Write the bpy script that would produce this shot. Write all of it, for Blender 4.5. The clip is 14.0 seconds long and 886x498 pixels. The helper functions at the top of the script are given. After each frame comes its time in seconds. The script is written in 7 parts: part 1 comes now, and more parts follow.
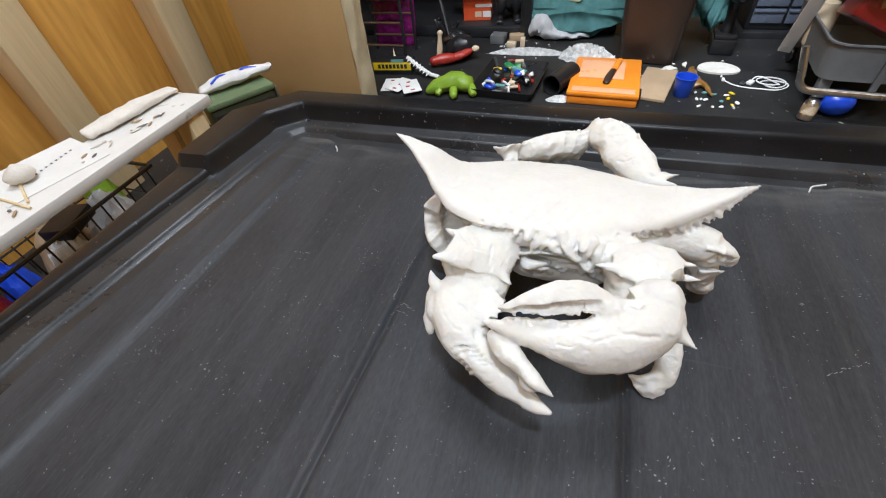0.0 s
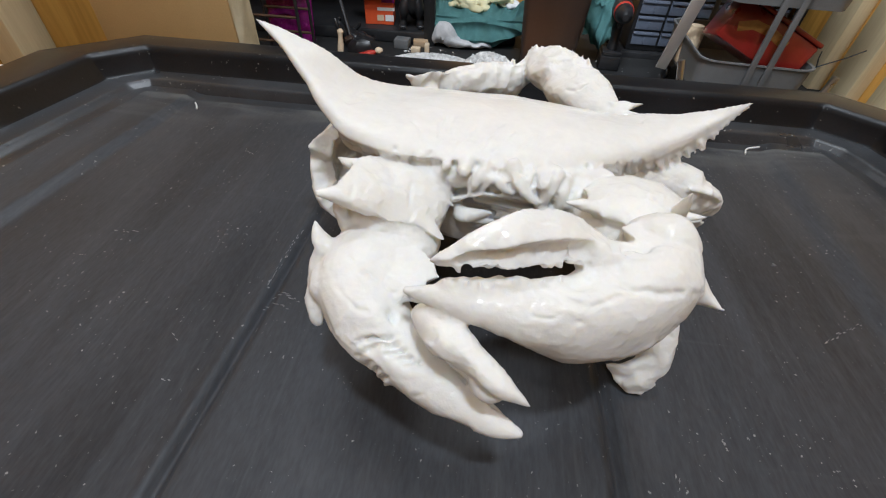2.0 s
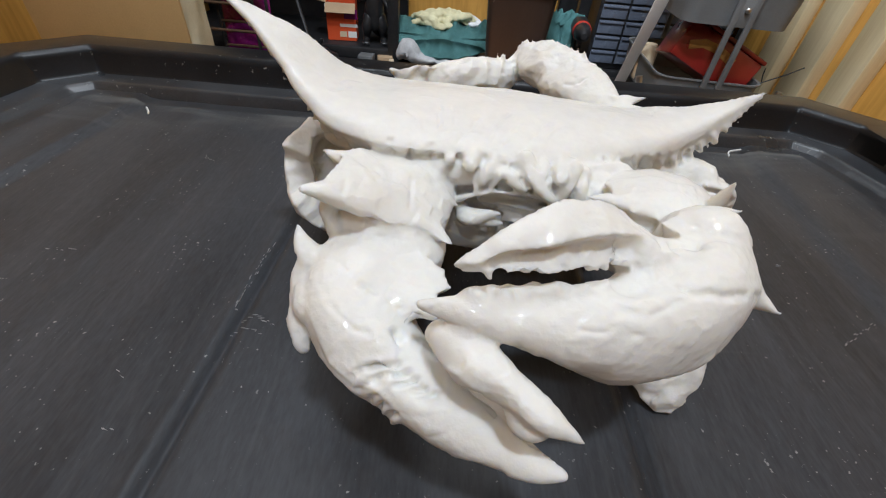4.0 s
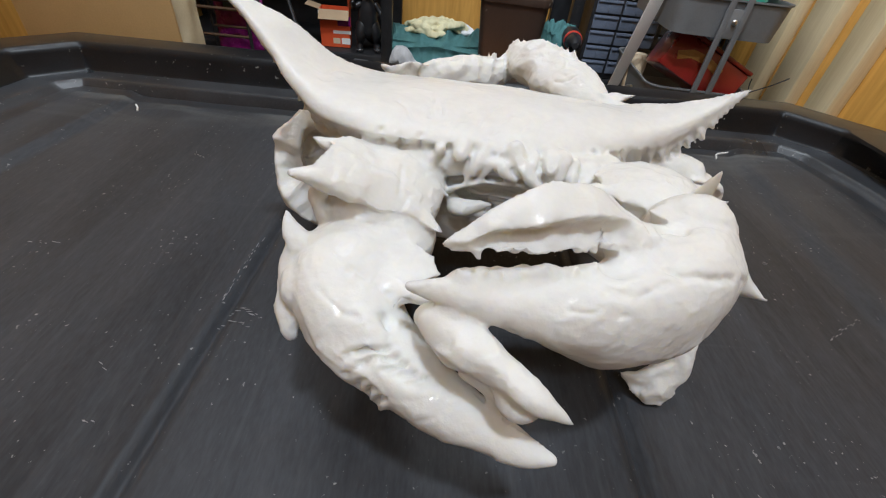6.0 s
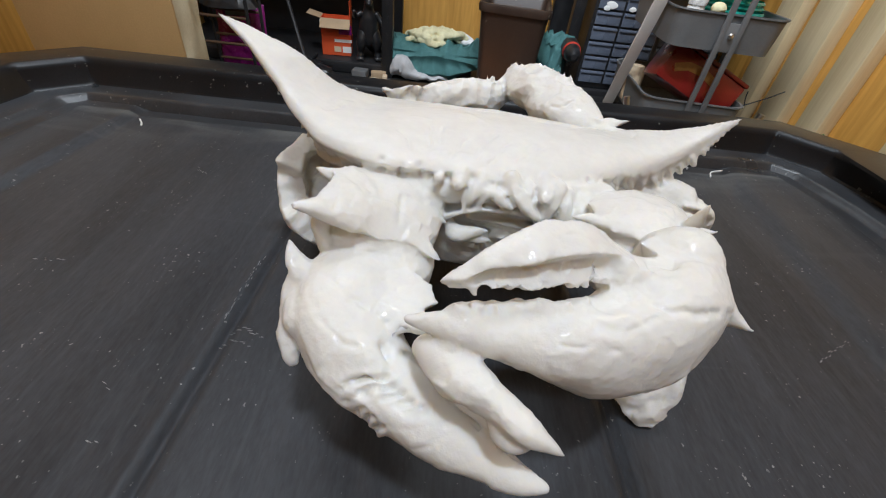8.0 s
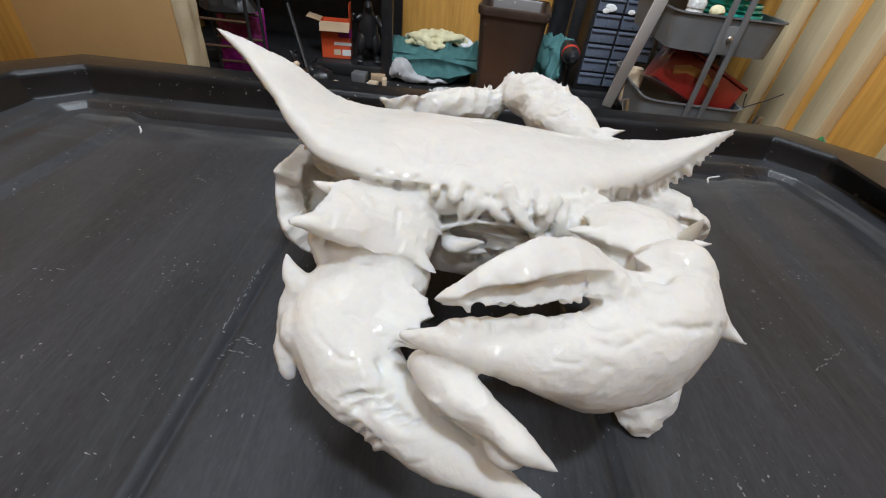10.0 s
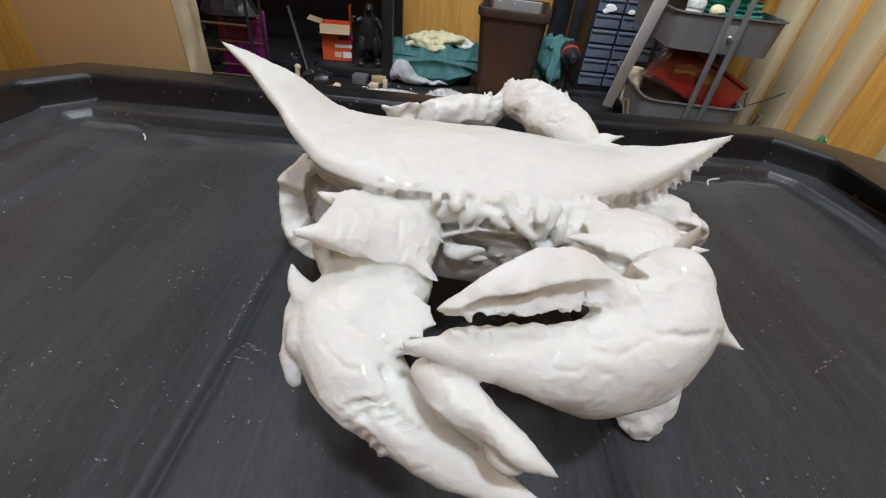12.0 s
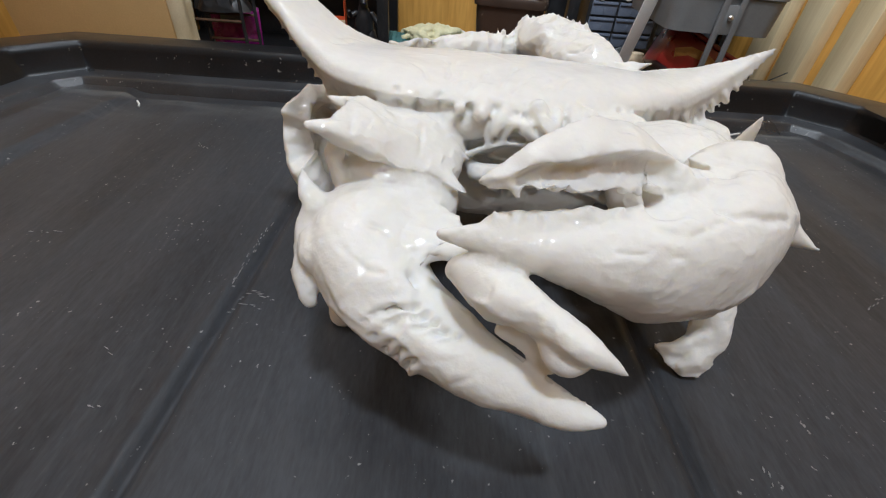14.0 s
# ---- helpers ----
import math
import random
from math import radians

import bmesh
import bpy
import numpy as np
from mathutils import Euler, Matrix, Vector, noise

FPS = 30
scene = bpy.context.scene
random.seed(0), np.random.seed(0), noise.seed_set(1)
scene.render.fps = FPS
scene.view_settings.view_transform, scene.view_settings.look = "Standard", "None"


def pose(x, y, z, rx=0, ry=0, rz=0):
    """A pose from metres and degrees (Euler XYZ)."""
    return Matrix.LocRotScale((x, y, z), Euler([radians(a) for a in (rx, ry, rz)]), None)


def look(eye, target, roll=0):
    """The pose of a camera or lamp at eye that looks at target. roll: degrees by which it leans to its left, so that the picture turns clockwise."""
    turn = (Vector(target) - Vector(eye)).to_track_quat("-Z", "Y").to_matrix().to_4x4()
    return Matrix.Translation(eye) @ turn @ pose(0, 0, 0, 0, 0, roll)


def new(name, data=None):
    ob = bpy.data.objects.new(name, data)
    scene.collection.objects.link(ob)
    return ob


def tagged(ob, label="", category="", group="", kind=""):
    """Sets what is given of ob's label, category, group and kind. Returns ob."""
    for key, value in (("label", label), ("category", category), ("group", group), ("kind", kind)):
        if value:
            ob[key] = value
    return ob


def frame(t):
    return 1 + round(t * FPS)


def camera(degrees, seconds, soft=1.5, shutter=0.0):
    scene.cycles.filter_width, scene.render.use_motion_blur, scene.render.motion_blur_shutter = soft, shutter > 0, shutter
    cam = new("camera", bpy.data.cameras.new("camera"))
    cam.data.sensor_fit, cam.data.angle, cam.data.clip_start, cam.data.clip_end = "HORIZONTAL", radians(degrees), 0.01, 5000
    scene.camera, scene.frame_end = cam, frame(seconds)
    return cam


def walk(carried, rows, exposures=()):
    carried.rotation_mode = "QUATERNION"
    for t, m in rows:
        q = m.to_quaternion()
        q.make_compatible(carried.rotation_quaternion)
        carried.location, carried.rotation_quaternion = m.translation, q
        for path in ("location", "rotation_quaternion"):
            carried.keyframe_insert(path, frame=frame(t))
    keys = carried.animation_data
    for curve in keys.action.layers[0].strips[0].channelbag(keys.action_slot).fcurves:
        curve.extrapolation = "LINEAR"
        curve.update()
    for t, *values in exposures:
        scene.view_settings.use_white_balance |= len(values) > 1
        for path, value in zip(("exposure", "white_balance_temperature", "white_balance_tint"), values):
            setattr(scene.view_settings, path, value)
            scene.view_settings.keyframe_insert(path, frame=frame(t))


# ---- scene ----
import itertools

cam = camera(92.83, 14.0, 1.15)
PATH = [
    (0, (0.01862, 0.02915, 0.56218), (-0.23650, 0.68755, -0.14593), -6.434),
    (0.1, (0.02250, 0.03120, 0.55350), (-0.470, 1.366, -0.851), -6.200),
    (0.2, (0.02400, 0.03560, 0.53900), (-0.406, 1.392, -0.867), -4.700),
    (0.3, (0.02480, 0.03800, 0.52550), (-0.356, 1.407, -0.881), -3.300),
    (0.4, (0.02420, 0.03950, 0.51450), (-0.311, 1.415, -0.896), -1.700),
    (0.5, (0.02248, 0.04270, 0.50459), (-0.12373, 0.73434, -0.20269), -0.324),
    (1, (0.02488, 0.05121, 0.50327), (-0.09460, 0.75039, -0.20162), 0.920),
    (1.5, (0.01884, 0.05581, 0.49327), (-0.06089, 0.77435, -0.19763), 2.378),
    (2, (0.00889, 0.05918, 0.49823), (-0.04488, 0.78661, -0.18585), 3.308),
    (2.5, (0.00813, 0.06598, 0.48033), (-0.00588, 0.81097, -0.18660), 3.234),
    (3, (0.00349, 0.07313, 0.48634), (0.00649, 0.82506, -0.17290), 4.192),
    (5.5, (-0.00333, 0.06412, 0.47817), (0.03058, 0.83189, -0.16165), 6.320),
    (6, (-0.00090, 0.06712, 0.47979), (0.03663, 0.83782, -0.15630), 6.524),
    (6.5, (-0.00041, 0.06758, 0.48163), (0.03801, 0.84129, -0.15074), 6.754),
    (7, (-0.00061, 0.06848, 0.48194), (0.03878, 0.84411, -0.14802), 6.899),
    (7.5, (-0.00167, 0.06804, 0.48343), (0.03858, 0.84617, -0.14339), 7.067),
    (8, (-0.00134, 0.06804, 0.48595), (0.03849, 0.84799, -0.13863), 7.080),
    (8.5, (-0.00111, 0.06770, 0.48410), (0.03911, 0.84864, -0.13921), 7.107),
    (11, (-0.00038, 0.07028, 0.49141), (0.03664, 0.85264, -0.13032), 6.615),
    (11.5, (-0.00036, 0.07038, 0.49024), (0.03535, 0.85284, -0.13143), 6.433),
    (12, (-0.00085, 0.06889, 0.49167), (0.03426, 0.85173, -0.12957), 6.359),
    (12.5, (0.00021, 0.07144, 0.49481), (0.03377, 0.85369, -0.12725), 5.849),
    (13, (0.00195, 0.06736, 0.48533), (0.03145, 0.84912, -0.13755), 6.003),
    (13.5, (-0.01398, 0.06984, 0.48060), (0.01958, 0.85481, -0.13804), 3.235),
    (14, (-0.00547, 0.06492, 0.46737), (0.02872, 0.84761, -0.15410), 4.714),
]
EXPOSURES = [(0.0, -0.40), (0.3, -0.46), (0.5, -0.52), (1.0, -0.55), (2.0, -0.60), (5.5, -0.69), (14.0, -0.70)]
walk(cam, [(t, look(eye, target, roll)) for t, eye, target, roll in PATH], EXPOSURES)

# ---- world and light ----
world = bpy.data.worlds.new("room_air")
world.use_nodes = True
world.node_tree.nodes["Background"].inputs[0].default_value = (0.9, 0.95, 1.0, 1)
world.node_tree.nodes["Background"].inputs[1].default_value = 0.02
scene.world = world


def area_lamp(name, place, target, size_x, size_y, watts, colour):
    data = bpy.data.lights.new(name, "AREA")
    data.shape, data.size, data.size_y, data.energy, data.color = "RECTANGLE", size_x, size_y, watts, colour
    ob = new(name, data)
    ob.matrix_world = look(place, target)
    return ob


LED = (0.858, 0.957, 1.072)
area_lamp("unseen_lamp", (0.14, -0.22, 2.10), (0.05, 0.10, 0.4), 0.18, 0.10, 25.5, LED)
# added fill from behind the camera; no fixture is known there
area_lamp("unseen_lamp", (-0.14, -0.85, 1.95), (0.0, 0.3, 0.4), 0.30, 0.07, 9.0, LED)
# added narrow beam that brightens only the background, its spread kept off the crab
beam = area_lamp("unseen_lamp", (-0.10, 0.50, 1.95), (0.42, 1.58, 0.15), 0.40, 0.10, 11.5, LED)
beam.data.spread = radians(82)
# weak added lamp that draws highlights along the lid's rim
area_lamp("unseen_lamp", (0.10, 0.84, 2.12), (0.10, 0.90, 0), 0.30, 0.07, 3.8, LED)
# added upward lamp without a fixture: ceiling bounce for soft fill and lid sheen
area_lamp("unseen_lamp", (0.10, 0.88, 2.00), (0.10, 0.88, 3.0), 1.3, 0.10, 13, LED)
# added lamp with limited spread, only to brighten the west wall
wash = area_lamp("unseen_lamp", (-0.45, 0.80, 2.05), (-1.0, 0.70, 0.45), 0.5, 0.06, 5.5, LED)
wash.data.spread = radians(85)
# another added lamp, for the studs of the east wall
wash = area_lamp("unseen_lamp", (0.50, 0.95, 2.05), (1.05, 1.15, 0.40), 0.5, 0.06, 6, LED)
wash.data.spread = radians(85)


# ---- materials ----
def material(name, dark, light, rough=0.5, metal=0.0, scale=40.0, bump=0.1, grain=400.0, stretch=(1, 1, 1), spots=0.0, spot_colour=(0.6, 0.6, 0.58), spot_scale=90.0, coat=0.0, random_tone=0.0, bump_m=0.001):
    """A surface that varies between two tones at two scales, with fine relief and, if wanted, pale dust spots."""
    m = bpy.data.materials.new(name)
    m.use_nodes = True
    t = m.node_tree
    bsdf = t.nodes["Principled BSDF"]
    co = t.nodes.new("ShaderNodeTexCoord")
    mp = t.nodes.new("ShaderNodeMapping")
    mp.inputs["Scale"].default_value = stretch
    t.links.new(co.outputs["Object"], mp.inputs["Vector"])

    def nz(sc, detail, rough_=0.6, plain=False):
        n = t.nodes.new("ShaderNodeTexNoise")
        n.inputs["Scale"].default_value, n.inputs["Detail"].default_value, n.inputs["Roughness"].default_value = sc, detail, rough_
        t.links.new(co.outputs["Object"] if plain else mp.outputs[0], n.inputs["Vector"])
        return n.outputs["Fac"]

    big, fine = nz(scale, 4), nz(grain, 3)
    mix = t.nodes.new("ShaderNodeMath")
    mix.operation = "MULTIPLY_ADD"
    mix.inputs[1].default_value = 0.65
    t.links.new(big, mix.inputs[0])
    half = t.nodes.new("ShaderNodeMath")
    half.operation = "MULTIPLY"
    half.inputs[1].default_value = 0.35
    t.links.new(fine, half.inputs[0])
    t.links.new(half.outputs[0], mix.inputs[2])
    ramp = t.nodes.new("ShaderNodeValToRGB")
    ramp.color_ramp.elements[0].position, ramp.color_ramp.elements[1].position = 0.36, 0.64
    ramp.color_ramp.elements[0].color, ramp.color_ramp.elements[1].color = (*dark, 1), (*light, 1)
    t.links.new(mix.outputs[0], ramp.inputs[0])
    colour = ramp.outputs[0]
    if random_tone:
        info = t.nodes.new("ShaderNodeObjectInfo")
        hsv = t.nodes.new("ShaderNodeHueSaturation")
        rr = t.nodes.new("ShaderNodeMapRange")
        rr.inputs[3].default_value, rr.inputs[4].default_value = 1 - random_tone, 1 + random_tone
        t.links.new(info.outputs["Random"], rr.inputs[0])
        t.links.new(rr.outputs[0], hsv.inputs["Value"])
        t.links.new(colour, hsv.inputs["Color"])
        colour = hsv.outputs[0]
    if spots:
        sp, patch = nz(spot_scale, 2, 0.5, True), nz(spot_scale / 14, 3, 0.6, True)
        add = t.nodes.new("ShaderNodeMath")
        add.operation = "MULTIPLY_ADD"
        add.inputs[1].default_value = 0.35
        t.links.new(patch, add.inputs[0])
        t.links.new(sp, add.inputs[2])
        rs = t.nodes.new("ShaderNodeMapRange")
        rs.inputs[1].default_value, rs.inputs[2].default_value, rs.inputs[4].default_value = 0.93 - 0.1 * spots, 1.0 - 0.1 * spots, 0.8
        t.links.new(add.outputs[0], rs.inputs[0])
        mc = t.nodes.new("ShaderNodeMix")
        mc.data_type = "RGBA"
        t.links.new(rs.outputs[0], mc.inputs[0])
        t.links.new(colour, mc.inputs[6])
        mc.inputs[7].default_value = (*spot_colour, 1)
        colour = mc.outputs[2]
    t.links.new(colour, bsdf.inputs["Base Color"])
    rg = t.nodes.new("ShaderNodeMapRange")
    rg.inputs[3].default_value, rg.inputs[4].default_value = max(0.02, rough - 0.1), min(1, rough + 0.1)
    t.links.new(big, rg.inputs[0])
    t.links.new(rg.outputs[0], bsdf.inputs["Roughness"])
    bsdf.inputs["Metallic"].default_value, bsdf.inputs["Coat Weight"].default_value = metal, coat
    bsdf.inputs["Coat Roughness"].default_value = 0.08
    if bump:
        bp = t.nodes.new("ShaderNodeBump")
        bp.inputs["Strength"].default_value, bp.inputs["Distance"].default_value = bump, bump_m
        t.links.new(mix.outputs[0], bp.inputs["Height"])
        t.links.new(bp.outputs[0], bsdf.inputs["Normal"])
    return m


def wood_material(name, dark, light, along=(1, 1, 0.06), rings=30.0, rough=0.6):
    """Sawn softwood: long grain along one axis, with broad flame bands."""
    m = bpy.data.materials.new(name)
    m.use_nodes = True
    t = m.node_tree
    bsdf = t.nodes["Principled BSDF"]
    co = t.nodes.new("ShaderNodeTexCoord")
    mp = t.nodes.new("ShaderNodeMapping")
    mp.inputs["Scale"].default_value = along
    t.links.new(co.outputs["Object"], mp.inputs["Vector"])
    info = t.nodes.new("ShaderNodeObjectInfo")
    ml = t.nodes.new("ShaderNodeMath")
    ml.operation = "MULTIPLY"
    ml.inputs[1].default_value = 40
    t.links.new(info.outputs["Random"], ml.inputs[0])
    cb = t.nodes.new("ShaderNodeCombineXYZ")
    t.links.new(ml.outputs[0], cb.inputs[0])
    t.links.new(ml.outputs[0], cb.inputs[1])
    t.links.new(cb.outputs[0], mp.inputs["Location"])
    wave = t.nodes.new("ShaderNodeTexNoise")
    wave.inputs["Scale"].default_value, wave.inputs["Detail"].default_value, wave.inputs["Distortion"].default_value = rings * 0.35, 3, 0.8
    fine = t.nodes.new("ShaderNodeTexNoise")
    fine.inputs["Scale"].default_value, fine.inputs["Detail"].default_value = rings * 6, 4
    t.links.new(mp.outputs[0], wave.inputs["Vector"])
    t.links.new(mp.outputs[0], fine.inputs["Vector"])
    mix = t.nodes.new("ShaderNodeMix")
    mix.inputs[0].default_value = 0.35
    t.links.new(wave.outputs["Fac"], mix.inputs[2])
    t.links.new(fine.outputs["Fac"], mix.inputs[3])
    ramp = t.nodes.new("ShaderNodeValToRGB")
    ramp.color_ramp.elements[0].position, ramp.color_ramp.elements[1].position = 0.35, 0.62
    ramp.color_ramp.elements[0].color, ramp.color_ramp.elements[1].color = (*dark, 1), (*light, 1)
    t.links.new(mix.outputs[0], ramp.inputs[0])
    t.links.new(ramp.outputs[0], bsdf.inputs["Base Color"])
    bsdf.inputs["Roughness"].default_value = rough
    bp = t.nodes.new("ShaderNodeBump")
    bp.inputs["Strength"].default_value, bp.inputs["Distance"].default_value = 0.15, 0.001
    t.links.new(mix.outputs[0], bp.inputs["Height"])
    t.links.new(bp.outputs[0], bsdf.inputs["Normal"])
    return m


def clear_material(name, colour, rough=0.05):
    m = bpy.data.materials.new(name)
    m.use_nodes = True
    b = m.node_tree.nodes["Principled BSDF"]
    b.inputs["Base Color"].default_value = (*colour, 1)
    b.inputs["Transmission Weight"].default_value, b.inputs["Roughness"].default_value, b.inputs["IOR"].default_value = 1.0, rough, 1.45
    return m


M_GLAZE = material("white_glazed_clay", (0.80, 0.79, 0.755), (0.85, 0.84, 0.80), 0.66, scale=150, bump=0.40, grain=420, coat=0.42)
glaze = M_GLAZE.node_tree.nodes["Principled BSDF"]
glaze.inputs["Subsurface Weight"].default_value, glaze.inputs["Subsurface Scale"].default_value = 0.6, 0.003
glaze.inputs["Coat Roughness"].default_value = 0.055
glaze.inputs["Subsurface Radius"].default_value = (1.0, 0.9, 0.7)
M_LID = material("black_moulded_plastic", (0.022, 0.0236, 0.0272), (0.050, 0.0535, 0.0610), 0.38, scale=30, bump=0.10, grain=900, stretch=(1, 0.22, 1), spots=0.44, spot_colour=(0.33, 0.33, 0.32), spot_scale=620)
M_LID.node_tree.nodes["Principled BSDF"].inputs["Specular IOR Level"].default_value = 0.26


def scuff(m):
    """Long pale wipe marks over the panel, and clay dust swept against its far edge."""
    t = m.node_tree
    bsdf = t.nodes["Principled BSDF"]
    co = t.nodes.new("ShaderNodeTexCoord")
    under = bsdf.inputs["Base Color"].links[0].from_socket

    def streak(scale, stretch, low, high, bend):
        mp, n, r = t.nodes.new("ShaderNodeMapping"), t.nodes.new("ShaderNodeTexNoise"), t.nodes.new("ShaderNodeMapRange")
        mp.inputs["Scale"].default_value = stretch
        mp.inputs["Rotation"].default_value = (0, 0, bend)
        n.inputs["Scale"].default_value, n.inputs["Detail"].default_value, n.inputs["Distortion"].default_value = scale, 6, 0.6
        r.inputs[1].default_value, r.inputs[2].default_value = low, high
        t.links.new(co.outputs["Object"], mp.inputs["Vector"])
        t.links.new(mp.outputs[0], n.inputs["Vector"])
        t.links.new(n.outputs["Fac"], r.inputs[0])
        return r.outputs[0]

    def over(factor, strength, colour, base):
        k, mix = t.nodes.new("ShaderNodeMath"), t.nodes.new("ShaderNodeMix")
        k.operation = "MULTIPLY"
        k.inputs[1].default_value = strength
        t.links.new(factor, k.inputs[0])
        mix.data_type = "RGBA"
        mix.inputs["B"].default_value = (*colour, 1)
        t.links.new(k.outputs[0], mix.inputs["Factor"])
        t.links.new(base, mix.inputs["A"])
        return mix.outputs["Result"]

    long_marks = streak(70, (1, 0.035, 1), 0.52, 0.74, -0.06)
    hair_marks = streak(330, (1, 0.02, 1), 0.55, 0.72, -0.04)
    haze_marks = streak(11, (1, 0.5, 1), 0.42, 0.78, 0.4)
    cross_marks = streak(60, (0.06, 1, 1), 0.64, 0.76, 0.5)
    split, far = t.nodes.new("ShaderNodeSeparateXYZ"), t.nodes.new("ShaderNodeMapRange")
    t.links.new(co.outputs["Object"], split.inputs[0])
    far.inputs[1].default_value, far.inputs[2].default_value = 0.283, 0.314
    t.links.new(split.outputs["Y"], far.inputs[0])
    dusty = t.nodes.new("ShaderNodeMath")
    dusty.operation = "MULTIPLY"
    t.links.new(far.outputs[0], dusty.inputs[0])
    t.links.new(streak(70, (0.30, 1, 1), 0.44, 0.66, 0.0), dusty.inputs[1])
    ledge = t.nodes.new("ShaderNodeMapRange")
    ledge.inputs[1].default_value, ledge.inputs[2].default_value = 0.0040, 0.0062
    t.links.new(split.outputs["Z"], ledge.inputs[0])
    settled = t.nodes.new("ShaderNodeMath")
    settled.operation = "MULTIPLY"
    t.links.new(ledge.outputs[0], settled.inputs[0])
    t.links.new(streak(90, (0.5, 0.5, 1), 0.46, 0.70, 0.0), settled.inputs[1])
    colour = over(haze_marks, 0.09, (0.115, 0.118, 0.124), under)
    colour = over(long_marks, 0.13, (0.110, 0.114, 0.122), colour)
    colour = over(hair_marks, 0.11, (0.130, 0.134, 0.140), colour)
    colour = over(cross_marks, 0.25, (0.130, 0.132, 0.136), colour)
    colour = over(dusty.outputs[0], 0.38, (0.20, 0.20, 0.185), colour)
    colour = over(settled.outputs[0], 0.28, (0.17, 0.175, 0.165), colour)
    t.links.new(colour, bsdf.inputs["Base Color"])
    rough = t.nodes.new("ShaderNodeMapRange")
    rough.inputs[3].default_value, rough.inputs[4].default_value = 0.46, 0.58
    t.links.new(long_marks, rough.inputs[0])
    t.links.new(rough.outputs[0], bsdf.inputs["Roughness"])


scuff(M_LID)
M_SCUFF = material("scuffed_plastic", (0.16, 0.165, 0.17), (0.34, 0.34, 0.34), 0.7, scale=300)
M_LIDRIM = material("black_glossy_plastic", (0.006, 0.0066, 0.0078), (0.014, 0.0152, 0.0180), 0.32, scale=16, bump=0.06, grain=900, spots=0.40, spot_colour=(0.30, 0.30, 0.28), spot_scale=260)
M_LIDRIM.node_tree.nodes["Principled BSDF"].inputs["Specular IOR Level"].default_value = 0.26
M_LEDGE = material("worn_plastic_ledge", (0.017, 0.0182, 0.0205), (0.040, 0.0425, 0.0470), 0.30, scale=22, bump=0.08, grain=900, spots=0.46, spot_colour=(0.30, 0.30, 0.28), spot_scale=420)
M_LEDGE.node_tree.nodes["Principled BSDF"].inputs["Specular IOR Level"].default_value = 0.42
M_TOTE = material("black_plastic", (0.015, 0.015, 0.016), (0.028, 0.028, 0.03), 0.45, scale=10, bump=0.05)
M_FLOOR = material("black_rubber_floor", (0.007, 0.007, 0.0075), (0.018, 0.018, 0.018), 0.6, scale=8, bump=0.25, grain=300, spots=0.6, spot_colour=(0.3, 0.29, 0.27), spot_scale=60)
M_PLY = wood_material("plywood", (0.41, 0.188, 0.030), (0.71, 0.378, 0.088), (1, 1, 0.10), 12, 0.5)
M_STUD = wood_material("sawn_pine", (0.68, 0.525, 0.29), (0.82, 0.67, 0.42), (1, 1, 0.05), 40, 0.6)
M_CEIL = material("ceiling_board", (0.67, 0.67, 0.66), (0.75, 0.75, 0.74), 0.8, scale=5)
M_WHITE = material("white_laminate", (0.72, 0.71, 0.69), (0.80, 0.79, 0.77), 0.45, scale=20, bump=0.05, spots=0.5, spot_colour=(0.45, 0.4, 0.34), spot_scale=40)
M_TAN = material("tan_hardboard", (0.50, 0.325, 0.14), (0.60, 0.40, 0.185), 0.6, scale=4, bump=0.05)
M_CREAM = material("cream_foam_edge", (0.55, 0.48, 0.32), (0.70, 0.63, 0.46), 0.8, scale=18, bump=0.5, bump_m=0.003)
M_BLACKMETAL = material("black_painted_steel", (0.010, 0.010, 0.011), (0.02, 0.02, 0.022), 0.45, scale=30)
M_BROWN = material("brown_plastic", (0.026, 0.0155, 0.011), (0.040, 0.024, 0.017), 0.4, scale=12, bump=0.06, spots=0.25, spot_colour=(0.3, 0.27, 0.22), spot_scale=30, stretch=(1, 1, 0.3))
M_GREYMETAL = material("grey_painted_steel", (0.115, 0.118, 0.12), (0.15, 0.153, 0.155), 0.45, scale=20, bump=0.03)
M_REDTIN = material("red_printed_tin", (0.13, 0.008, 0.007), (0.21, 0.014, 0.011), 0.3, scale=9, coat=0.4)
M_GOLD = material("gold_print", (0.20, 0.09, 0.02), (0.30, 0.15, 0.04), 0.35, scale=20)
M_TEAL = material("teal_cloth", (0.095, 0.25, 0.25), (0.14, 0.34, 0.335), 0.9, scale=30, bump=0.3, grain=600)
M_YELLOWCLOTH = material("pale_yellow_cloth", (0.55, 0.50, 0.30), (0.68, 0.64, 0.42), 0.9, scale=30, bump=0.3)
M_WHITECLOTH = material("white_cloth", (0.60, 0.60, 0.60), (0.74, 0.74, 0.75), 0.9, scale=30, bump=0.3)
M_GREYCLOTH = material("greyish_cloth", (0.34, 0.34, 0.345), (0.52, 0.52, 0.53), 0.8, scale=30, bump=0.4)
M_BLACK = material("black_vinyl", (0.008, 0.008, 0.009), (0.018, 0.018, 0.02), 0.4, scale=50, bump=0.3)
M_ORANGE = material("orange_plastic", (0.80, 0.22, 0.015), (0.90, 0.30, 0.03), 0.35, scale=14)
M_ORANGEPALE = material("cloudy_orange_plastic", (0.80, 0.36, 0.18), (0.88, 0.46, 0.26), 0.3, scale=14)
M_REDORANGE = material("orange_red_card", (0.62, 0.075, 0.02), (0.70, 0.10, 0.03), 0.5, scale=14)
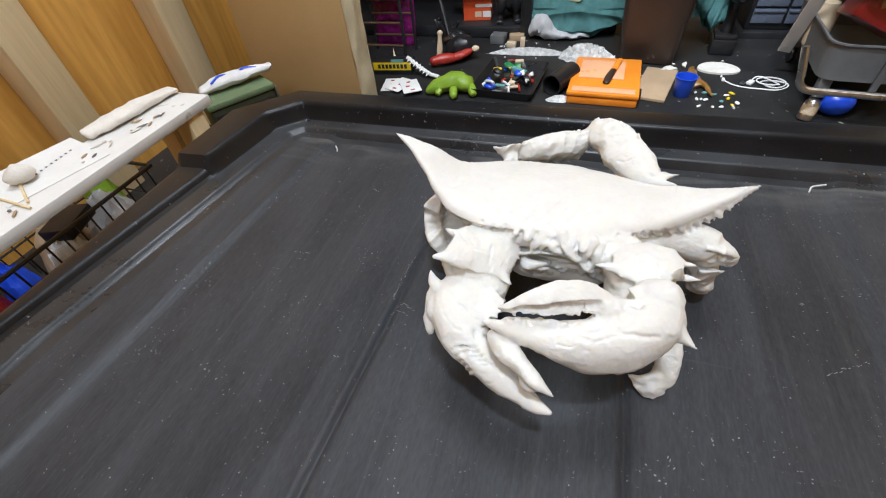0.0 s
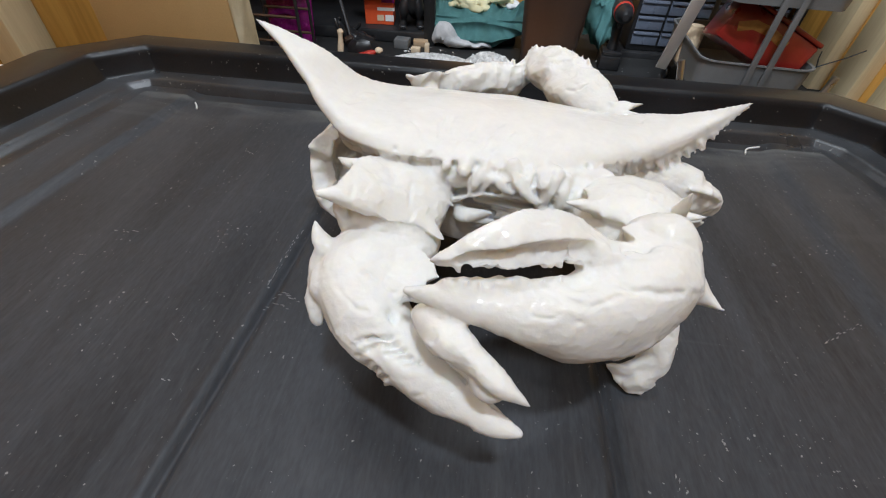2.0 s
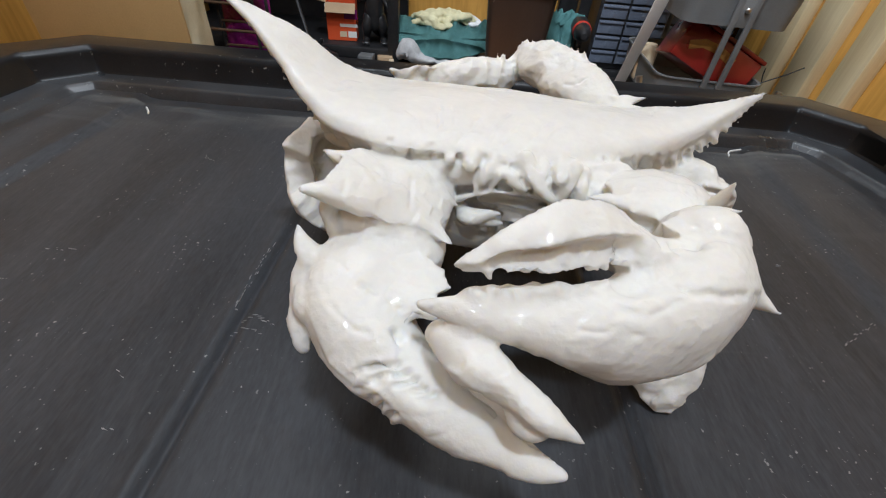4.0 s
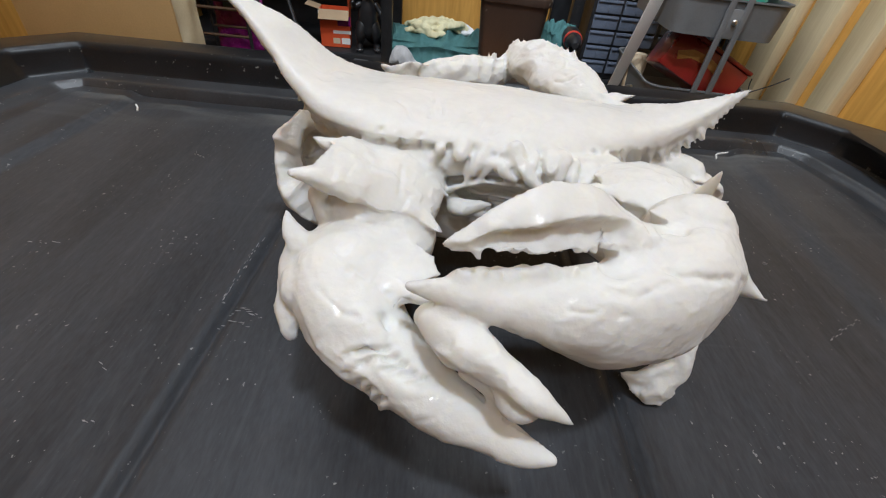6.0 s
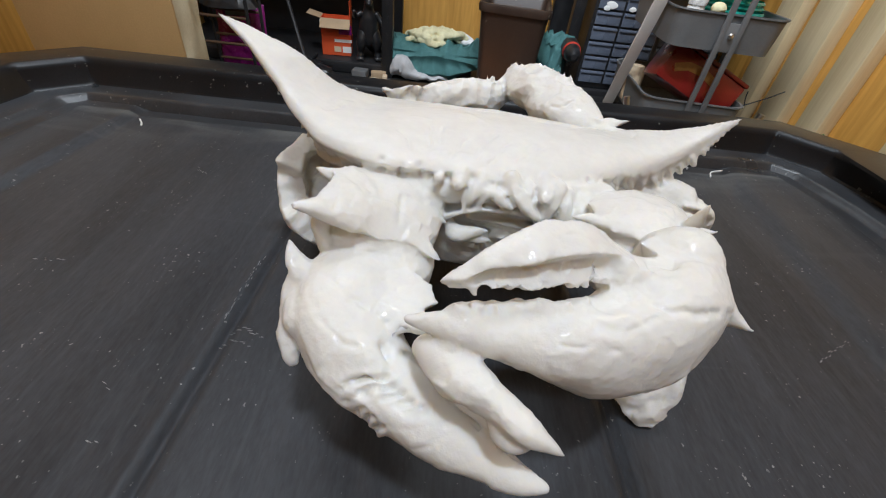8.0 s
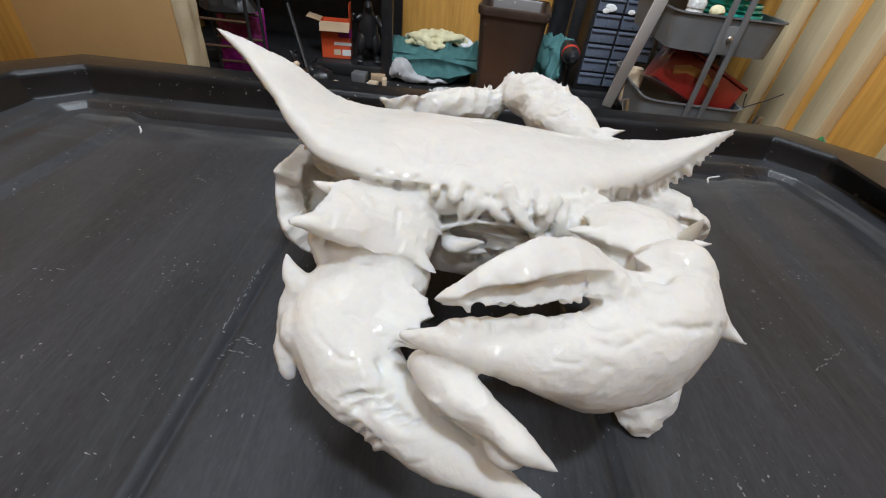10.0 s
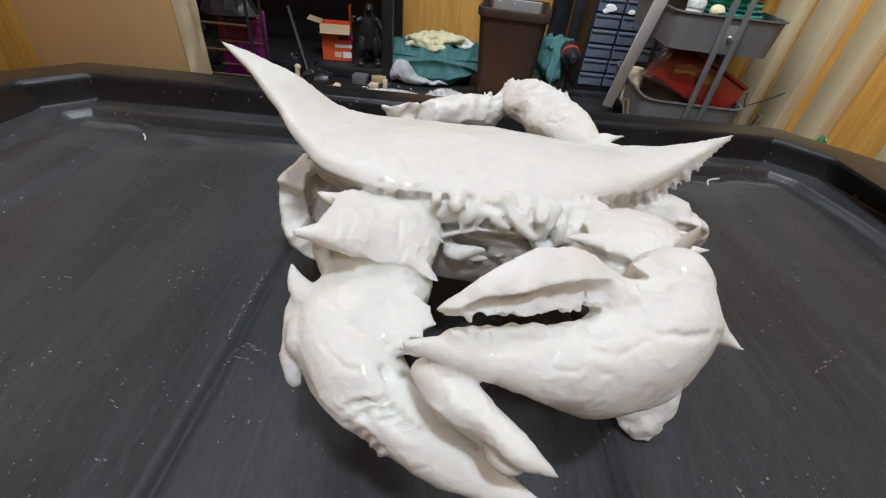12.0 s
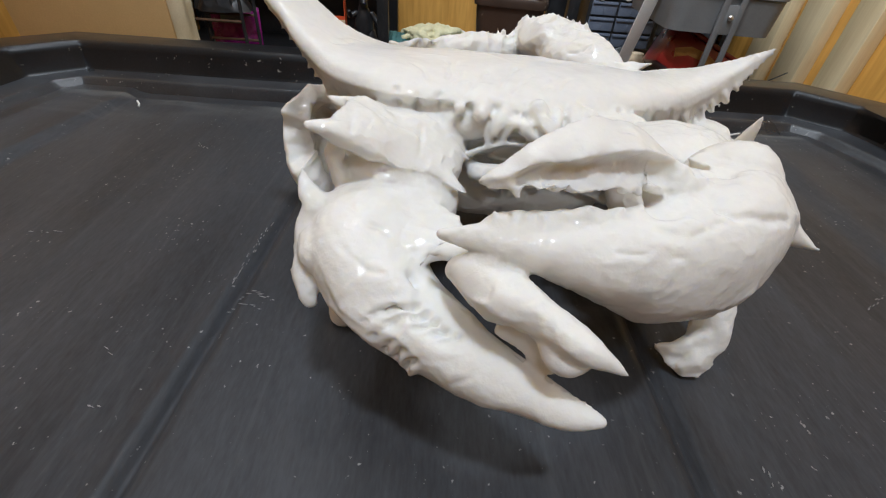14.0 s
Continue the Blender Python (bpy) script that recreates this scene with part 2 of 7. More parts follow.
M_CARD = material("cardboard", (0.36, 0.25, 0.15), (0.45, 0.32, 0.20), 0.8, scale=10)
M_PAPER = material("white_paper", (0.72, 0.72, 0.70), (0.80, 0.80, 0.78), 0.8, scale=20)
M_PINK = material("magenta_foil", (0.13, 0.006, 0.09), (0.26, 0.015, 0.18), 0.25, scale=30, bump=0.8, bump_m=0.004)
M_GREENMETAL = material("green_painted_steel", (0.10, 0.15, 0.075), (0.15, 0.21, 0.11), 0.5, scale=25, spots=0.3)
# darkened for the shade on the green box's body; toy parts use it too
M_DARKGREEN = material("dark_green_steel", (0.02, 0.03, 0.015), (0.035, 0.045, 0.025), 0.5, scale=25)
M_BLUE = material("blue_plastic", (0.01, 0.06, 0.55), (0.02, 0.09, 0.68), 0.35, scale=14)
M_REDTOY = material("red_toy_plastic", (0.33, 0.02, 0.012), (0.45, 0.04, 0.025), 0.4, scale=14)
M_GREENTOY = material("lime_toy_plastic", (0.16, 0.28, 0.02), (0.24, 0.38, 0.035), 0.4, scale=14)
M_SKIN = material("cream_plastic", (0.58, 0.45, 0.30), (0.68, 0.55, 0.40), 0.5, scale=14)
M_YELLOW = material("yellow_card", (0.70, 0.48, 0.01), (0.80, 0.58, 0.02), 0.5, scale=20)
M_GREENLEAF = material("green_plastic", (0.015, 0.16, 0.05), (0.03, 0.24, 0.08), 0.4, scale=20)
M_FOIL = material("grey_film", (0.40, 0.40, 0.39), (0.74, 0.74, 0.72), 0.25, scale=60, bump=0.9, bump_m=0.004)
M_DRAWER = material("smoked_clear_plastic", (0.085, 0.10, 0.135), (0.13, 0.15, 0.195), 0.22, scale=15)
M_TEALGLASS = clear_material("teal_glass", (0.03, 0.50, 0.42), 0.12)
M_TEALGLASS.node_tree.nodes["Principled BSDF"].inputs["Transmission Weight"].default_value = 0.35
M_SILVER = material("steel", (0.5, 0.5, 0.5), (0.65, 0.65, 0.64), 0.3, 1.0, scale=40)
M_CLAY = material("dry_clay", (0.62, 0.58, 0.52), (0.76, 0.73, 0.67), 0.85, scale=40, bump=0.4)
M_BROWNROD = material("brown_wire", (0.06, 0.032, 0.018), (0.10, 0.055, 0.03), 0.5, scale=40)
TONES = [M_REDTOY, M_BLUE, M_YELLOW, M_PAPER, M_GREENTOY, M_BLACK, M_SKIN, M_TEAL, M_ORANGE, M_PINK]


# ---- building helpers ----
def mesh_of(name, bm, mat_, smooth=True):
    me = bpy.data.meshes.new(name)
    bm.normal_update()
    bm.to_mesh(me)
    bm.free()
    me.materials.append(mat_)
    if smooth:
        me.shade_smooth()
        me.set_sharp_from_angle(angle=radians(35))
    return me


def part(name, bm, mat_, parent, label="", smooth=True):
    ob = new(name, mesh_of(name, bm, mat_, smooth))
    ob.parent = parent
    if label:
        ob["label"] = label
    return ob


def thing(name, m, label, category, group="", kind=""):
    ob = new(name)
    ob.empty_display_size = 0.05
    ob.matrix_world = m
    return tagged(ob, label, category, group, kind)


def solo(name, bm, mat_, m, label, category, group="", kind="", smooth=True):
    ob = new(name, mesh_of(name, bm, mat_, smooth))
    ob.matrix_world = m
    return tagged(ob, label, category, group, kind)


def put_box(bm, cx, cy, cz, sx, sy, sz, bevel=0.0, m=None, segments=2):
    r = bmesh.ops.create_cube(bm, size=1.0)
    vs = r["verts"]
    for v in vs:
        v.co = Vector((cx + v.co.x * sx, cy + v.co.y * sy, cz + v.co.z * sz))
    if bevel:
        es = list({e for v in vs for e in v.link_edges})
        res = bmesh.ops.bevel(bm, geom=es, offset=bevel, segments=segments, profile=0.5, affect="EDGES")
        vs = list({v for f in res["faces"] for v in f.verts} | {v for v in vs if v.is_valid})
    if m is not None:
        seen = set()
        stack = [v for v in vs if v.is_valid]
        while stack:
            v = stack.pop()
            if v in seen:
                continue
            seen.add(v)
            stack.extend(e.other_vert(v) for e in v.link_edges)
        for v in seen:
            v.co = m @ v.co
    return bm


def box(cx, cy, cz, sx, sy, sz, bevel=0.0, m=None):
    return put_box(bmesh.new(), cx, cy, cz, sx, sy, sz, bevel, m)


def put_loft(bm, stations, sides=16, up=(0, 0, 1), rough=0.0, seed=0.0, freq=60.0, power=1.0):
    """A closed body along stations (x, y, z, half width, half height)."""
    pts = [Vector(s[:3]) for s in stations]
    rings = []
    upv = Vector(up)
    for i, s in enumerate(stations):
        a = pts[max(0, i - 1)]
        b = pts[min(len(pts) - 1, i + 1)]
        d = (b - a).normalized()
        side = d.cross(upv)
        side = side.normalized() if side.length > 1e-4 else Vector((1, 0, 0))
        top = side.cross(d).normalized()
        ring = []
        for k in range(sides):
            an = 2 * math.pi * k / sides
            c, q = math.cos(an), math.sin(an)
            c, q = math.copysign(abs(c) ** power, c), math.copysign(abs(q) ** power, q)
            p = pts[i] + side * (s[3] * c) + top * (s[4] * q)
            if rough:
                p += noise.noise_vector(p * freq + Vector((seed, seed, seed))) * rough
            ring.append(bm.verts.new(p))
        rings.append(ring)
    for r0, r1 in zip(rings, rings[1:]):
        for k in range(sides):
            bm.faces.new((r0[k], r0[(k + 1) % sides], r1[(k + 1) % sides], r1[k]))
    bm.faces.new(list(reversed(rings[0])))
    bm.faces.new(rings[-1])
    return bm


def spline(points, n):
    """Smooth points through stations of any length (Catmull-Rom)."""
    out = []
    P = [np.array(p, float) for p in points]
    P = [2 * P[0] - P[1]] + P + [2 * P[-1] - P[-2]]
    for i in range(1, len(P) - 2):
        for j in range(n):
            t = j / n
            a, b, c, d = P[i - 1 : i + 3]
            out.append(0.5 * (2 * b + (c - a) * t + (2 * a - 5 * b + 4 * c - d) * t * t + (3 * b - a - 3 * c + d) * t**3))
    out.append(P[-2])
    return out


def rounded(stations, n=4):
    """Stations with smooth steps and rounded ends."""
    st = spline(stations, n)
    st = [np.r_[s[:3], np.maximum(s[3:], 1e-4)] for s in st]

    def cap(s, d):
        res = []
        for f in (0.35, 0.75, 0.97):
            k = math.sqrt(1 - f * f)
            res.append(np.r_[s[:3] + d * min(s[3], s[4]) * f, s[3] * k, s[4] * k])
        return res

    d0 = st[0][:3] - st[1][:3]
    d1 = st[-1][:3] - st[-2][:3]
    d0, d1 = d0 / np.linalg.norm(d0), d1 / np.linalg.norm(d1)
    return list(reversed(cap(st[0], d0))) + st + cap(st[-1], d1)


def put_ball(bm, c, r, m=None, seg=16, rough=0.0, freq=60.0):
    n0 = len(bm.verts)
    res = bmesh.ops.create_uvsphere(bm, u_segments=seg, v_segments=max(6, seg * 2 // 3), radius=1.0)
    rot = (m or Matrix()).to_3x3()
    for v in res["verts"]:
        p = rot @ Vector((v.co.x * r[0], v.co.y * r[1], v.co.z * r[2])) + Vector(c)
        if rough:
            p += noise.noise_vector(p * freq) * rough
        v.co = p
    return bm


def put_spike(bm, base, tip, r, sides=10):
    b, t = np.array(base, float), np.array(tip, float)
    st = [np.r_[b + (t - b) * f, r * k, r * k] for f, k in ((-0.25, 1.05), (0, 1), (0.35, 0.72), (0.7, 0.36), (0.93, 0.12), (1.0, 0.03))]
    d = t - b
    up = (0, 0, 1) if abs(d[2]) < 0.8 * np.linalg.norm(d) else (0, 1, 0)
    return put_loft(bm, st, sides, up)


def put_lathe(bm, profile, seg=24, at=(0, 0, 0)):
    """A turned body from (radius, height) pairs, open where the profile ends off the axis."""
    rings = []
    for r, z in profile:
        rings.append([bm.verts.new((at[0] + r * math.cos(2 * math.pi * k / seg), at[1] + r * math.sin(2 * math.pi * k / seg), at[2] + z)) for k in range(seg)])
    for a, b in zip(rings, rings[1:]):
        for k in range(seg):
            bm.faces.new((a[k], a[(k + 1) % seg], b[(k + 1) % seg], b[k]))
    if profile[0][0] > 0:
        bm.faces.new(list(reversed(rings[0])))
    bm.faces.new(rings[-1])
    return bm


def put_rod(bm, pts, r, sides=8):
    st = [(*p, r, r) for p in pts]
    d = Vector(pts[-1]) - Vector(pts[0])
    return put_loft(bm, st, sides, (0, 0, 1) if abs(d.z) < 0.8 * d.length else (0, 1, 0))


def put_sheet(bm, nx, ny, place, thick=0.0):
    """A sheet from place(u, v); with thickness it is closed."""
    top = [[bm.verts.new(place(i / nx, j / ny)) for j in range(ny + 1)] for i in range(nx + 1)]
    fs = [bm.faces.new((top[i][j], top[i + 1][j], top[i + 1][j + 1], top[i][j + 1])) for i in range(nx) for j in range(ny)]
    if thick:
        bmesh.ops.solidify(bm, geom=fs, thickness=thick)
    return bm


def rnd(a, b):
    return random.uniform(a, b)


# ---- room ----
WALL_L, WALL_R, WALL_N, WALL_S, CEIL = -1.04, 1.07, 2.08, -1.60, 2.25
solo("floor", box(0, 0.25, -0.03, 2.6, 4.2, 0.06), M_FLOOR, Matrix(), "black rubber floor with dust and scraps", "floor", kind="structure")
solo("wall_west", box(WALL_L - 0.03, 0.25, 1.12, 0.06, 4.2, 2.26), M_PLY, Matrix(), "bare plywood wall with pine studs", "wall", kind="structure")
solo("wall_east", box(WALL_R + 0.03, 0.25, 1.12, 0.06, 4.2, 2.26), M_PLY, Matrix(), "bare plywood wall with pine studs", "wall", kind="structure")
solo("wall_north", box(0.015, WALL_N + 0.03, 1.12, 2.04, 0.06, 2.26), M_PLY, Matrix(), "bare plywood wall behind the shelving", "wall", kind="structure")
solo("wall_south", box(0.015, WALL_S - 0.03, 1.12, 2.04, 0.06, 2.26), M_PLY, Matrix(), "bare plywood wall", "wall", kind="structure")
solo("ceiling", box(0.0, 0.25, CEIL + 0.03, 2.6, 4.2, 0.06), M_CEIL, Matrix(), "plain pale ceiling boards", "ceiling", kind="structure")


def stud(x, y, deep_x, deep_y):
    ob = solo("wall_stud", box(0, 0, 1.124, deep_x, deep_y, 2.246, 0.002), M_STUD, pose(x, y, 0), "rough sawn pale pine wall stud", "wall stud", "wall studs", "structure")
    return ob


for y, wide in ((1.553, 0.093), (1.397, 0.098), (1.233, 0.080), (0.963, 0.085), (0.6, 0.085), (0.2, 0.085), (-0.2, 0.085), (-0.6, 0.085), (-1.0, 0.085)):
    stud(WALL_R - 0.0215, y, 0.040, wide)
for y, wide in ((0.586, 0.076), (0.936, 0.085), (1.3, 0.06), (0.2, 0.06), (-0.2, 0.06), (-0.6, 0.06), (-1.0, 0.06)):
    stud(WALL_L + 0.0335, y, 0.064, wide)
for x in (-0.75, -0.32, 0.235, 0.62):
    stud(x, WALL_N - 0.0335, 0.038, 0.064)

# ---- storage tote and its lid ----
Z0 = 0.370


def chamfered(x, y0, y1, c, n_side, n_long):
    """A rectangle with cut corners, as one loop of points, from the far left corner on."""
    pts = []
    corners = [((-x, y1 - c), (-x + c, y1)), ((x - c, y1), (x, y1 - c)), ((x, y0 + c), (x - c, y0)), ((-x + c, y0), (-x, y0 + c))]
    counts = [n_side, n_long, n_side, n_long]
    for i in range(4):
        (ax, ay), (bx, by) = corners[i]
        for f in (0, 0.04, 0.5, 0.96):
            pts.append((ax + (bx - ax) * f, ay + (by - ay) * f))
        (cx, cy) = corners[(i + 1) % 4][0]
        for k in range(counts[i]):
            f = k / counts[i]
            pts.append((bx + (cx - bx) * f, by + (cy - by) * f))
    return pts


GROOVES = (-0.0655, 0.0595)


def ease(f):
    f = min(max(f, 0), 1)
    return f * f * (3 - 2 * f)


def lid_floor(x, y):
    """Height of the lid's floor: raised side strips, a sunk middle with two faint grooves, and a slight warp."""
    left, right = max(-0.186 - 0.09 * (0.31 - y), -0.222), max(0.187 - 0.10 * (0.31 - y), 0.150)
    z = 0.0030 * (ease((left + 0.004 - x) / 0.008) + ease((x - right + 0.0055) / 0.011))
    z += 0.0007 * noise.noise((x * 7, y * 5, 9.0)) + 0.0002 * noise.noise((x * 60, y * 12, 1.0))
    for c in GROOVES:
        d = x - (c + 0.045 * (y - 0.13) * (1 if c < 0 else 0.1))
        if abs(d) < 0.012:
            z += (-0.0019 * math.exp(-((d / 0.0019) ** 2)) + 0.0004 * math.exp(-(((d + 0.0045) / 0.002) ** 2))) * ease((0.315 - y) / 0.03)
    return z


# half width, far edge, corner cut, height over the lid's floor, sag at the grips
LID_RIM = [
    (0.279, 0.357, 0.044, -0.030, 0), (0.287, 0.365, 0.046, -0.030, 0), (0.2875, 0.3665, 0.046, 0.014, 0.3), (0.2870, 0.3662, 0.046, 0.0190, 0.8),
    (0.2850, 0.3645, 0.045, 0.0222, 1), (0.2815, 0.3610, 0.043, 0.0232, 1), (0.2520, 0.3450, 0.026, 0.0232, 1), (0.2495, 0.3430, 0.0245, 0.0228, 1),
    (0.2480, 0.3416, 0.024, 0.0212, 1), (0.2470, 0.3406, 0.0235, 0.0190, 1), (0.2440, 0.3380, 0.0215, 0.0096, 0.1), (0.2428, 0.3368, 0.021, 0.0082, 0),
]
LID_STEP = [(0.2428, 0.3368, 0.021, 0.0082), (0.2405, 0.3350, 0.020, 0.0078), (0.2300, 0.3268, 0.0105, 0.0072), (0.2285, 0.3256, 0.0098, 0.0068), (0.2276, 0.3248, 0.0094, 0.0058), (0.2245, 0.3224, 0.0072, None), (0.2232, 0.3212, 0.0064, None), (0.2170, 0.3150, 0.0010, None)]


def flare(x, y):
    """How far the inner edges of the two long sides spread outwards from the far corners on."""
    if x > 0:
        return 0.014 * ease((0.345 - y) / 0.09) * ease((x - 0.19) / 0.03)
    return -0.12 * min(max(0.31 - y, 0), 0.225) * ease((-x - 0.15) / 0.06)


def lid_loop(bm, x, y1, c, h, sag=0):
    loop = []
    for px, py in chamfered(x, -0.400 + (0.366 - y1), y1, c, 90, 130):
        z = lid_floor(px + flare(px, py), py) + (0.0004 if x > 0.222 else 0) if h is None else h + 0.0003 * noise.noise((px * 9, py * 9, 3.0))
        if abs(px) > 0.2405 and sag:
            z -= 0.0100 * sag * ease((py + 0.115) / 0.006) * ease((0.2465 - py) / 0.006)
        loop.append(bm.verts.new((px + flare(px, py) * ease((0.282 - x) / 0.030 if px < 0 else (0.249 - x) / 0.005), py, z)))
    return loop


def bridge(bm, loops):
    n = len(loops[0])
    for a, b in zip(loops, loops[1:]):
        for k in range(n):
            bm.faces.new((a[k], a[(k + 1) % n], b[(k + 1) % n], b[k]))


def lid_rim_mesh():
    bm = bmesh.new()
    bridge(bm, [lid_loop(bm, *q) for q in LID_RIM])
    return bm


def lid_ledge_mesh():
    bm = bmesh.new()
    bridge(bm, [lid_loop(bm, *q) for q in LID_STEP])
    return bm


def lid_panel_mesh():
    bm = bmesh.new()
    x1, y0, y1 = 0.2172, -0.3492, 0.3152
    xs = set(np.linspace(-x1, x1, 110).tolist())
    for c in GROOVES:
        xs |= {c + d for d in np.linspace(-0.011, 0.011, 23)}
    xs |= set(np.linspace(-0.2165, -0.170, 50).tolist())
    xs, ys = sorted(xs), np.linspace(y0, y1, 90)
    rows = []
    for x in xs:
        rows.append([])
        for y in ys:
            e = min(1, max(0, (x1 - abs(x)) / 0.02))
            sx = x + 0.045 * (y - 0.13) * (1 if x < 0 else 0.1) * math.exp(-(((abs(x) - 0.063) / 0.02) ** 2)) * e
            sx += flare(x, y)
            rows[-1].append(bm.verts.new((sx, y, lid_floor(sx, y))))
    for a, b in zip(rows, rows[1:]):
        for k in range(len(ys) - 1):
            bm.faces.new((a[k], b[k], b[k + 1], a[k + 1]))
    return bm


lid = thing("tote_lid", pose(0, 0, Z0), "black plastic storage tote lid, scuffed and dusted with clay", "tote lid")
for ob in (part("rim", lid_rim_mesh(), M_LIDRIM, lid, "glossy black raised rim"), part("ledge", lid_ledge_mesh(), M_LEDGE, lid, "worn black stepped ledge inside the rim"), part("panel", lid_panel_mesh(), M_LID, lid, "scuffed dark grey floor panel with grooves")):
    ob.data.shade_smooth()
    ob.data.set_sharp_from_angle(angle=radians(38))


# pale scuffs worn into the panel
SCUFFS = [[(-0.065, 0.158), (-0.061, 0.16), (-0.056, 0.159)], [(-0.058, 0.159), (-0.052, 0.157)], [(-0.066, 0.153), (-0.061, 0.155), (-0.056, 0.153)], [(-0.068, 0.163), (-0.066, 0.197)], [(0.146, 0.167), (0.155, 0.172), (0.166, 0.178)], [(0.145, 0.209), (0.148, 0.208)], [(-0.085, 0.12), (-0.082, 0.119)], [(-0.227, 0.253), (-0.219, 0.25)], [(-0.146, 0.185), (-0.137, 0.185)], [(0.077, 0.112), (0.076, 0.108)], [(-0.09, 0.136), (-0.088, 0.135)], [(-0.123, 0.261), (-0.116, 0.255)]]
for line in SCUFFS:
    bm = bmesh.new()
    length = math.dist(line[0], line[-1])
    count = max(3, int(length / 0.0013))
    for k in range(count):
        f = (k + rnd(0.1, 0.9)) / count * (len(line) - 1)
        i = min(int(f), len(line) - 2)
        x = line[i][0] + (line[i + 1][0] - line[i][0]) * (f - i) + rnd(-0.0008, 0.0008)
        y = line[i][1] + (line[i + 1][1] - line[i][1]) * (f - i) + rnd(-0.0008, 0.0008)
        a = math.atan2(line[-1][1] - line[0][1], line[-1][0] - line[0][0])
        n, s = rnd(0.0003, 0.0010), rnd(0.0001, 0.00026)
        z = lid_floor(x, y) + 0.0002
        put_loft(bm, [(x - n * math.cos(a), y - n * math.sin(a), z, s * 0.3, 0.0001), (x, y, z, s, 0.0002), (x + n * math.cos(a), y + n * math.sin(a), z, s * 0.3, 0.0001)], 6)
    part("scuff", bm, M_SCUFF, lid, "pale scuff mark")


# highlights on the raised strips' corners, put in as thin white ridges
for line in ([(-0.1795, 0.3095), (-0.1760, 0.3050), (-0.1745, 0.3020)], [(0.1745, 0.3105), (0.1780, 0.3170), (0.1860, 0.3195)]):
    bm = bmesh.new()
    put_loft(bm, rounded([(x, y, lid_floor(x, y) + 0.0004, 0.0005, 0.0007) for x, y in line]), 8)
    part("worn_edge", bm, M_PAPER, lid, "highlight on the corner of a raised strip, made as a white ridge")


def tote_mesh():
    bm = bmesh.new()
    loops = []
    for x, y1, z in ((0.228, 0.300, 0.0), (0.232, 0.306, 0.004), (0.262, 0.341, 0.30), (0.272, 0.351, 0.302), (0.274, 0.353, 0.339), (0.268, 0.347, 0.339), (0.225, 0.296, 0.006)):
        loops.append([bm.verts.new((px, py, z)) for px, py in chamfered(x, -0.034 - (y1), y1, 0.04, 6, 8)])
    n = len(loops[0])
    for a, b in zip(loops, loops[1:]):
        for k in range(n):
            bm.faces.new((a[k], a[(k + 1) % n], b[(k + 1) % n], b[k]))
    bm.faces.new(list(reversed(loops[0])))
    bm.faces.new(loops[-1])
    return bm


solo("storage_tote", tote_mesh(), M_TOTE, pose(0, 0, 0.001), "black plastic storage tote standing on the floor under its lid", "storage tote")


# ---- the glazed clay crab ----
def put_plate(bm, outline, dome, thick, up=(0, 0, 1), bow=0.10, per=5, rings=7, rough=0.4, freq=0.12):
    """A domed slab of clay pulled out into points along its outline."""
    P = [Vector(p) for p in outline]
    c = sum(P, Vector()) / len(P)
    up = Vector(up).normalized()
    loop = []
    for a, b in zip(P, P[1:] + P[:1]):
        for k in range(per):
            f = k / per
            p = a.lerp(b, f)
            loop.append(p + (c - p) * bow * math.sin(math.pi * f))
    n = len(loop)

    def ring(f, lift):
        out = []
        for p in loop:
            q = c + (p - c) * f + up * lift
            out.append(bm.verts.new(q + noise.noise_vector(q * freq) * rough * (1 - 0.6 * f)))
        return out

    top = [ring(i / rings, dome * (1 - (i / rings) ** 2.4)) for i in range(1, rings + 1)]
    low = [ring(i / rings * 0.985, -thick * (1 - (i / rings) ** 3) - 0.25) for i in range(rings, 0, -1)]
    allr = top + low
    for a, b in zip(allr, allr[1:]):
        for k in range(n):
            bm.faces.new((a[k], b[k], b[(k + 1) % n], a[(k + 1) % n]))
    ct, cl = bm.verts.new(c + up * dome), bm.verts.new(c - up * (thick + 0.25))
    for k in range(n):
        bm.faces.new((ct, top[0][k], top[0][(k + 1) % n]))
        bm.faces.new((cl, allr[-1][(k + 1) % n], allr[-1][k]))
    return bm


def put_sections(bm, sections, sharp=0.35, n=4, rough=0.0, freq=0.2):
    """A closed body through outlines of equal count; sharp = 1 keeps every corner of the outline."""
    m = len(sections[0])
    rows = [np.array(r).reshape(m, 3) for r in spline([np.ravel(q) for q in sections], n)]
    rings = []
    for row in rows:
        ring = []
        for k in range(m):
            a, b, c = row[k - 1], row[k], row[(k + 1) % m]
            w = 0.5 - 0.5 * sharp
            for f in (-0.5, -0.25, 0.0, 0.25):
                other = a if f < 0 else c
                p = b + (other - b) * abs(f)
                if f == 0:
                    p = b + ((a + c) / 2 - b) * w * 0.6
                elif abs(f) == 0.25:
                    p = p + ((a + c) / 2 - b) * w * 0.22
                p = Vector(p)
                ring.append(bm.verts.new(p + noise.noise_vector(p * freq) * rough))
        rings.append(ring)
    q = len(rings[0])
    for a, b in zip(rings, rings[1:]):
        for k in range(q):
            bm.faces.new((a[k], a[(k + 1) % q], b[(k + 1) % q], b[k]))
    bm.faces.new(list(reversed(rings[0])))
    bm.faces.new(rings[-1])
    return bm


PRESSED = []


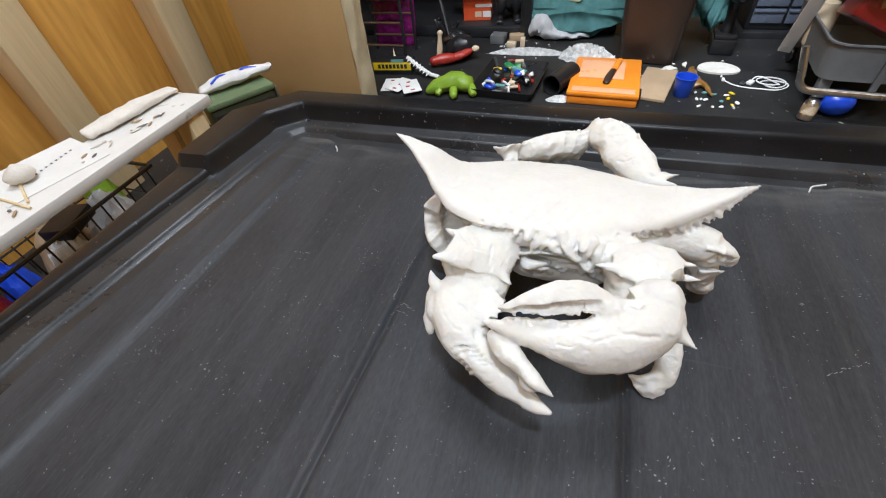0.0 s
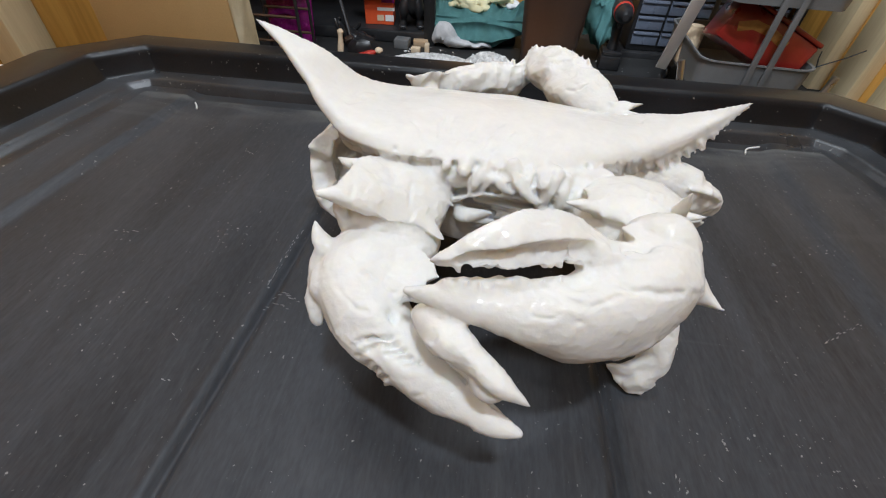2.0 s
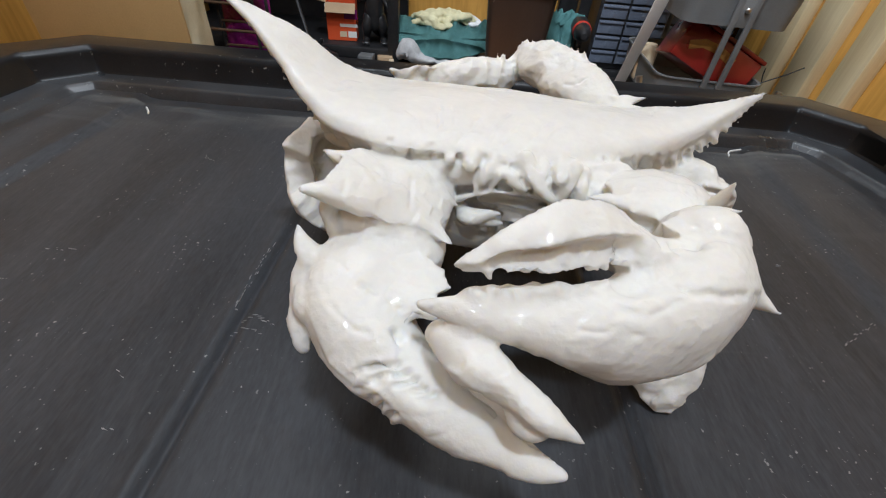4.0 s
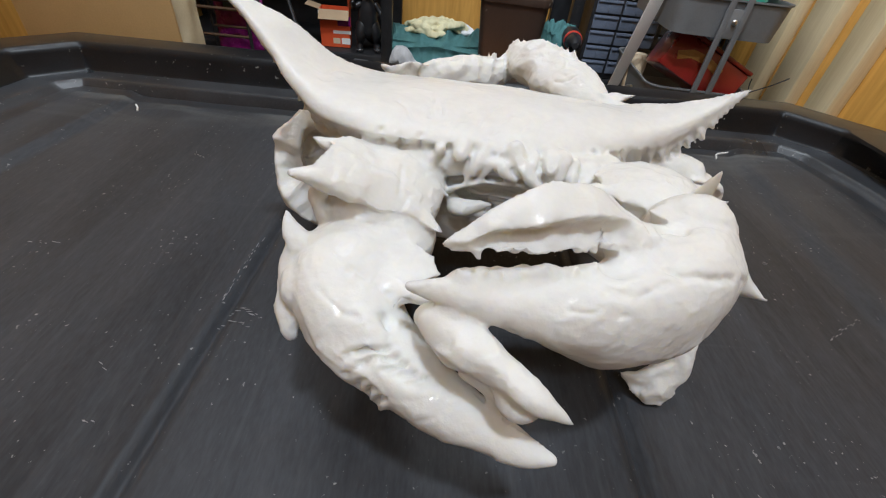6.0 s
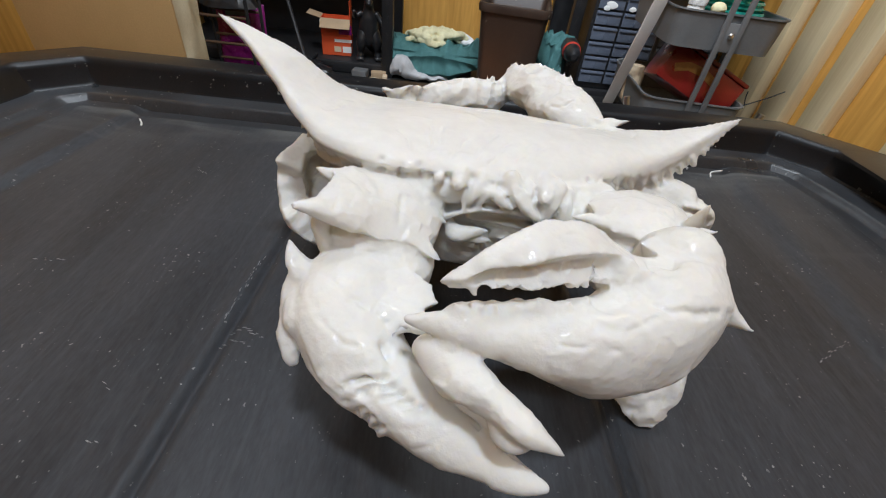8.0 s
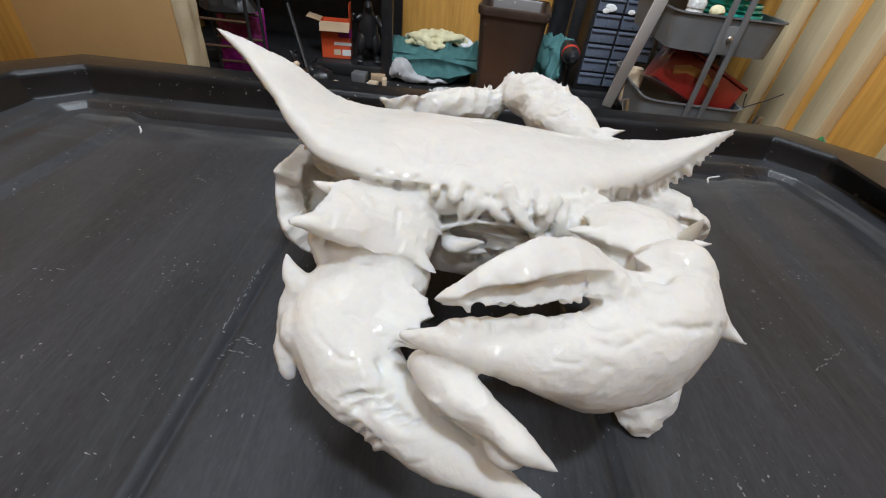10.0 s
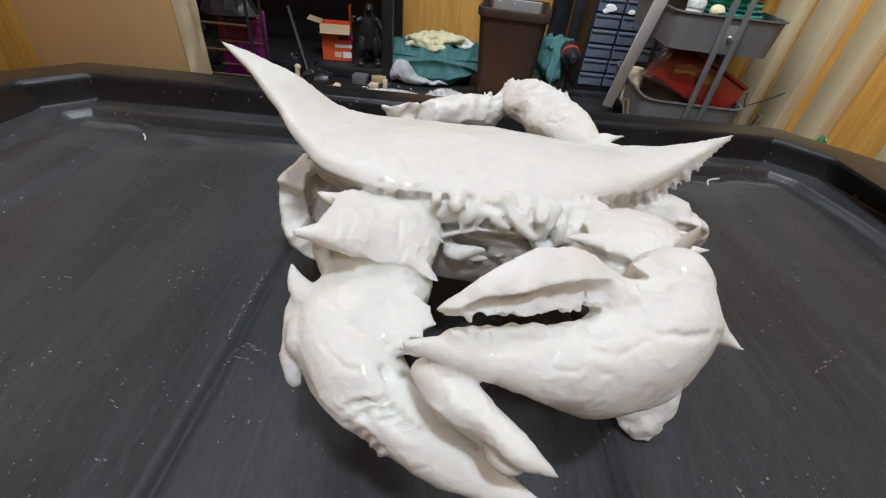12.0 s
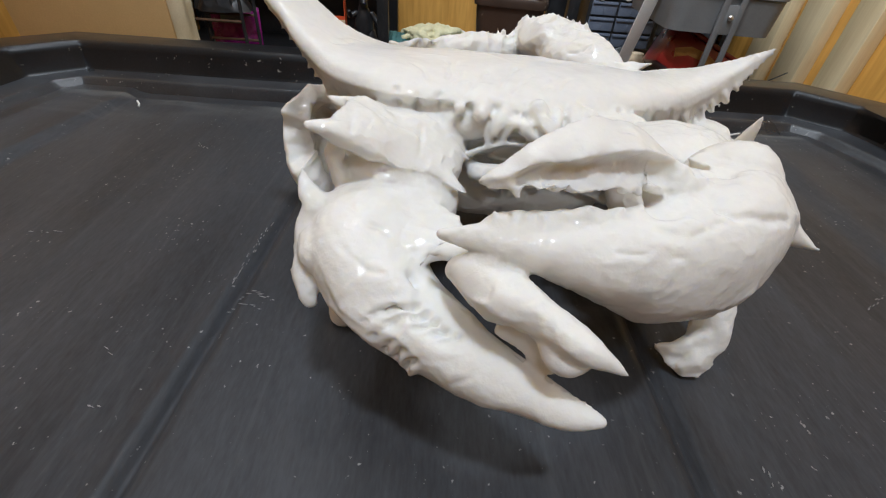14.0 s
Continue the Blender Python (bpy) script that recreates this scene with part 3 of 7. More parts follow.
def crab_mesh():
    bm = bmesh.new()
    L = lambda st, n=28, **k: put_loft(bm, rounded(st, 6), n, **k)

    def horn(base, mid, tip, r, end=0.4):
        """A pulled-out point of clay."""
        L([(*base, r * 0.95, r * 0.62), (*mid, r * 0.62, r * 0.46), (*tip, end, end * 0.85)], 14, rough=0.25, freq=0.3)

    # shell: upper front edge, low front edge, back point, bulge
    shell = [
        ((-64.6, 197.6, 458.2), (-64.5, 197.8, 457.2), (-64.4, 198.2, 458.0), 0.0), ((-58.4, 194.6, 454.4), (-58.0, 196.0, 451.2), (-58.2, 200.0, 455.2), 0.2), ((-53.0, 190.8, 451.2), (-53.0, 193.0, 446.6), (-52.8, 200.5, 453.0), 0.2),
        ((-46.0, 184.6, 446.6), (-46.6, 190.6, 438.8), (-43.8, 202.5, 448.6), 0.2), ((-39.0, 178.0, 441.8), (-40.2, 187.0, 431.6), (-35.0, 206.0, 440.4), 0.2), ((-30.5, 171.8, 438.6), (-33.0, 180.0, 427.6), (-25.5, 217.0, 433.4), 1.2),
        ((-17.0, 168.6, 435.6), (-18.4, 172.6, 427.6), (-14.0, 226.5, 429.0), 3.2), ((-1.5, 169.6, 433.2), (-1.5, 173.0, 428.4), (-1.0, 231.0, 427.0), 5.0), ((21.0, 172.2, 431.8), (21.0, 175.4, 427.4), (20.0, 231.0, 427.0), 5.0),
        ((38.0, 175.6, 431.2), (38.0, 179.0, 425.2), (37.0, 228.0, 426.5), 5.0), ((58.0, 185.0, 430.2), (58.6, 188.5, 421.6), (57.0, 221.0, 427.0), 4.0), ((72.0, 194.0, 430.0), (74.0, 197.0, 419.8), (69.0, 217.5, 430.0), 1.8),
        ((82.5, 200.6, 432.0), (84.0, 202.0, 423.4), (80.0, 214.0, 433.2), 0.8), ((90.5, 205.0, 435.2), (91.6, 204.6, 429.8), (88.0, 211.8, 436.0), 0.4), ((95.8, 207.2, 438.2), (96.6, 207.0, 435.4), (94.0, 210.4, 438.9), 0.2), ((100.8, 208.0, 441.6), (100.8, 208.0, 440.8), (100.4, 208.6, 441.8), 0.0),
    ]
    flat = spline([np.r_[f, w, b, g] for f, w, b, g in shell], 6)
    nv = 20
    rings = []
    for s in flat:
        f, w, b, g = s[:3], s[3:6], s[6:9], max(s[9], 0)
        deep = max(f[2] - w[2], 0.8)
        nose = f + (w - f) * np.array([0.2, 0.05, 0.42])
        thin = np.array([0, 0, min(deep * 0.5, 2.6)])
        ring = []
        for j in range(nv + 1):
            v = (j / nv) ** 1.7
            roll = 0.42 * deep * (1 - math.exp(-v / 0.045)) * (1 - v)
            ring.append(nose + (b - nose) * v + np.array([0, 0, roll + g * math.sin(math.pi * v) ** 0.8]))
        for j in range(nv - 1, -1, -1):
            v = (j / nv) ** 1.7
            p = w + (b - thin - w) * v + np.array([0, 0, g * 0.8 * math.sin(math.pi * v)])
            ring.append(p)
        rings.append([bm.verts.new(Vector(p) + noise.noise_vector(Vector(p) * 0.06) * 0.5) for p in ring])
    n = len(rings[0])
    for a, b in zip(rings, rings[1:]):
        for k in range(n):
            bm.faces.new((a[k], a[(k + 1) % n], b[(k + 1) % n], b[k]))
    bm.faces.new(list(reversed(rings[0])))
    bm.faces.new(rings[-1])
    # pinched teeth hanging from the shell's rolled front edge, with pressed ribs above them
    edge, low, back = [s[:3] for s in flat], [s[3:6] for s in flat], [s[6:9] for s in flat]
    cum = np.r_[0, np.cumsum([np.linalg.norm(b - a) for a, b in zip(edge, edge[1:])])]
    dist = 9.0
    while dist < cum[-1] - 9.0:
        i = min(max(int(np.searchsorted(cum, dist)), 1), len(edge) - 2)
        p, foot = edge[i], low[i]
        t = max(p[2] - foot[2], 0.8)
        inward = back[i] - p
        inward = inward / (np.linalg.norm(inward) + 1e-6)
        if p[0] >= 40:
            # fat ribs that lean towards the horn
            fat = min(1.0, t / 8.5) * rnd(0.85, 1.15)
            lean = np.array([2.6 * fat, 0, 0])
            top = p + (foot - p) * 0.42
            L([(*(top + inward * 1.6 - lean * 0.5), 1.1 * fat, 0.9 * fat), (*(p * 0.3 + foot * 0.7 + inward * 0.9), 2.3 * fat, 1.8 * fat), (*(foot + inward * 0.6 + lean * 0.8), 1.5 * fat, 1.2 * fat)], 10, rough=0.3, freq=0.3)
            put_spike(bm, foot + inward * 1.6 + np.array([-0.5, 0, 1.8]), foot - inward * 0.2 + lean * 1.2, 1.6 * fat + 0.3, 8)
            step = rnd(4.6, 5.8)
            PRESSED.append(([p + (foot - p) * 0.18 - inward * 0.4 - lean * 0.2 + (step / 2, 0, 0), p * 0.5 + foot * 0.5 - inward * 0.8 + (step / 2 + 0.6, 0.6, 0), foot + lean + (step / 2, 0.8, 0)], 0.75, 1.5 * fat))
            dist += step
        elif p[0] < -4:
            # scalloped ribs that grow towards the middle, with sharper nicks on the horn
            soft = min(1.0, t / 8.0) * rnd(0.75, 1.15)
            if p[0] > -36:
                L([(*(p * 0.5 + foot * 0.5 + inward * 1.6), 1.2 * soft, 0.9), (*(p * 0.25 + foot * 0.75 + inward * 0.9), 2.2 * soft, 1.5 * soft), (*(foot + inward * 1.2), 1.7 * soft, 1.1 * soft)], 10, rough=0.4, freq=0.3)
                step = rnd(4.4, 6.4)
                PRESSED.append(([p + (foot - p) * 0.42 + (step / 2, 0.3, 0), foot + (step / 2, -0.4, -0.4)], 1.0, 1.9 * soft))
                dist += step
            else:
                put_spike(bm, foot + inward * 1.2 + np.array([0.9, 0, 2.2]), foot - inward * 0.4 + np.array([-1.5 * soft, 0, -0.3]), 1.5 * soft + 0.3, 8)
                dist += rnd(3.0, 5.0)
        else:
            dist += 3.1
    # the wall of clay that closes the underside behind the front edge
    L([(*(low[i] + np.array([0, 5.5, -1.0])), 4.6, 3.6 + 1.6 * (0 < low[i][0] < 60)) for i in range(30, 66, 5)], 16, rough=0.8, freq=0.2)
    # fine teeth on the horns' lower edges
    for k in range(10):
        f = k / 9
        p = np.array([84.0, 202.0, 423.0]) * (1 - f) + np.array([97.0, 207.6, 436.6]) * f
        put_spike(bm, p + (-2.0, 1, 1.2), p + (2.2 - f, -0.8, -0.8 + 0.8 * f), 1.4, 7)
    # body, belly and the bowl under the face
    put_ball(bm, (18, 205, 411), (50, 23, 16), rough=2.0, freq=0.05)
    put_ball(bm, (20, 197, 402), (36, 20, 15), rough=2.0, freq=0.06)
    L([(-20, 192, 415, 9, 9), (20, 190, 410, 12, 12), (60, 196, 412, 10, 10)])
    put_ball(bm, (19, 188, 419), (36, 15.5, 14), rough=1.2, freq=0.15)
    put_ball(bm, (38, 190, 412), (18, 14, 14), rough=1.2, freq=0.15)
    put_ball(bm, (-4, 186, 414), (12, 13, 13), rough=1.2, freq=0.15)
    # face: a hollow under the shell with pressed blades, two eye knobs and a curved upper lip
    put_ball(bm, (16, 179, 425), (24, 8.4, 7.5), rough=1.2, freq=0.25)
    put_ball(bm, (40, 181, 421), (14, 9.0, 9.0), rough=1.2, freq=0.25)
    L([(-16, 177, 424, 6.0, 5.5), (-6, 175.5, 424, 6.0, 6.5), (8, 174.4, 425.0, 6.2, 4.6), (22, 174.6, 424.8, 6.2, 4.6), (36, 175.8, 421.5, 6.2, 7.5), (50, 179, 419, 6, 8)], 20, rough=0.9, freq=0.3)

    def blade(a, b, wide, thin, bow=0.8):
        """A pinched strip of clay between two points."""
        a, b = np.array(a, float) - (0, 3.4, 0.6), np.array(b, float) - (0, 2.0, 0)
        m = (a + b) / 2 + np.array([rnd(-0.5, 0.5), -bow, rnd(-0.3, 0.3)])
        thin *= 1.5
        L([(*(a + (0, 2, 0)), thin * 1.3, wide), (*m, thin * 1.1, wide), (*b, thin * 0.6, wide * 0.5)], 12, up=(0, 1, 0.2), rough=0.7, freq=0.35)
        PRESSED.append(([a + (thin + 0.5, -1, 0), m + (thin + 0.6, -1, 0), b + (thin, -1, 0)], 0.6, 0.8))

    for x, y, z, r in ((0.2, 168.8, 429.4, 1.9), (-1.4, 169.6, 426.2, 2.2), (2.0, 169.8, 424.6, 1.7), (-2.2, 170.0, 422.6, 2.0), (0.6, 169.6, 420.6, 1.8), (-1.8, 170.4, 418.2, 1.9), (3.0, 170.4, 427.4, 1.2)):
        put_ball(bm, (x, y, z), (r * 1.1, r, r * 0.9), seg=12, rough=0.7, freq=0.4)
    for x, z, r in ((5.9, 429.4, 2.5), (30.2, 427.8, 2.4)):
        L([(x + 0.4, 176, z + 1.0, r * 1.2, r * 1.2), (x, 169.6, z, r, r), (x - 0.2, 167.4, z - 0.4, r * 0.82, r * 0.82)], 14, rough=0.3, freq=0.4)
    blade((12.2, 173.5, 430.0), (8.4, 169.4, 423.0), 2.8, 1.2)
    blade((14.4, 173.5, 429.6), (12.4, 169.2, 423.6), 2.2, 1.0)
    blade((15.0, 173.5, 429.6), (20.8, 168.8, 423.4), 2.8, 1.3)
    blade((20.4, 173.4, 430.2), (28.8, 167.8, 421.4), 3.4, 1.4, 0.3)
    blade((25.4, 173.6, 429.0), (25.0, 170.2, 424.0), 2.0, 1.0)
    blade((33.8, 174.0, 429.0), (31.0, 169.6, 419.6), 3.2, 1.4)
    blade((36.8, 174.0, 427.0), (35.8, 169.8, 417.6), 2.8, 1.3)
    blade((42.6, 175.0, 425.0), (37.8, 170.0, 419.0), 3.0, 1.4)
    blade((46.0, 176.5, 423.0), (42.6, 171.6, 416.0), 3.0, 1.5)
    blade((31.0, 169.6, 419.6), (36.6, 170.4, 414.0), 2.6, 1.3)
    # lip, open below: a bent sheet with a rolled edge
    put_plate(bm, [(-0.6, 171.0, 414.6), (2.4, 168.4, 417.6), (6.0, 167.0, 420.2), (12.6, 166.2, 422.8), (20.6, 167.0, 422.2), (29.2, 168.8, 419.8), (35.0, 172.4, 414.6), (30, 180, 421), (15, 182, 425), (3, 180, 420)], 0.9, 0.7, (0, -0.2, 1), 0.02, rough=0.5, freq=0.25)
    L([(-0.2, 171.2, 414.0, 1.2, 1.1), (6.0, 167.2, 419.6, 1.0, 0.9), (13.0, 166.4, 422.2, 0.9, 0.8), (21.0, 167.2, 421.6, 0.9, 0.9), (29.0, 169.0, 419.2, 1.2, 1.0), (35.6, 172.6, 413.6, 1.4, 1.2)], 10, rough=0.3, freq=0.3)
    # thin laid sheets of the mouth parts behind the lip
    for k in range(3):
        L([(10 + 2 * k, 173.0 + k, 415.6 - 1.7 * k, 0.9, 1.8), (20, 171.0 + 0.6 * k, 416.0 - 1.7 * k, 0.7, 2.0), (31 - k, 172.4, 413.4 - 1.8 * k, 1.0, 1.6)], 10, up=(0, 1, 0), rough=0.4, freq=0.35)
    # jaw feet under the lip, over the bowl of the underside
    put_ball(bm, (12, 182, 403), (23, 12, 11), rough=1.0, freq=0.12)
    put_ball(bm, (30, 182, 402), (18, 12, 11), rough=1.0, freq=0.12)
    L([(4.4, 174, 412.6, 2.0, 2.0), (6.6, 165.8, 414.0, 2.9, 2.6), (10.8, 165.6, 415.0, 2.1, 2.0), (15.0, 167.0, 414.8, 1.4, 1.3)], 14, rough=0.8, freq=0.35)
    L([(9, 166.6, 412.0, 1.3, 1.2), (12.4, 166.0, 412.4, 1.5, 1.3), (16.6, 167.6, 411.4, 0.9, 0.9)], 10, rough=0.5, freq=0.4)
    for x, z, tall, lean in ((12.0, 406.6, 3.4, 0.6), (17.0, 406.8, 4.2, -0.8), (23.0, 409.4, 3.2, 1.2), (27.6, 411.0, 3.0, 1.6), (32.0, 409.6, 3.4, -0.8), (37.0, 408.8, 4.4, -1.4), (41.5, 409.4, 3.6, 1.0)):
        y = 170.2 + 0.02 * abs(x - 20)
        L([(x - lean, y + 2.2, z - tall * 0.7, 1.5, 1.3), (x, y, z, rnd(1.6, 2.3), 1.5), (x + lean, y - 0.6, z + tall * 0.6, 0.9, 0.8)], 12, up=(0, 1, 0), rough=0.8, freq=0.4)
    for x, z, q in ((21.0, 411.6, 3.0), (29.0, 412.8, 3.4), (34.5, 411.6, 2.6)):
        L([(x - q, 170.6, z - 0.8, 0.9, 1.2), (x, 169.2, z + 0.4, 0.8, 1.6), (x + q, 170.4, z - 0.3, 0.7, 0.9)], 10, up=(0, 1, 0), rough=0.6, freq=0.4)
    L([(38, 174.0, 409.0, 2.6, 2.4), (43, 172.0, 406.0, 2.6, 2.2), (50, 172.0, 404.0, 3.0, 2.4)], 12, rough=0.9, freq=0.3)

    # left arm: spiked upper plate, collar, then the palm
    put_plate(bm, [(-28.2, 145.6, 434.0), (-26.6, 150.5, 434.4), (-25.4, 156.0, 434.2), (-26.8, 161.4, 433.8), (-23.0, 166.0, 432.8), (-20, 175, 428), (-3, 176, 426), (-0.6, 168, 424.5), (0.0, 163.6, 422.0), (0.2, 160.0, 420.6), (-0.2, 157, 420.5), (-0.4, 152.4, 420.2), (-1.2, 149.4, 420.0), (-8, 148.6, 422.6), (-13, 146.4, 424.4), (-18.5, 144.6, 428.6), (-25.0, 143.6, 432.6)], 2.6, 7.0, (-0.22, -0.12, 1), 0.02, 4)
    horn((-19.5, 149.4, 427.6), (-25.6, 146.2, 431.6), (-30.0, 143.5, 433.7), 5.2, 1.2)
    horn((-20.6, 161.4, 429.2), (-26.6, 161.2, 431.8), (-30.6, 162.0, 433.2), 3.4)
    horn((-3.0, 163.6, 421.0), (1.0, 164.0, 420.0), (3.8, 163.8, 418.4), 2.3)
    horn((-4.4, 152.6, 420.2), (-0.4, 150.4, 419.0), (2.6, 148.8, 417.8), 3.0)
    L([(-8, 174, 420, 12, 7), (-13, 162, 420, 15, 9), (-15, 153.5, 416.5, 13.5, 9)], up=(0.3, 0.1, 1), rough=0.6, freq=0.09)
    L([(-11, 160, 414, 12, 8), (-13, 153, 412.5, 14.5, 9), (-15.5, 147, 411.5, 14.5, 8.5)], rough=0.8, freq=0.12)
    put_plate(bm, [(-26, 152, 418), (-12, 150.5, 420), (-2, 150, 417), (1.4, 149, 412), (1.0, 147, 406), (-8, 145, 412), (-20, 145, 415)], 1.0, 4.0, (0, -0.5, 1), 0.06)
    L([(-25.5, 151, 428.5, 1.6, 2.0), (-27.2, 149.6, 424, 1.9, 2.8), (-26.4, 148.6, 418.5, 1.6, 2.6)], 12)
    L([(-15, 146, 412, 13, 8), (-17, 139, 411.5, 13.5, 9.5), (-17.5, 132.5, 409.5, 12.6, 10.0), (-12.5, 125.5, 406.2, 11.0, 9.8), (-4.5, 119.0, 404, 9.0, 7.8), (4, 113.2, 402.6, 7.0, 6.4), (13, 108.4, 401.4, 5.2, 4.8), (20, 105.2, 401, 3.4, 3.2), (25.6, 103.2, 400.9, 1.2, 1.2)], up=(0.45, 0.3, 1), rough=0.6, freq=0.11)
    put_plate(bm, [(-31.6, 141.6, 420.0), (-25.0, 143.6, 420.2), (-16, 147.0, 419.4), (-4, 146.0, 417.6), (1.5, 141.0, 416.6), (3.2, 136.0, 415.6), (0.0, 133.4, 416.4), (0.6, 131.2, 415.6), (-3.5, 130.6, 416.6), (-7.0, 126.5, 414.5), (-12, 121.5, 410.5), (-19, 124.0, 406.0), (-28.0, 129.4, 405.5), (-34.2, 135.4, 409.6), (-33.8, 138.8, 414.6), (-32.6, 140.4, 417.8)], 3.0, 8.0, (-0.12, -0.25, 1), 0.03, 4)
    L([(-29.5, 140.8, 418.2, 2.6, 2.4), (-31.4, 138.0, 413.0, 3.0, 3.0), (-31.2, 134.2, 409.2, 3.0, 3.0), (-27.5, 129.6, 406.6, 3.0, 2.8)], 14, rough=0.5, freq=0.15)
    horn((-27.0, 140.0, 414.6), (-31.0, 141.6, 419.2), (-33.1, 144.3, 423.6), 4.6)
    L([(-28.0, 134.5, 411.5, 3.4, 3.0), (-31.0, 131.2, 409.0, 2.6, 2.5), (-30.2, 127.8, 405.2, 2.3, 2.1), (-29.2, 125.8, 402.8, 1.5, 1.2)], 12, rough=0.4, freq=0.25)
    put_ball(bm, (-26.5, 134.0, 411.5), (6.5, 7.5, 6.0), rough=0.8, freq=0.15)
    # pressed steps across the finger's outer edge
    for k in range(7):
        f = k / 6
        p = np.array([-15.6, 116.9, 410.6]) * (1 - f) + np.array([-6.6, 111.6, 402.6]) * f
        q = np.array([-7.6, 117.6, 412.4]) * (1 - f) + np.array([1.6, 112.1, 408.6]) * f
        L([(*(p + (-1.0, 0.8, -3.6)), 0.7, 0.6), (*(p + (-0.4, -0.3, 0.0)), 1.1, 1.3), (*(p * 0.5 + q * 0.5 + (0, -0.3, 1.0)), 0.9, 1.1), (*q, 0.4, 0.4)], 10, rough=0.4, freq=0.5)
    # moving finger of the left claw, with a blunt heel
    L([(0.6, 120.8, 418.6, 3.2, 2.8), (2.8, 118.6, 419.4, 4.8, 4.2), (6.4, 115.4, 419.0, 5.4, 4.6), (11, 111.6, 419.0, 4.1, 3.7), (15.6, 108.2, 418.2, 3.7, 3.3), (19.4, 105.6, 417.2, 2.9, 2.5), (22.6, 104.2, 416.0, 1.6, 1.4), (25.6, 103.2, 414.4, 0.5, 0.5)], up=(0.3, 0.2, 1), rough=0.35, freq=0.15)
    L([(14.0, 107.6, 415.8, 2.0, 2.0), (16.0, 105.8, 413.8, 2.3, 2.1), (19.0, 105.0, 414.2, 1.7, 1.5)], 12, rough=0.4, freq=0.3)
    # a thin blade standing in the gap
    L([(8.0, 114.0, 412.5, 0.8, 3.0), (13.0, 111.0, 410.5, 0.6, 3.0), (17.0, 108.6, 407.0, 0.5, 1.8)], 12, rough=0.4, freq=0.3)
    L([(-6, 128, 415.0, 2.2, 1.8), (-2, 127.5, 417.2, 2.4, 1.8), (3, 126.0, 417.4, 1.6, 1.4)], 10, rough=0.5, freq=0.3)
    put_plate(bm, [(10, 112, 407), (15, 110, 409), (19, 107.6, 406.4), (27, 103.6, 401.8), (20, 104.2, 402), (12, 108, 404)], 0.6, 1.2, (0.2, 0.4, 1), 0.05)

    # right arm: spiked plate, collar, knuckle
    put_plate(bm, [(41.0, 158.6, 427.6), (42.0, 163.5, 427.4), (41.5, 168.0, 427.0), (48, 177, 426.0), (58, 179, 426.5), (68, 177, 426.0), (71.5, 171.5, 425.6), (70.6, 166.0, 426.2), (69.0, 161.0, 425.8), (65.5, 157.8, 426.0), (61, 154.4, 426.4), (52, 153.0, 426.6), (45.5, 154.8, 427.0)], 3.6, 8.0, (0.05, -0.15, 1), 0.02, 4)
    horn((45.0, 160.0, 426.0), (39.6, 159.4, 427.2), (35.2, 158.6, 427.8), 3.2)
    horn((67.6, 162.4, 424.4), (71.8, 161.4, 425.2), (75.4, 160.4, 426.2), 2.5)
    horn((67.6, 160.6, 426.6), (66.4, 157.4, 431.8), (65.0, 154.4, 437.6), 2.7)
    horn((69.0, 170.0, 424.0), (73.0, 170.4, 424.4), (76.0, 170.2, 424.0), 2.0)
    L([(44, 184, 414, 10, 8), (52, 172, 418, 14, 8), (57, 163, 419, 15, 8)], up=(-0.1, 0.2, 1), rough=0.8, freq=0.1)
    L([(53, 166, 412, 13, 9), (57.5, 158, 414, 14.5, 9), (61, 151, 417, 12.5, 9)], rough=0.8, freq=0.1)
    put_plate(bm, [(42, 158, 421), (52, 153, 423), (64, 153, 423), (73, 158, 420), (70, 160, 410), (56, 153, 412), (43, 158, 412)], 1.0, 4.0, (0, -0.6, 1), 0.06)
    put_ball(bm, (59.5, 147.0, 423.5), (10.5, 9.5, 11.0), rough=0.8, freq=0.08)
    # knuckle cap, lapped over the palm
    put_plate(bm, [(47, 146, 431.0), (54, 151.5, 431.5), (64, 151.5, 428.5), (69.6, 146, 425), (70.6, 140, 421.5), (67.5, 136.5, 424.5), (61, 137.0, 430), (55.5, 138.0, 432.0), (50, 140.5, 432.0)], 2.2, 7.0, (0.25, -0.05, 1), 0.03)
    # big palm tapering into the fixed finger
    L([(62.5, 144, 421, 8.0, 10), (57.5, 136.5, 420.5, 9.6, 12.6), (48, 129.5, 419.0, 10.4, 13.6), (36, 124.2, 419.4, 9.6, 11.8), (24, 121.6, 422.2, 7.6, 7.6), (12, 120.6, 424.6, 5.0, 4.4), (3, 120.8, 425.6, 2.7, 2.4), (-3.4, 121.6, 425.6, 1.0, 1.0)], up=(0, 0.15, 1), rough=0.6, freq=0.1)
    put_plate(bm, [(-4.6, 122.0, 425.8), (8, 118.2, 426.0), (20, 116.4, 424.0), (34, 116.0, 420), (46, 118.5, 417), (58, 125.5, 416), (66.5, 134.0, 419), (66, 141, 424), (58, 138.5, 430), (49, 133.5, 431.5), (42, 131.5, 428.5), (33, 127.5, 429.5), (22, 124.0, 429.5), (10, 122.0, 428.5)], 2.4, 9.0, (0, -0.8, 0.75), 0.02)
    put_spike(bm, (64.6, 138.2, 421.6), (74.6, 132.2, 418.6), 4.8)
    # folds low on the palm
    L([(34, 117.0, 413.5, 0.8, 1.0), (44, 119.3, 411.0, 0.9, 1.1), (55, 126, 412.0, 0.8, 1.0)], 8)
    L([(48, 121.0, 417.0, 0.8, 0.8), (58, 126.4, 414.0, 0.9, 1.0), (64, 133, 415, 0.7, 0.8)], 8)
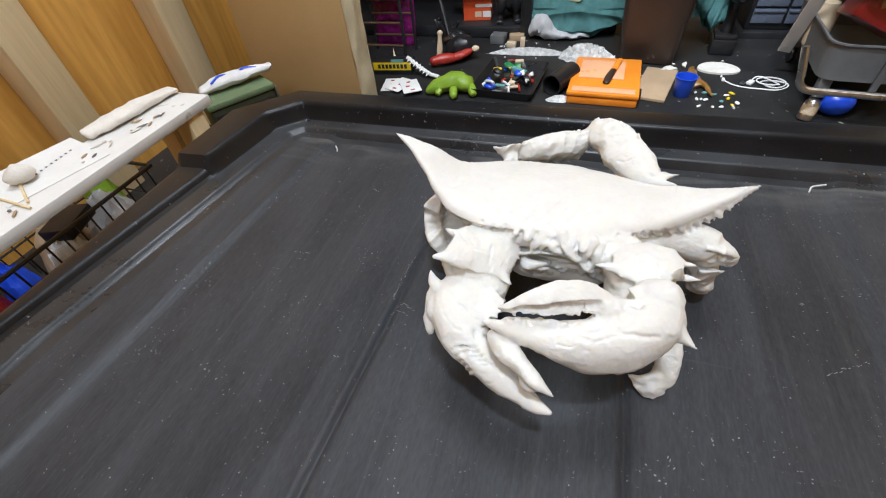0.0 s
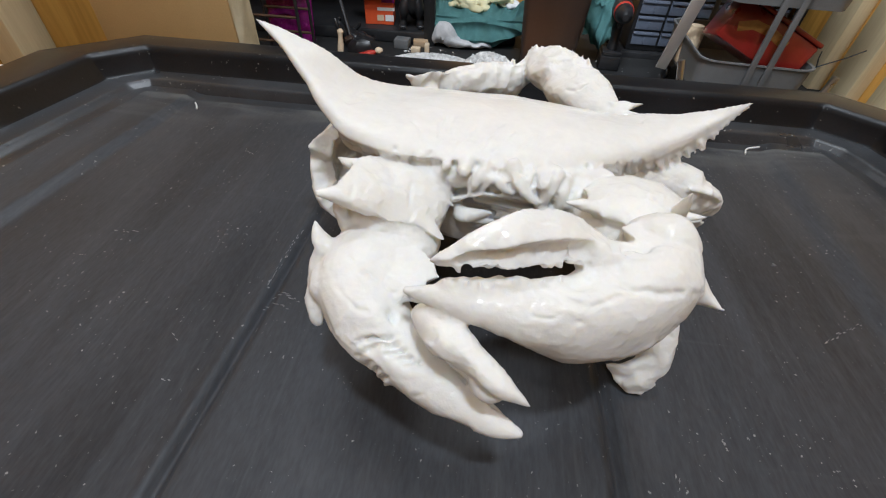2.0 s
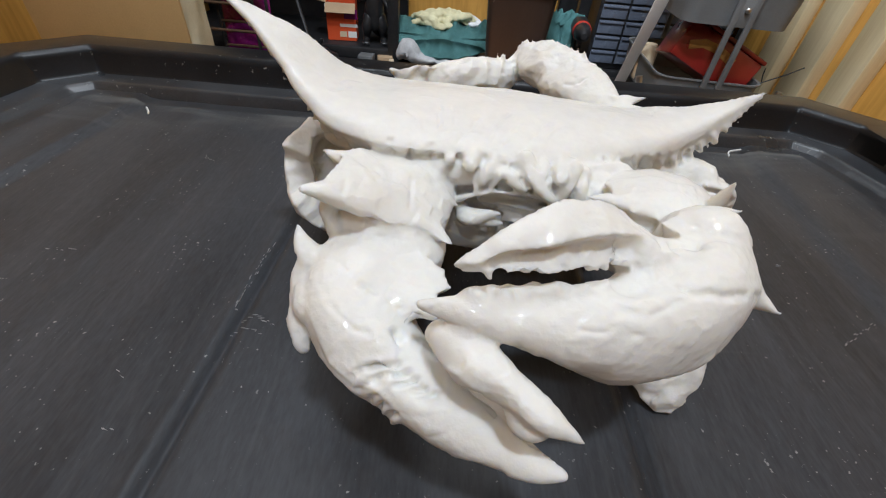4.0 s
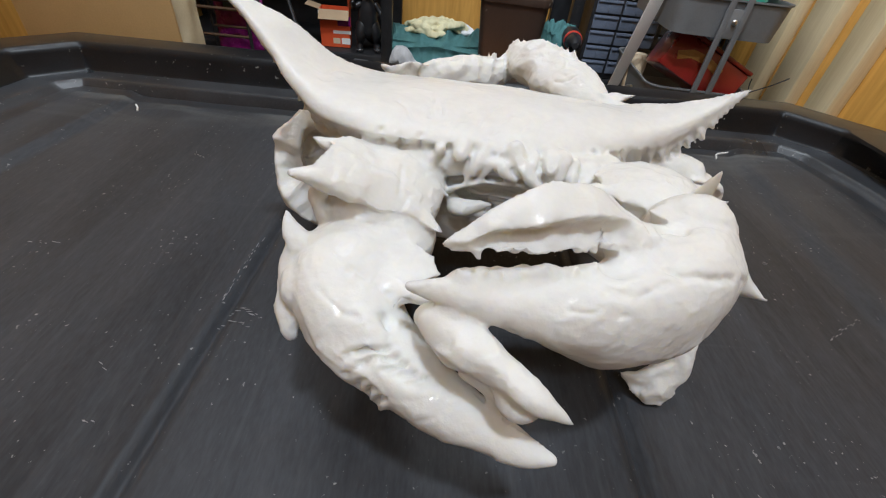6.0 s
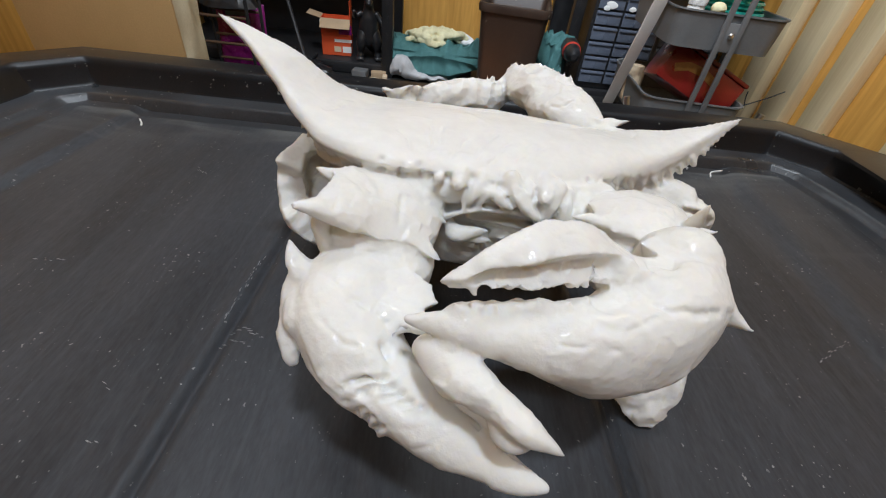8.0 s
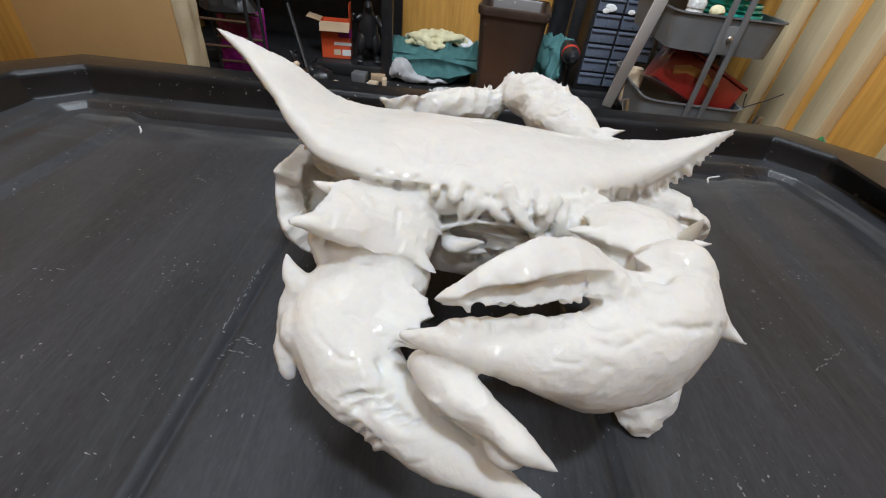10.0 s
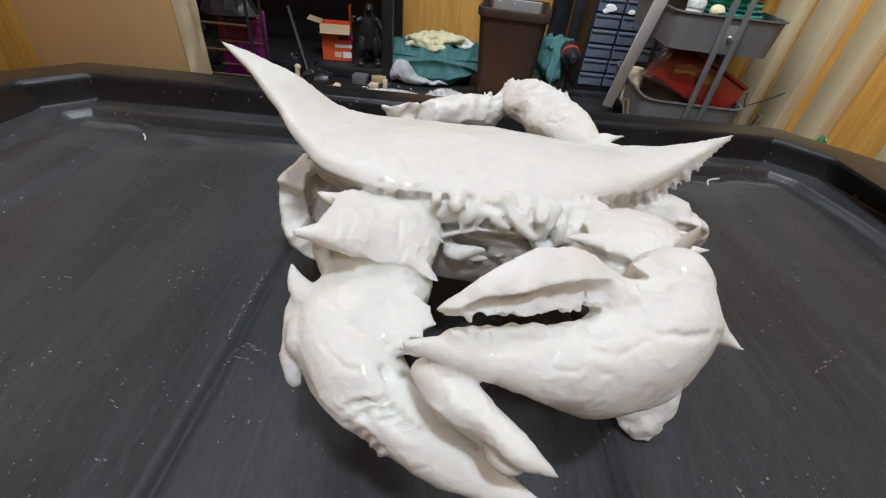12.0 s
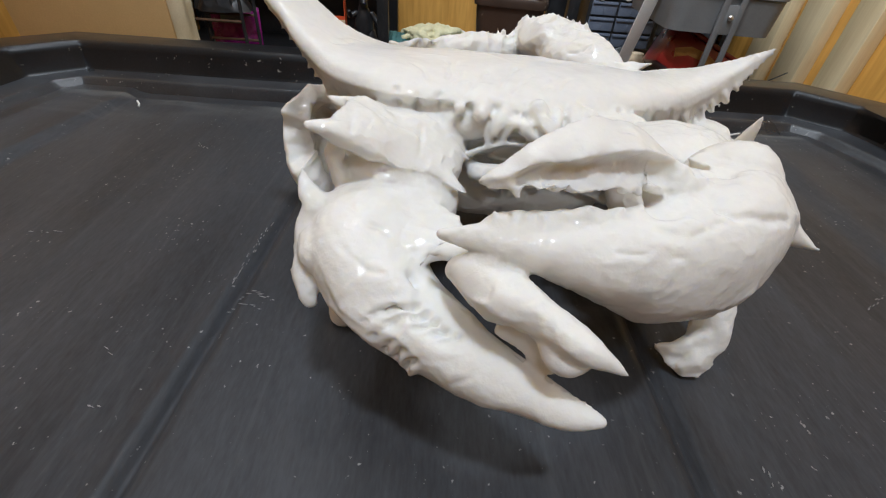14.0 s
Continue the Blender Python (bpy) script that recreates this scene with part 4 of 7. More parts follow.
    # moving finger over it: a glazed back, a ridge, and a torn hollow inner side
    finger = [
        [(46.5, 144.0, 427.5), (47.0, 139.6, 430.0), (46.0, 139.6, 428.0), (45.0, 137.2, 426.0), (44.5, 139.0, 424.0), (46.0, 143.0, 424.5)],
        [(40.5, 142.0, 431.8), (40.6, 136.0, 433.6), (39.6, 135.8, 431.0), (38.6, 132.8, 429.2), (38.4, 135.0, 426.6), (40.0, 140.0, 428.0)],
        [(34.0, 140.0, 437.0), (33.6, 131.8, 437.0), (32.6, 132.6, 434.0), (31.6, 129.2, 432.4), (31.4, 132.4, 431.8), (33.0, 138.6, 432.6)],
        [(27.0, 137.0, 440.6), (26.6, 128.2, 438.6), (25.8, 129.4, 435.0), (25.0, 126.4, 433.0), (24.8, 130.2, 432.8), (26.0, 136.0, 434.5)],
        [(18.6, 132.8, 441.8), (18.2, 124.6, 438.8), (17.8, 125.8, 435.6), (17.4, 123.2, 434.0), (17.2, 127.4, 433.8), (18.0, 132.0, 435.4)],
        [(10.4, 127.6, 440.6), (9.8, 122.0, 438.2), (9.6, 122.8, 435.8), (9.4, 121.3, 434.4), (9.4, 124.6, 434.2), (10.0, 127.4, 436.0)],
        [(4.8, 123.8, 438.2), (4.0, 121.0, 437.0), (3.9, 121.4, 435.8), (3.8, 120.6, 434.7), (3.8, 122.4, 434.6), (4.4, 124.0, 435.6)],
        [(1.6, 121.9, 436.2), (1.3, 121.4, 436.0), (1.3, 121.5, 435.8), (1.3, 121.5, 435.6), (1.3, 121.8, 435.5), (1.5, 122.0, 435.8)],
    ]
    swollen = []
    for k, q in enumerate(finger):
        mid_q = np.mean(q, axis=0)
        grow = 1.0 + 0.16 * min(k, 7 - k) / 3.5 + (0.5 if k == 7 else 0)
        swollen.append([tuple(mid_q + (np.array(p) - mid_q) * grow + np.array([0, -0.6, 0.8]) * (1 if k < 6 else 0.2)) for p in q])
    put_sections(bm, swollen, 0.75, 6, 0.5, 0.30)
    # closing web at the back of the pincer
    L([(38, 135.0, 431.5, 4.0, 4.0), (41, 134.5, 427.5, 5.0, 5.6), (45, 136.5, 427.0, 5.8, 6.0), (50, 138.0, 424.0, 6.0, 7.0)], 16, rough=0.5, freq=0.2)
    for k in range(13):
        f = k / 12
        a, b = np.array([6.0, 121.6, 434.9]), np.array([38.0, 132.8, 429.9])
        p = a * (1 - f) + b * f + np.array([rnd(-0.8, 0.8), -1.6 * math.sin(math.pi * f) + rnd(-0.6, 0.6), 1.4 * math.sin(math.pi * f) + rnd(-0.5, 0.7)])
        put_ball(bm, p, (rnd(1.2, 2.4), 0.9, rnd(0.6, 1.2)), seg=8, rough=0.8, freq=0.4)
        put_spike(bm, p + (0, 0.8, 0.2), p + (rnd(-1.2, 1.2), rnd(0, 1.5), -rnd(0.4, 1.5)), rnd(0.9, 1.8), 7)
    for k in range(34):
        f, h = rnd(0.05, 0.95), rnd(0.05, 0.8)
        lo, hi = np.array([6.0, 121.4, 434.6]) * (1 - f) + np.array([38.0, 133.2, 430.2]) * f, np.array([6.0, 121.6, 437.4]) * (1 - f) + np.array([38.0, 134.4, 434.2]) * f
        p = lo * (1 - h) + hi * h + np.array([0, -1.6 * math.sin(math.pi * f) + 0.9, 1.9 * math.sin(math.pi * f)])
        put_ball(bm, p, (rnd(1.6, 3.6), rnd(0.6, 1.1), rnd(0.4, 0.8)), seg=8, rough=0.5, freq=0.5)
    # torn inner edge of the fixed finger
    for k in range(22):
        f = k / 21
        x, y = 5 + 36 * f, 121.4 + 6.8 * f * f
        z = 427.4 + 1.6 * math.sin(math.pi * f)
        put_ball(bm, (x, y + rnd(0.4, 2.4), z), (rnd(1.4, 2.6), rnd(1.4, 2.8), rnd(1.2, 2.4)), seg=8, rough=0.9, freq=0.35)
        if k % 3 == 0:
            put_spike(bm, (x, y + 0.4, z), (x + rnd(-1, 1), y + 0.6, z + rnd(2.2, 3.6)), rnd(1.4, 2.4), 7)

    # front right leg with its curled foot
    L([(62, 166, 404, 7, 7), (71, 156, 399, 5.4, 5.0), (73.6, 150.5, 393, 5.2, 4.4), (73.8, 147.5, 389, 5.2, 4.2)], up=(0.5, 1, 0.2), rough=0.5, freq=0.15)
    L([(73.8, 146.4, 387.6, 5.6, 4.4), (73.6, 143.2, 382.0, 5.4, 4.0), (73.0, 141.6, 378.8, 5.2, 3.6)], up=(0.5, 1, 0.2), rough=0.5, freq=0.15)
    L([(72.2, 140.4, 377.0, 5.6, 3.8), (70.4, 138.4, 374.4, 5.4, 3.4), (67.0, 137.0, 372.0, 3.8, 1.8)], up=(0, 1, 0.3), rough=0.4, freq=0.15)
    L([(72.0, 141.5, 380.0, 5.0, 3.0), (66.0, 140.5, 376.0, 4.6, 2.4), (60.5, 141.0, 376.0, 2.0, 1.2)], 14, up=(0, 1, 0.3), rough=0.5, freq=0.2)
    put_plate(bm, [(58.2, 141.6, 377.6), (62, 138.0, 373.0), (66, 135.0, 370.6), (71.5, 134.0, 370.6), (76.0, 137.0, 374.0), (76.5, 141, 379), (70, 141.5, 379), (64.5, 140.5, 375.5)], 1.0, 1.6, (0, -0.7, 0.6), 0.04)
    # front left leg end
    L([(-12, 178, 404, 7, 7), (-24, 164, 392, 5, 5), (-29, 153, 379, 4.5, 4), (-30.0, 150.0, 371.6, 4, 2.5)], rough=0.5, freq=0.12)
    # right rear legs: folded, ruffled ends
    L([(62, 203, 412, 12, 9), (76, 201, 412, 10, 9), (86, 199.5, 410, 9, 9)], rough=1.2, freq=0.14)
    L([(84, 201, 409, 9.0, 9.5), (91, 200, 407, 9.5, 8.5), (97, 199, 405.5, 5.5, 5.5)], 14, rough=1.6, freq=0.2)
    put_plate(bm, [(84, 190, 416), (92, 190, 415), (99, 192, 411), (102.0, 197, 408), (100, 203, 408), (94, 207, 412), (85, 206, 418)], 2.0, 6.0, (0.3, -0.2, 1), 0.10, rough=1.2, freq=0.3)
    L([(84, 204, 404, 8, 7), (90, 201, 396, 8.0, 7), (93, 201, 384, 7, 6), (94.0, 204, 376.5, 5.5, 4.5)], 14, rough=1.4, freq=0.2)
    put_plate(bm, [(86, 190, 402), (94, 190, 404), (99, 195, 400), (97, 197, 392), (91, 194, 388), (85, 192, 392)], 1.4, 5.0, (0.3, -1, 0.2), 0.12, rough=1.2, freq=0.3)
    # left rear leg: a bent open shell of clay
    axis = Matrix.Rotation(radians(-36), 3, "X") @ Matrix.Rotation(radians(14), 3, "Z")
    mid = Vector((-41.0, 205, 400))
    outer, inner = [], []
    nr = 36
    for i in range(13):
        a = i / 12
        depth = -13 + 26 * a
        r = 16.6 * math.sqrt(max(0.0, 1 - max(0, a - 0.2) ** 2 / 0.68)) + 0.6
        ro, ri = [], []
        for k in range(nr):
            an = 2 * math.pi * k / nr
            wob = 1 + 0.05 * math.sin(3 * an + a * 4) + 0.03 * math.sin(7 * an) + 0.03 * math.sin(a * 22)
            lip = (2.0 * math.sin(4 * an + 1) + 1.0 * math.sin(11 * an) + 0.8 * math.sin(17 * an + 2)) * (1 - a)
            for store, rr, dd in ((ro, r, depth), (ri, max(r - 8.0 - 2.0 * math.sin(2 * an + 0.7), 0.4), min(depth, -2.5 + 0.8 * math.sin(2 * an)))):
                spot = mid + axis @ Vector((math.cos(an) * rr * 0.94 * wob, dd + lip, math.sin(an) * rr * wob * 1.12))
                store.append(spot + noise.noise_vector(spot * 0.16) * 1.5)
        outer.append([bm.verts.new(p) for p in ro])
        inner.append([bm.verts.new(p) for p in ri])
    walls = list(reversed(inner[:10])) + outer
    for a, b in zip(walls, walls[1:]):
        for k in range(nr):
            bm.faces.new((a[k], a[(k + 1) % nr], b[(k + 1) % nr], b[k]))
    bm.faces.new(list(reversed(walls[0])))
    bm.faces.new(walls[-1])
    L([(-16, 205, 408, 8, 8), (-28, 209, 403, 8, 8), (-38, 214, 398, 7, 7)], rough=0.8, freq=0.1)

    # swimming legs behind the shell
    put_plate(bm, [(-25.0, 240.6, 429.8), (-19, 241.5, 430.6), (-13.5, 243, 432.0), (-6, 247, 430.5), (-3, 251, 425), (-6, 247, 416.5), (-15, 243, 416.0), (-18.5, 241.4, 419.5), (-20.0, 241.6, 423.0), (-23.4, 240.8, 425.0)], 2.4, 5.0, (-0.2, -0.6, 0.6), 0.06, rough=0.8, freq=0.25)
    L([(-6, 249, 424.0, 5.5, 7.0), (3, 253, 423.8, 7.6, 8.4), (12, 258, 423.6, 8.0, 8.6), (21, 263, 422.8, 7.4, 8.0), (26, 267, 423, 6.0, 6.5)], 16, rough=1.0, freq=0.16)
    put_plate(bm, [(2, 250, 430), (12, 255, 431.0), (22, 260, 431.5), (30.0, 266, 430), (29.5, 264, 421), (24, 259, 414.5), (12, 253, 413.5), (3, 250, 416)], 2.4, 6.0, (-0.2, -0.7, 0.5), 0.04, rough=0.8, freq=0.25)
    L([(31, 270.0, 427, 6.4, 6.2), (35.4, 264, 428.4, 9.6, 7.6), (41, 256, 429.0, 11.0, 8.0), (46.5, 248, 427.6, 10.8, 7.4), (50, 243, 425.5, 9.4, 6.4)], 18, up=(-0.3, -0.3, 1), rough=0.9, freq=0.14)
    L([(44.5, 248.5, 427.0, 10.8, 7.6), (50, 241, 427.0, 11.2, 7.8), (55, 234, 425, 9.6, 6.6), (59, 229, 422.6, 7.6, 5)], 18, up=(-0.3, -0.3, 1), rough=0.7, freq=0.14)
    put_plate(bm, [(48, 234, 424), (58, 229.5, 429.4), (66, 229, 430.0), (73.0, 227.4, 430.0), (66.5, 225.0, 427.5), (73.2, 219.6, 428.0), (62, 221.5, 425), (50, 227, 422)], 1.2, 2.6, (0, -0.3, 1), 0.10, rough=0.8, freq=0.25)
    for k in range(26):
        f = k / 25
        p = np.array([27.5, 269.5, 432.0]) * (1 - f) + np.array([53.0, 250.0, 434.4]) * f + np.array([0, 1.5, 2.2]) * math.sin(math.pi * f)
        put_spike(bm, p + (0, -1, -2.4), p + (rnd(-1.6, 1.6), rnd(-0.5, 1.5), rnd(2.2, 3.8)), 2.0, 6)
    for k in range(12):
        f = k / 11
        p = np.array([13, 257.5, 430.0]) * (1 - f) + np.array([29, 267, 429.6]) * f
        put_spike(bm, p + (0, -1, -2.0), p + (rnd(-1.8, 1.8), 0.5, rnd(1.8, 4.0)), 1.9, 6)
    L([(0, 218, 408, 6, 6), (-14, 232, 414, 5, 5), (-14, 242, 422, 4, 4)], rough=0.6, freq=0.1)
    L([(40, 218, 410, 7, 7), (50, 232, 415, 6, 6), (56, 238, 421, 5, 5)], rough=0.6, freq=0.1)
    L([(-8, 222, 402, 6, 6), (-16, 234, 388, 4.5, 4.5), (-18, 238, 372.5, 3.5, 3)], rough=0.6, freq=0.1)
    base = Vector((20, 170, 370))
    for v in bm.verts:
        if v.co.y > 238:
            v.co.z -= 2.0 * ease((31 - v.co.x) / 8)
        v.co = (v.co - base) * 0.001
    bmesh.ops.recalc_face_normals(bm, faces=bm.faces[:])
    return bm


def fuse(ob, voxel, passes):
    """Melt the overlapping pieces of a mesh into one skin."""
    melt = ob.modifiers.new("fuse", "REMESH")
    melt.mode, melt.voxel_size, melt.use_smooth_shade = "VOXEL", voxel, True
    soft = ob.modifiers.new("soften", "SMOOTH")
    soft.factor, soft.iterations = 0.5, passes
    skin = bpy.data.meshes.new_from_object(ob.evaluated_get(bpy.context.evaluated_depsgraph_get()))
    ob.modifiers.clear()
    pieces, ob.data = ob.data, skin
    bpy.data.meshes.remove(pieces)
    return skin


crab = solo("crab_statue", crab_mesh(), M_GLAZE, pose(0.020, 0.170, Z0), "glossy white glazed clay crab statue with spiked claws on the lid", "statue")
solid = fuse(crab, 0.0005, 3)

# tool marks pressed into the clay: path in millimetres, width, depth (minus: a raised seam)
MARKS = [
    ([(9.4, 121.6, 436.8), (17.5, 124.4, 437.0), (25.4, 127.8, 436.4), (32.4, 131.0, 434.8), (39, 134.4, 431)], 2.2, 1.5),
    ([(-6.4, 126.0, 417.2), (-5.2, 125.2, 416.4)], 1.7, 3.2), ([(-8.0, 123.4, 414.4), (-7.0, 122.6, 413.6)], 1.2, 2.0), ([(-3.6, 129.4, 417.8), (-2.4, 128.6, 417.0)], 1.2, 1.8),
    ([(27, 122.8, 430.5), (35, 119.3, 429.4), (43.7, 123, 430.3)], 0.7, 0.5), ([(25, 117, 427.5), (30, 116.4, 428.2), (35, 116.8, 427.6)], 0.5, 0.45),
    ([(33, 115.6, 416.0), (40, 116.6, 415.0), (46, 118.4, 416.0), (49, 119.6, 414.6)], 0.45, 0.6), ([(45, 118.6, 411.5), (52, 121.4, 411.0), (57, 124.6, 411.8)], 0.5, 0.5), ([(16, 115.6, 419.5), (26, 114.8, 414.0), (33, 115.6, 410.5)], 1.0, -0.7), ([(44, 126, 431), (49.4, 124.6, 430.2), (60, 129, 427), (68, 137, 421)], 0.9, 0.9),
    ([(34, 125.5, 430.8), (39.6, 126.5, 431.4), (44, 130, 431)], 2.6, 1.6), ([(46, 134, 432), (47, 137, 432), (52, 137.5, 431.5)], 1.1, 1.4),
    ([(8, 121.6, 436.6), (18, 124.6, 436.8), (27, 128.6, 436.4)], 0.6, 0.7), ([(12, 121.6, 434.6), (22, 125.6, 433.8), (33, 130, 433.0)], 0.6, 0.8), ([(14, 120.6, 435.0), (19, 121.6, 434.2), (24, 123.6, 434.6)], 0.6, -0.7),
    ([(2, 172, 433), (8, 184, 435)], 0.5, 0.35), ([(9, 173, 433), (17, 190, 435)], 0.5, 0.35), ([(14, 174, 432.5), (20, 186, 434)], 0.5, 0.3), ([(20, 174, 432), (28, 188, 434)], 0.5, 0.35), ([(26, 178, 432.5), (31, 187, 434)], 0.5, 0.25),
    ([(-25.6, 137.5, 421.9), (-18.2, 132.4, 421.0), (-13.1, 130.7, 417.9)], 0.6, 0.5), ([(-21.4, 124.8, 418.6), (-13.9, 121.8, 416)], 0.6, 0.4),
]
for k in range(5):
    f = (k + 0.5) / 5
    a = np.array([-16.2, 116.9, 410.4]) * (1 - f) + np.array([-6.8, 110.9, 403.0]) * f
    b = np.array([-7.6, 117.8, 412.6]) * (1 - f) + np.array([1.6, 112.3, 409.2]) * f
    MARKS.append(([a + (-1, 0.6, -3), a, (a + b) / 2 + (0, -0.2, 1.2), b], 0.65, 2.8))
count = len(solid.vertices)
co = np.empty(count * 3)
solid.vertices.foreach_get("co", co)
co = co.reshape(-1, 3) * 1000 + (20, 170, 370)
nrm = np.empty(count * 3)
solid.vertices.foreach_get("normal", nrm)
nrm = nrm.reshape(-1, 3)


def waves(p, size, seed):
    """Smooth random swell from summed sine waves in all directions, between about -1 and 1."""
    rs = np.random.RandomState(seed)
    out = np.zeros(len(p))
    for k in range(14):
        d = rs.normal(size=3)
        d *= rs.uniform(0.6, 1.7) / np.linalg.norm(d)
        out += np.sin(p @ d * (2 * np.pi / size) + rs.uniform(0, 6.28))
    return out / 5.0


# carved facets: each patch of the surface is pressed towards its own, slightly tilted plane
shell_top = np.clip((co[:, 1] - 166) / 4, 0, 1) * np.clip((co[:, 2] - 424) / 4, 0, 1) * np.clip((234 - co[:, 1]) / 4, 0, 1)


def facets(p, normals, cell, seed, tilt):
    """How far each point lies off the plane of its patch, faded towards the seams, and that plane's normal."""
    base = np.floor(p / cell).astype(np.int64)
    one, two, who = np.full(len(p), 1e9), np.full(len(p), 1e9), np.zeros(len(p), np.int64)
    for shift in itertools.product((-1, 0, 1), repeat=3):
        q = base + np.array(shift)
        key = (q[:, 0] * 73856093 + q[:, 1] * 19349663 + q[:, 2] * 83492791 + seed * 7919) & 0x7FFFFFFF
        jig = np.stack([((key * m) % 1000003) / 1000003.0 for m in (1103, 5309, 9973)], axis=1)
        d = np.linalg.norm((q + jig) * cell - p, axis=1)
        nearer = d < one
        two = np.where(nearer, one, np.minimum(two, d))
        who = np.where(nearer, key, who)
        one = np.minimum(one, d)
    patch = np.unique(who, return_inverse=True)[1].ravel()
    size = patch.max() + 1
    many = np.bincount(patch, minlength=size)[:, None] + 1e-9
    mean = np.stack([np.bincount(patch, p[:, a], size) for a in range(3)], axis=1) / many
    plane = np.stack([np.bincount(patch, normals[:, a], size) for a in range(3)], axis=1) / many
    level = np.linalg.norm(plane, axis=1)
    plane = plane / (level[:, None] + 1e-9) + np.random.RandomState(seed).normal(size=plane.shape) * tilt
    plane /= np.linalg.norm(plane, axis=1)[:, None]
    off = ((p - mean[patch]) * plane[patch]).sum(axis=1)
    agree = np.clip(((normals * plane[patch]).sum(axis=1) - 0.5) / 0.3, 0, 1) * np.clip((level[patch] - 0.6) / 0.25, 0, 1)
    return off * agree * np.clip((two - one) / (0.10 * cell), 0, 1), plane[patch]


calm = 1 - 0.85 * shell_top
for cell, seed, tilt, strength, most in ((11.0, 4, 0.06, 0.60, 1.2), (4.6, 9, 0.12, 0.60, 0.55), (2.1, 15, 0.15, 0.50, 0.22)):
    off, plane = facets(co, nrm, cell, seed, tilt)
    where = np.clip(0.55 + 0.6 * waves(co, 30, seed + 40), 0.15, 1.0) * calm
    co = co - plane * (np.clip(off, -most, most) * strength * where)[:, None]
swell = waves(co, 19, 1) * 0.20 - np.abs(waves(co, 26, 2)) * 0.16 - np.abs(waves(co, 11, 3)) * 0.12 + waves(co, 3.0, 4) * 0.02
swell *= np.clip(0.6 + 0.5 * waves(co, 40, 5), 0.3, 1.1)
behind = np.clip((co[:, 1] - 232) / 6, 0, 1) + np.clip((co[:, 0] - 80) / 8, 0, 1) * np.clip((421 - co[:, 2]) / 6, 0, 1) + np.clip((-28 - co[:, 0]) / 6, 0, 1) * np.clip((424 - co[:, 2]) / 6, 0, 1) * np.clip((co[:, 1] - 180) / 6, 0, 1)
swell += np.clip(behind, 0, 1) * ((0.35 - np.abs(waves(co, 15, 21))) * 0.9 + np.maximum(waves(co, 6, 22), 0) * 0.25)
picks = np.random.RandomState(11)
for k in range(170):
    v = picks.randint(count)
    d = np.cross(nrm[v], picks.normal(size=3))
    d /= np.linalg.norm(d) + 1e-9
    bend = np.cross(nrm[v], d) * picks.uniform(-2.5, 2.5)
    ln = picks.uniform(3, 9)
    MARKS.append(([co[v] - d * ln, co[v] + bend, co[v] + d * ln], picks.uniform(0.4, 0.8), picks.choice([-0.15, 0.3, 0.45]) * picks.uniform(0.6, 1.3)))
for path, width, depth in MARKS + PRESSED:
    line = spline(path, 6)
    lo_p, hi_p = np.min(line, axis=0) - 3 * width, np.max(line, axis=0) + 3 * width
    pick = np.nonzero(((co > lo_p) & (co < hi_p)).all(axis=1))[0]
    if not len(pick):
        continue
    some = co[pick] + np.stack([waves(co[pick], 7.0, 60 + a) for a in range(3)], axis=1) * 0.45
    near = np.full(len(pick), 1e9)
    for a, b in zip(line, line[1:]):
        d = b - a
        f = np.clip(((some - a) @ d) / max(d @ d, 1e-9), 0, 1)
        near = np.minimum(near, np.linalg.norm(some - a - f[:, None] * d, axis=1))
    swell[pick] -= depth * np.exp(-((near / width) ** 2))
co = co + nrm * swell[:, None]
solid.vertices.foreach_set("co", ((co - (20, 170, 370)) / 1000).ravel())
solid.shade_smooth()
solid.update()


# ---- shelving along the far wall ----
def shelving(x0, x1, y0, y1, shelves, label):
    root = thing("shelving_unit", pose((x0 + x1) / 2, (y0 + y1) / 2, 0), label, "shelving")
    w, d = (x1 - x0) / 2, (y1 - y0) / 2
    for sx in (-1, 1):
        for sy in (-1, 1):
            bm = bmesh.new()
            put_box(bm, sx * (w - 0.0015), sy * (d - 0.017), 0.75, 0.003, 0.034, 1.5, 0.0005)
            put_box(bm, sx * (w - 0.019), sy * (d - 0.0015), 0.75, 0.034, 0.003, 1.5, 0.0005)
            for k in range(28):
                put_box(bm, sx * (w - 0.019), sy * (d + 0.0004), 0.03 + k * 0.052, 0.008, 0.001, 0.02)
            part("post", bm, M_BLACKMETAL, root)
    for z in shelves:
        bm = bmesh.new()
        put_box(bm, 0, 0, z - 0.006, 2 * w - 0.012, 2 * d - 0.012, 0.012, 0.001)
        put_box(bm, 0, -d + 0.010, z - 0.020, 2 * w - 0.05, 0.012, 0.035, 0.002)
        put_box(bm, 0, d - 0.010, z - 0.020, 2 * w - 0.05, 0.012, 0.035, 0.002)
        part("shelf", bm, M_BLACKMETAL, root)
    part("back_panel", box(0, d - 0.0035, 0.75, 2 * w - 0.01, 0.003, 1.48), M_BLACKMETAL, root)
    return root


# shelves above the lowest are out of view, added to keep it in shade
shelving(-0.98, -0.180, 1.62, 1.99, (0.040, 0.46, 0.92, 1.38), "black steel shelving unit with toys on its lowest shelf")
shelving(0.415, 1.000, 1.665, 2.02, (0.022, 0.56, 1.05, 1.45), "black steel shelving unit holding a drawer cabinet")


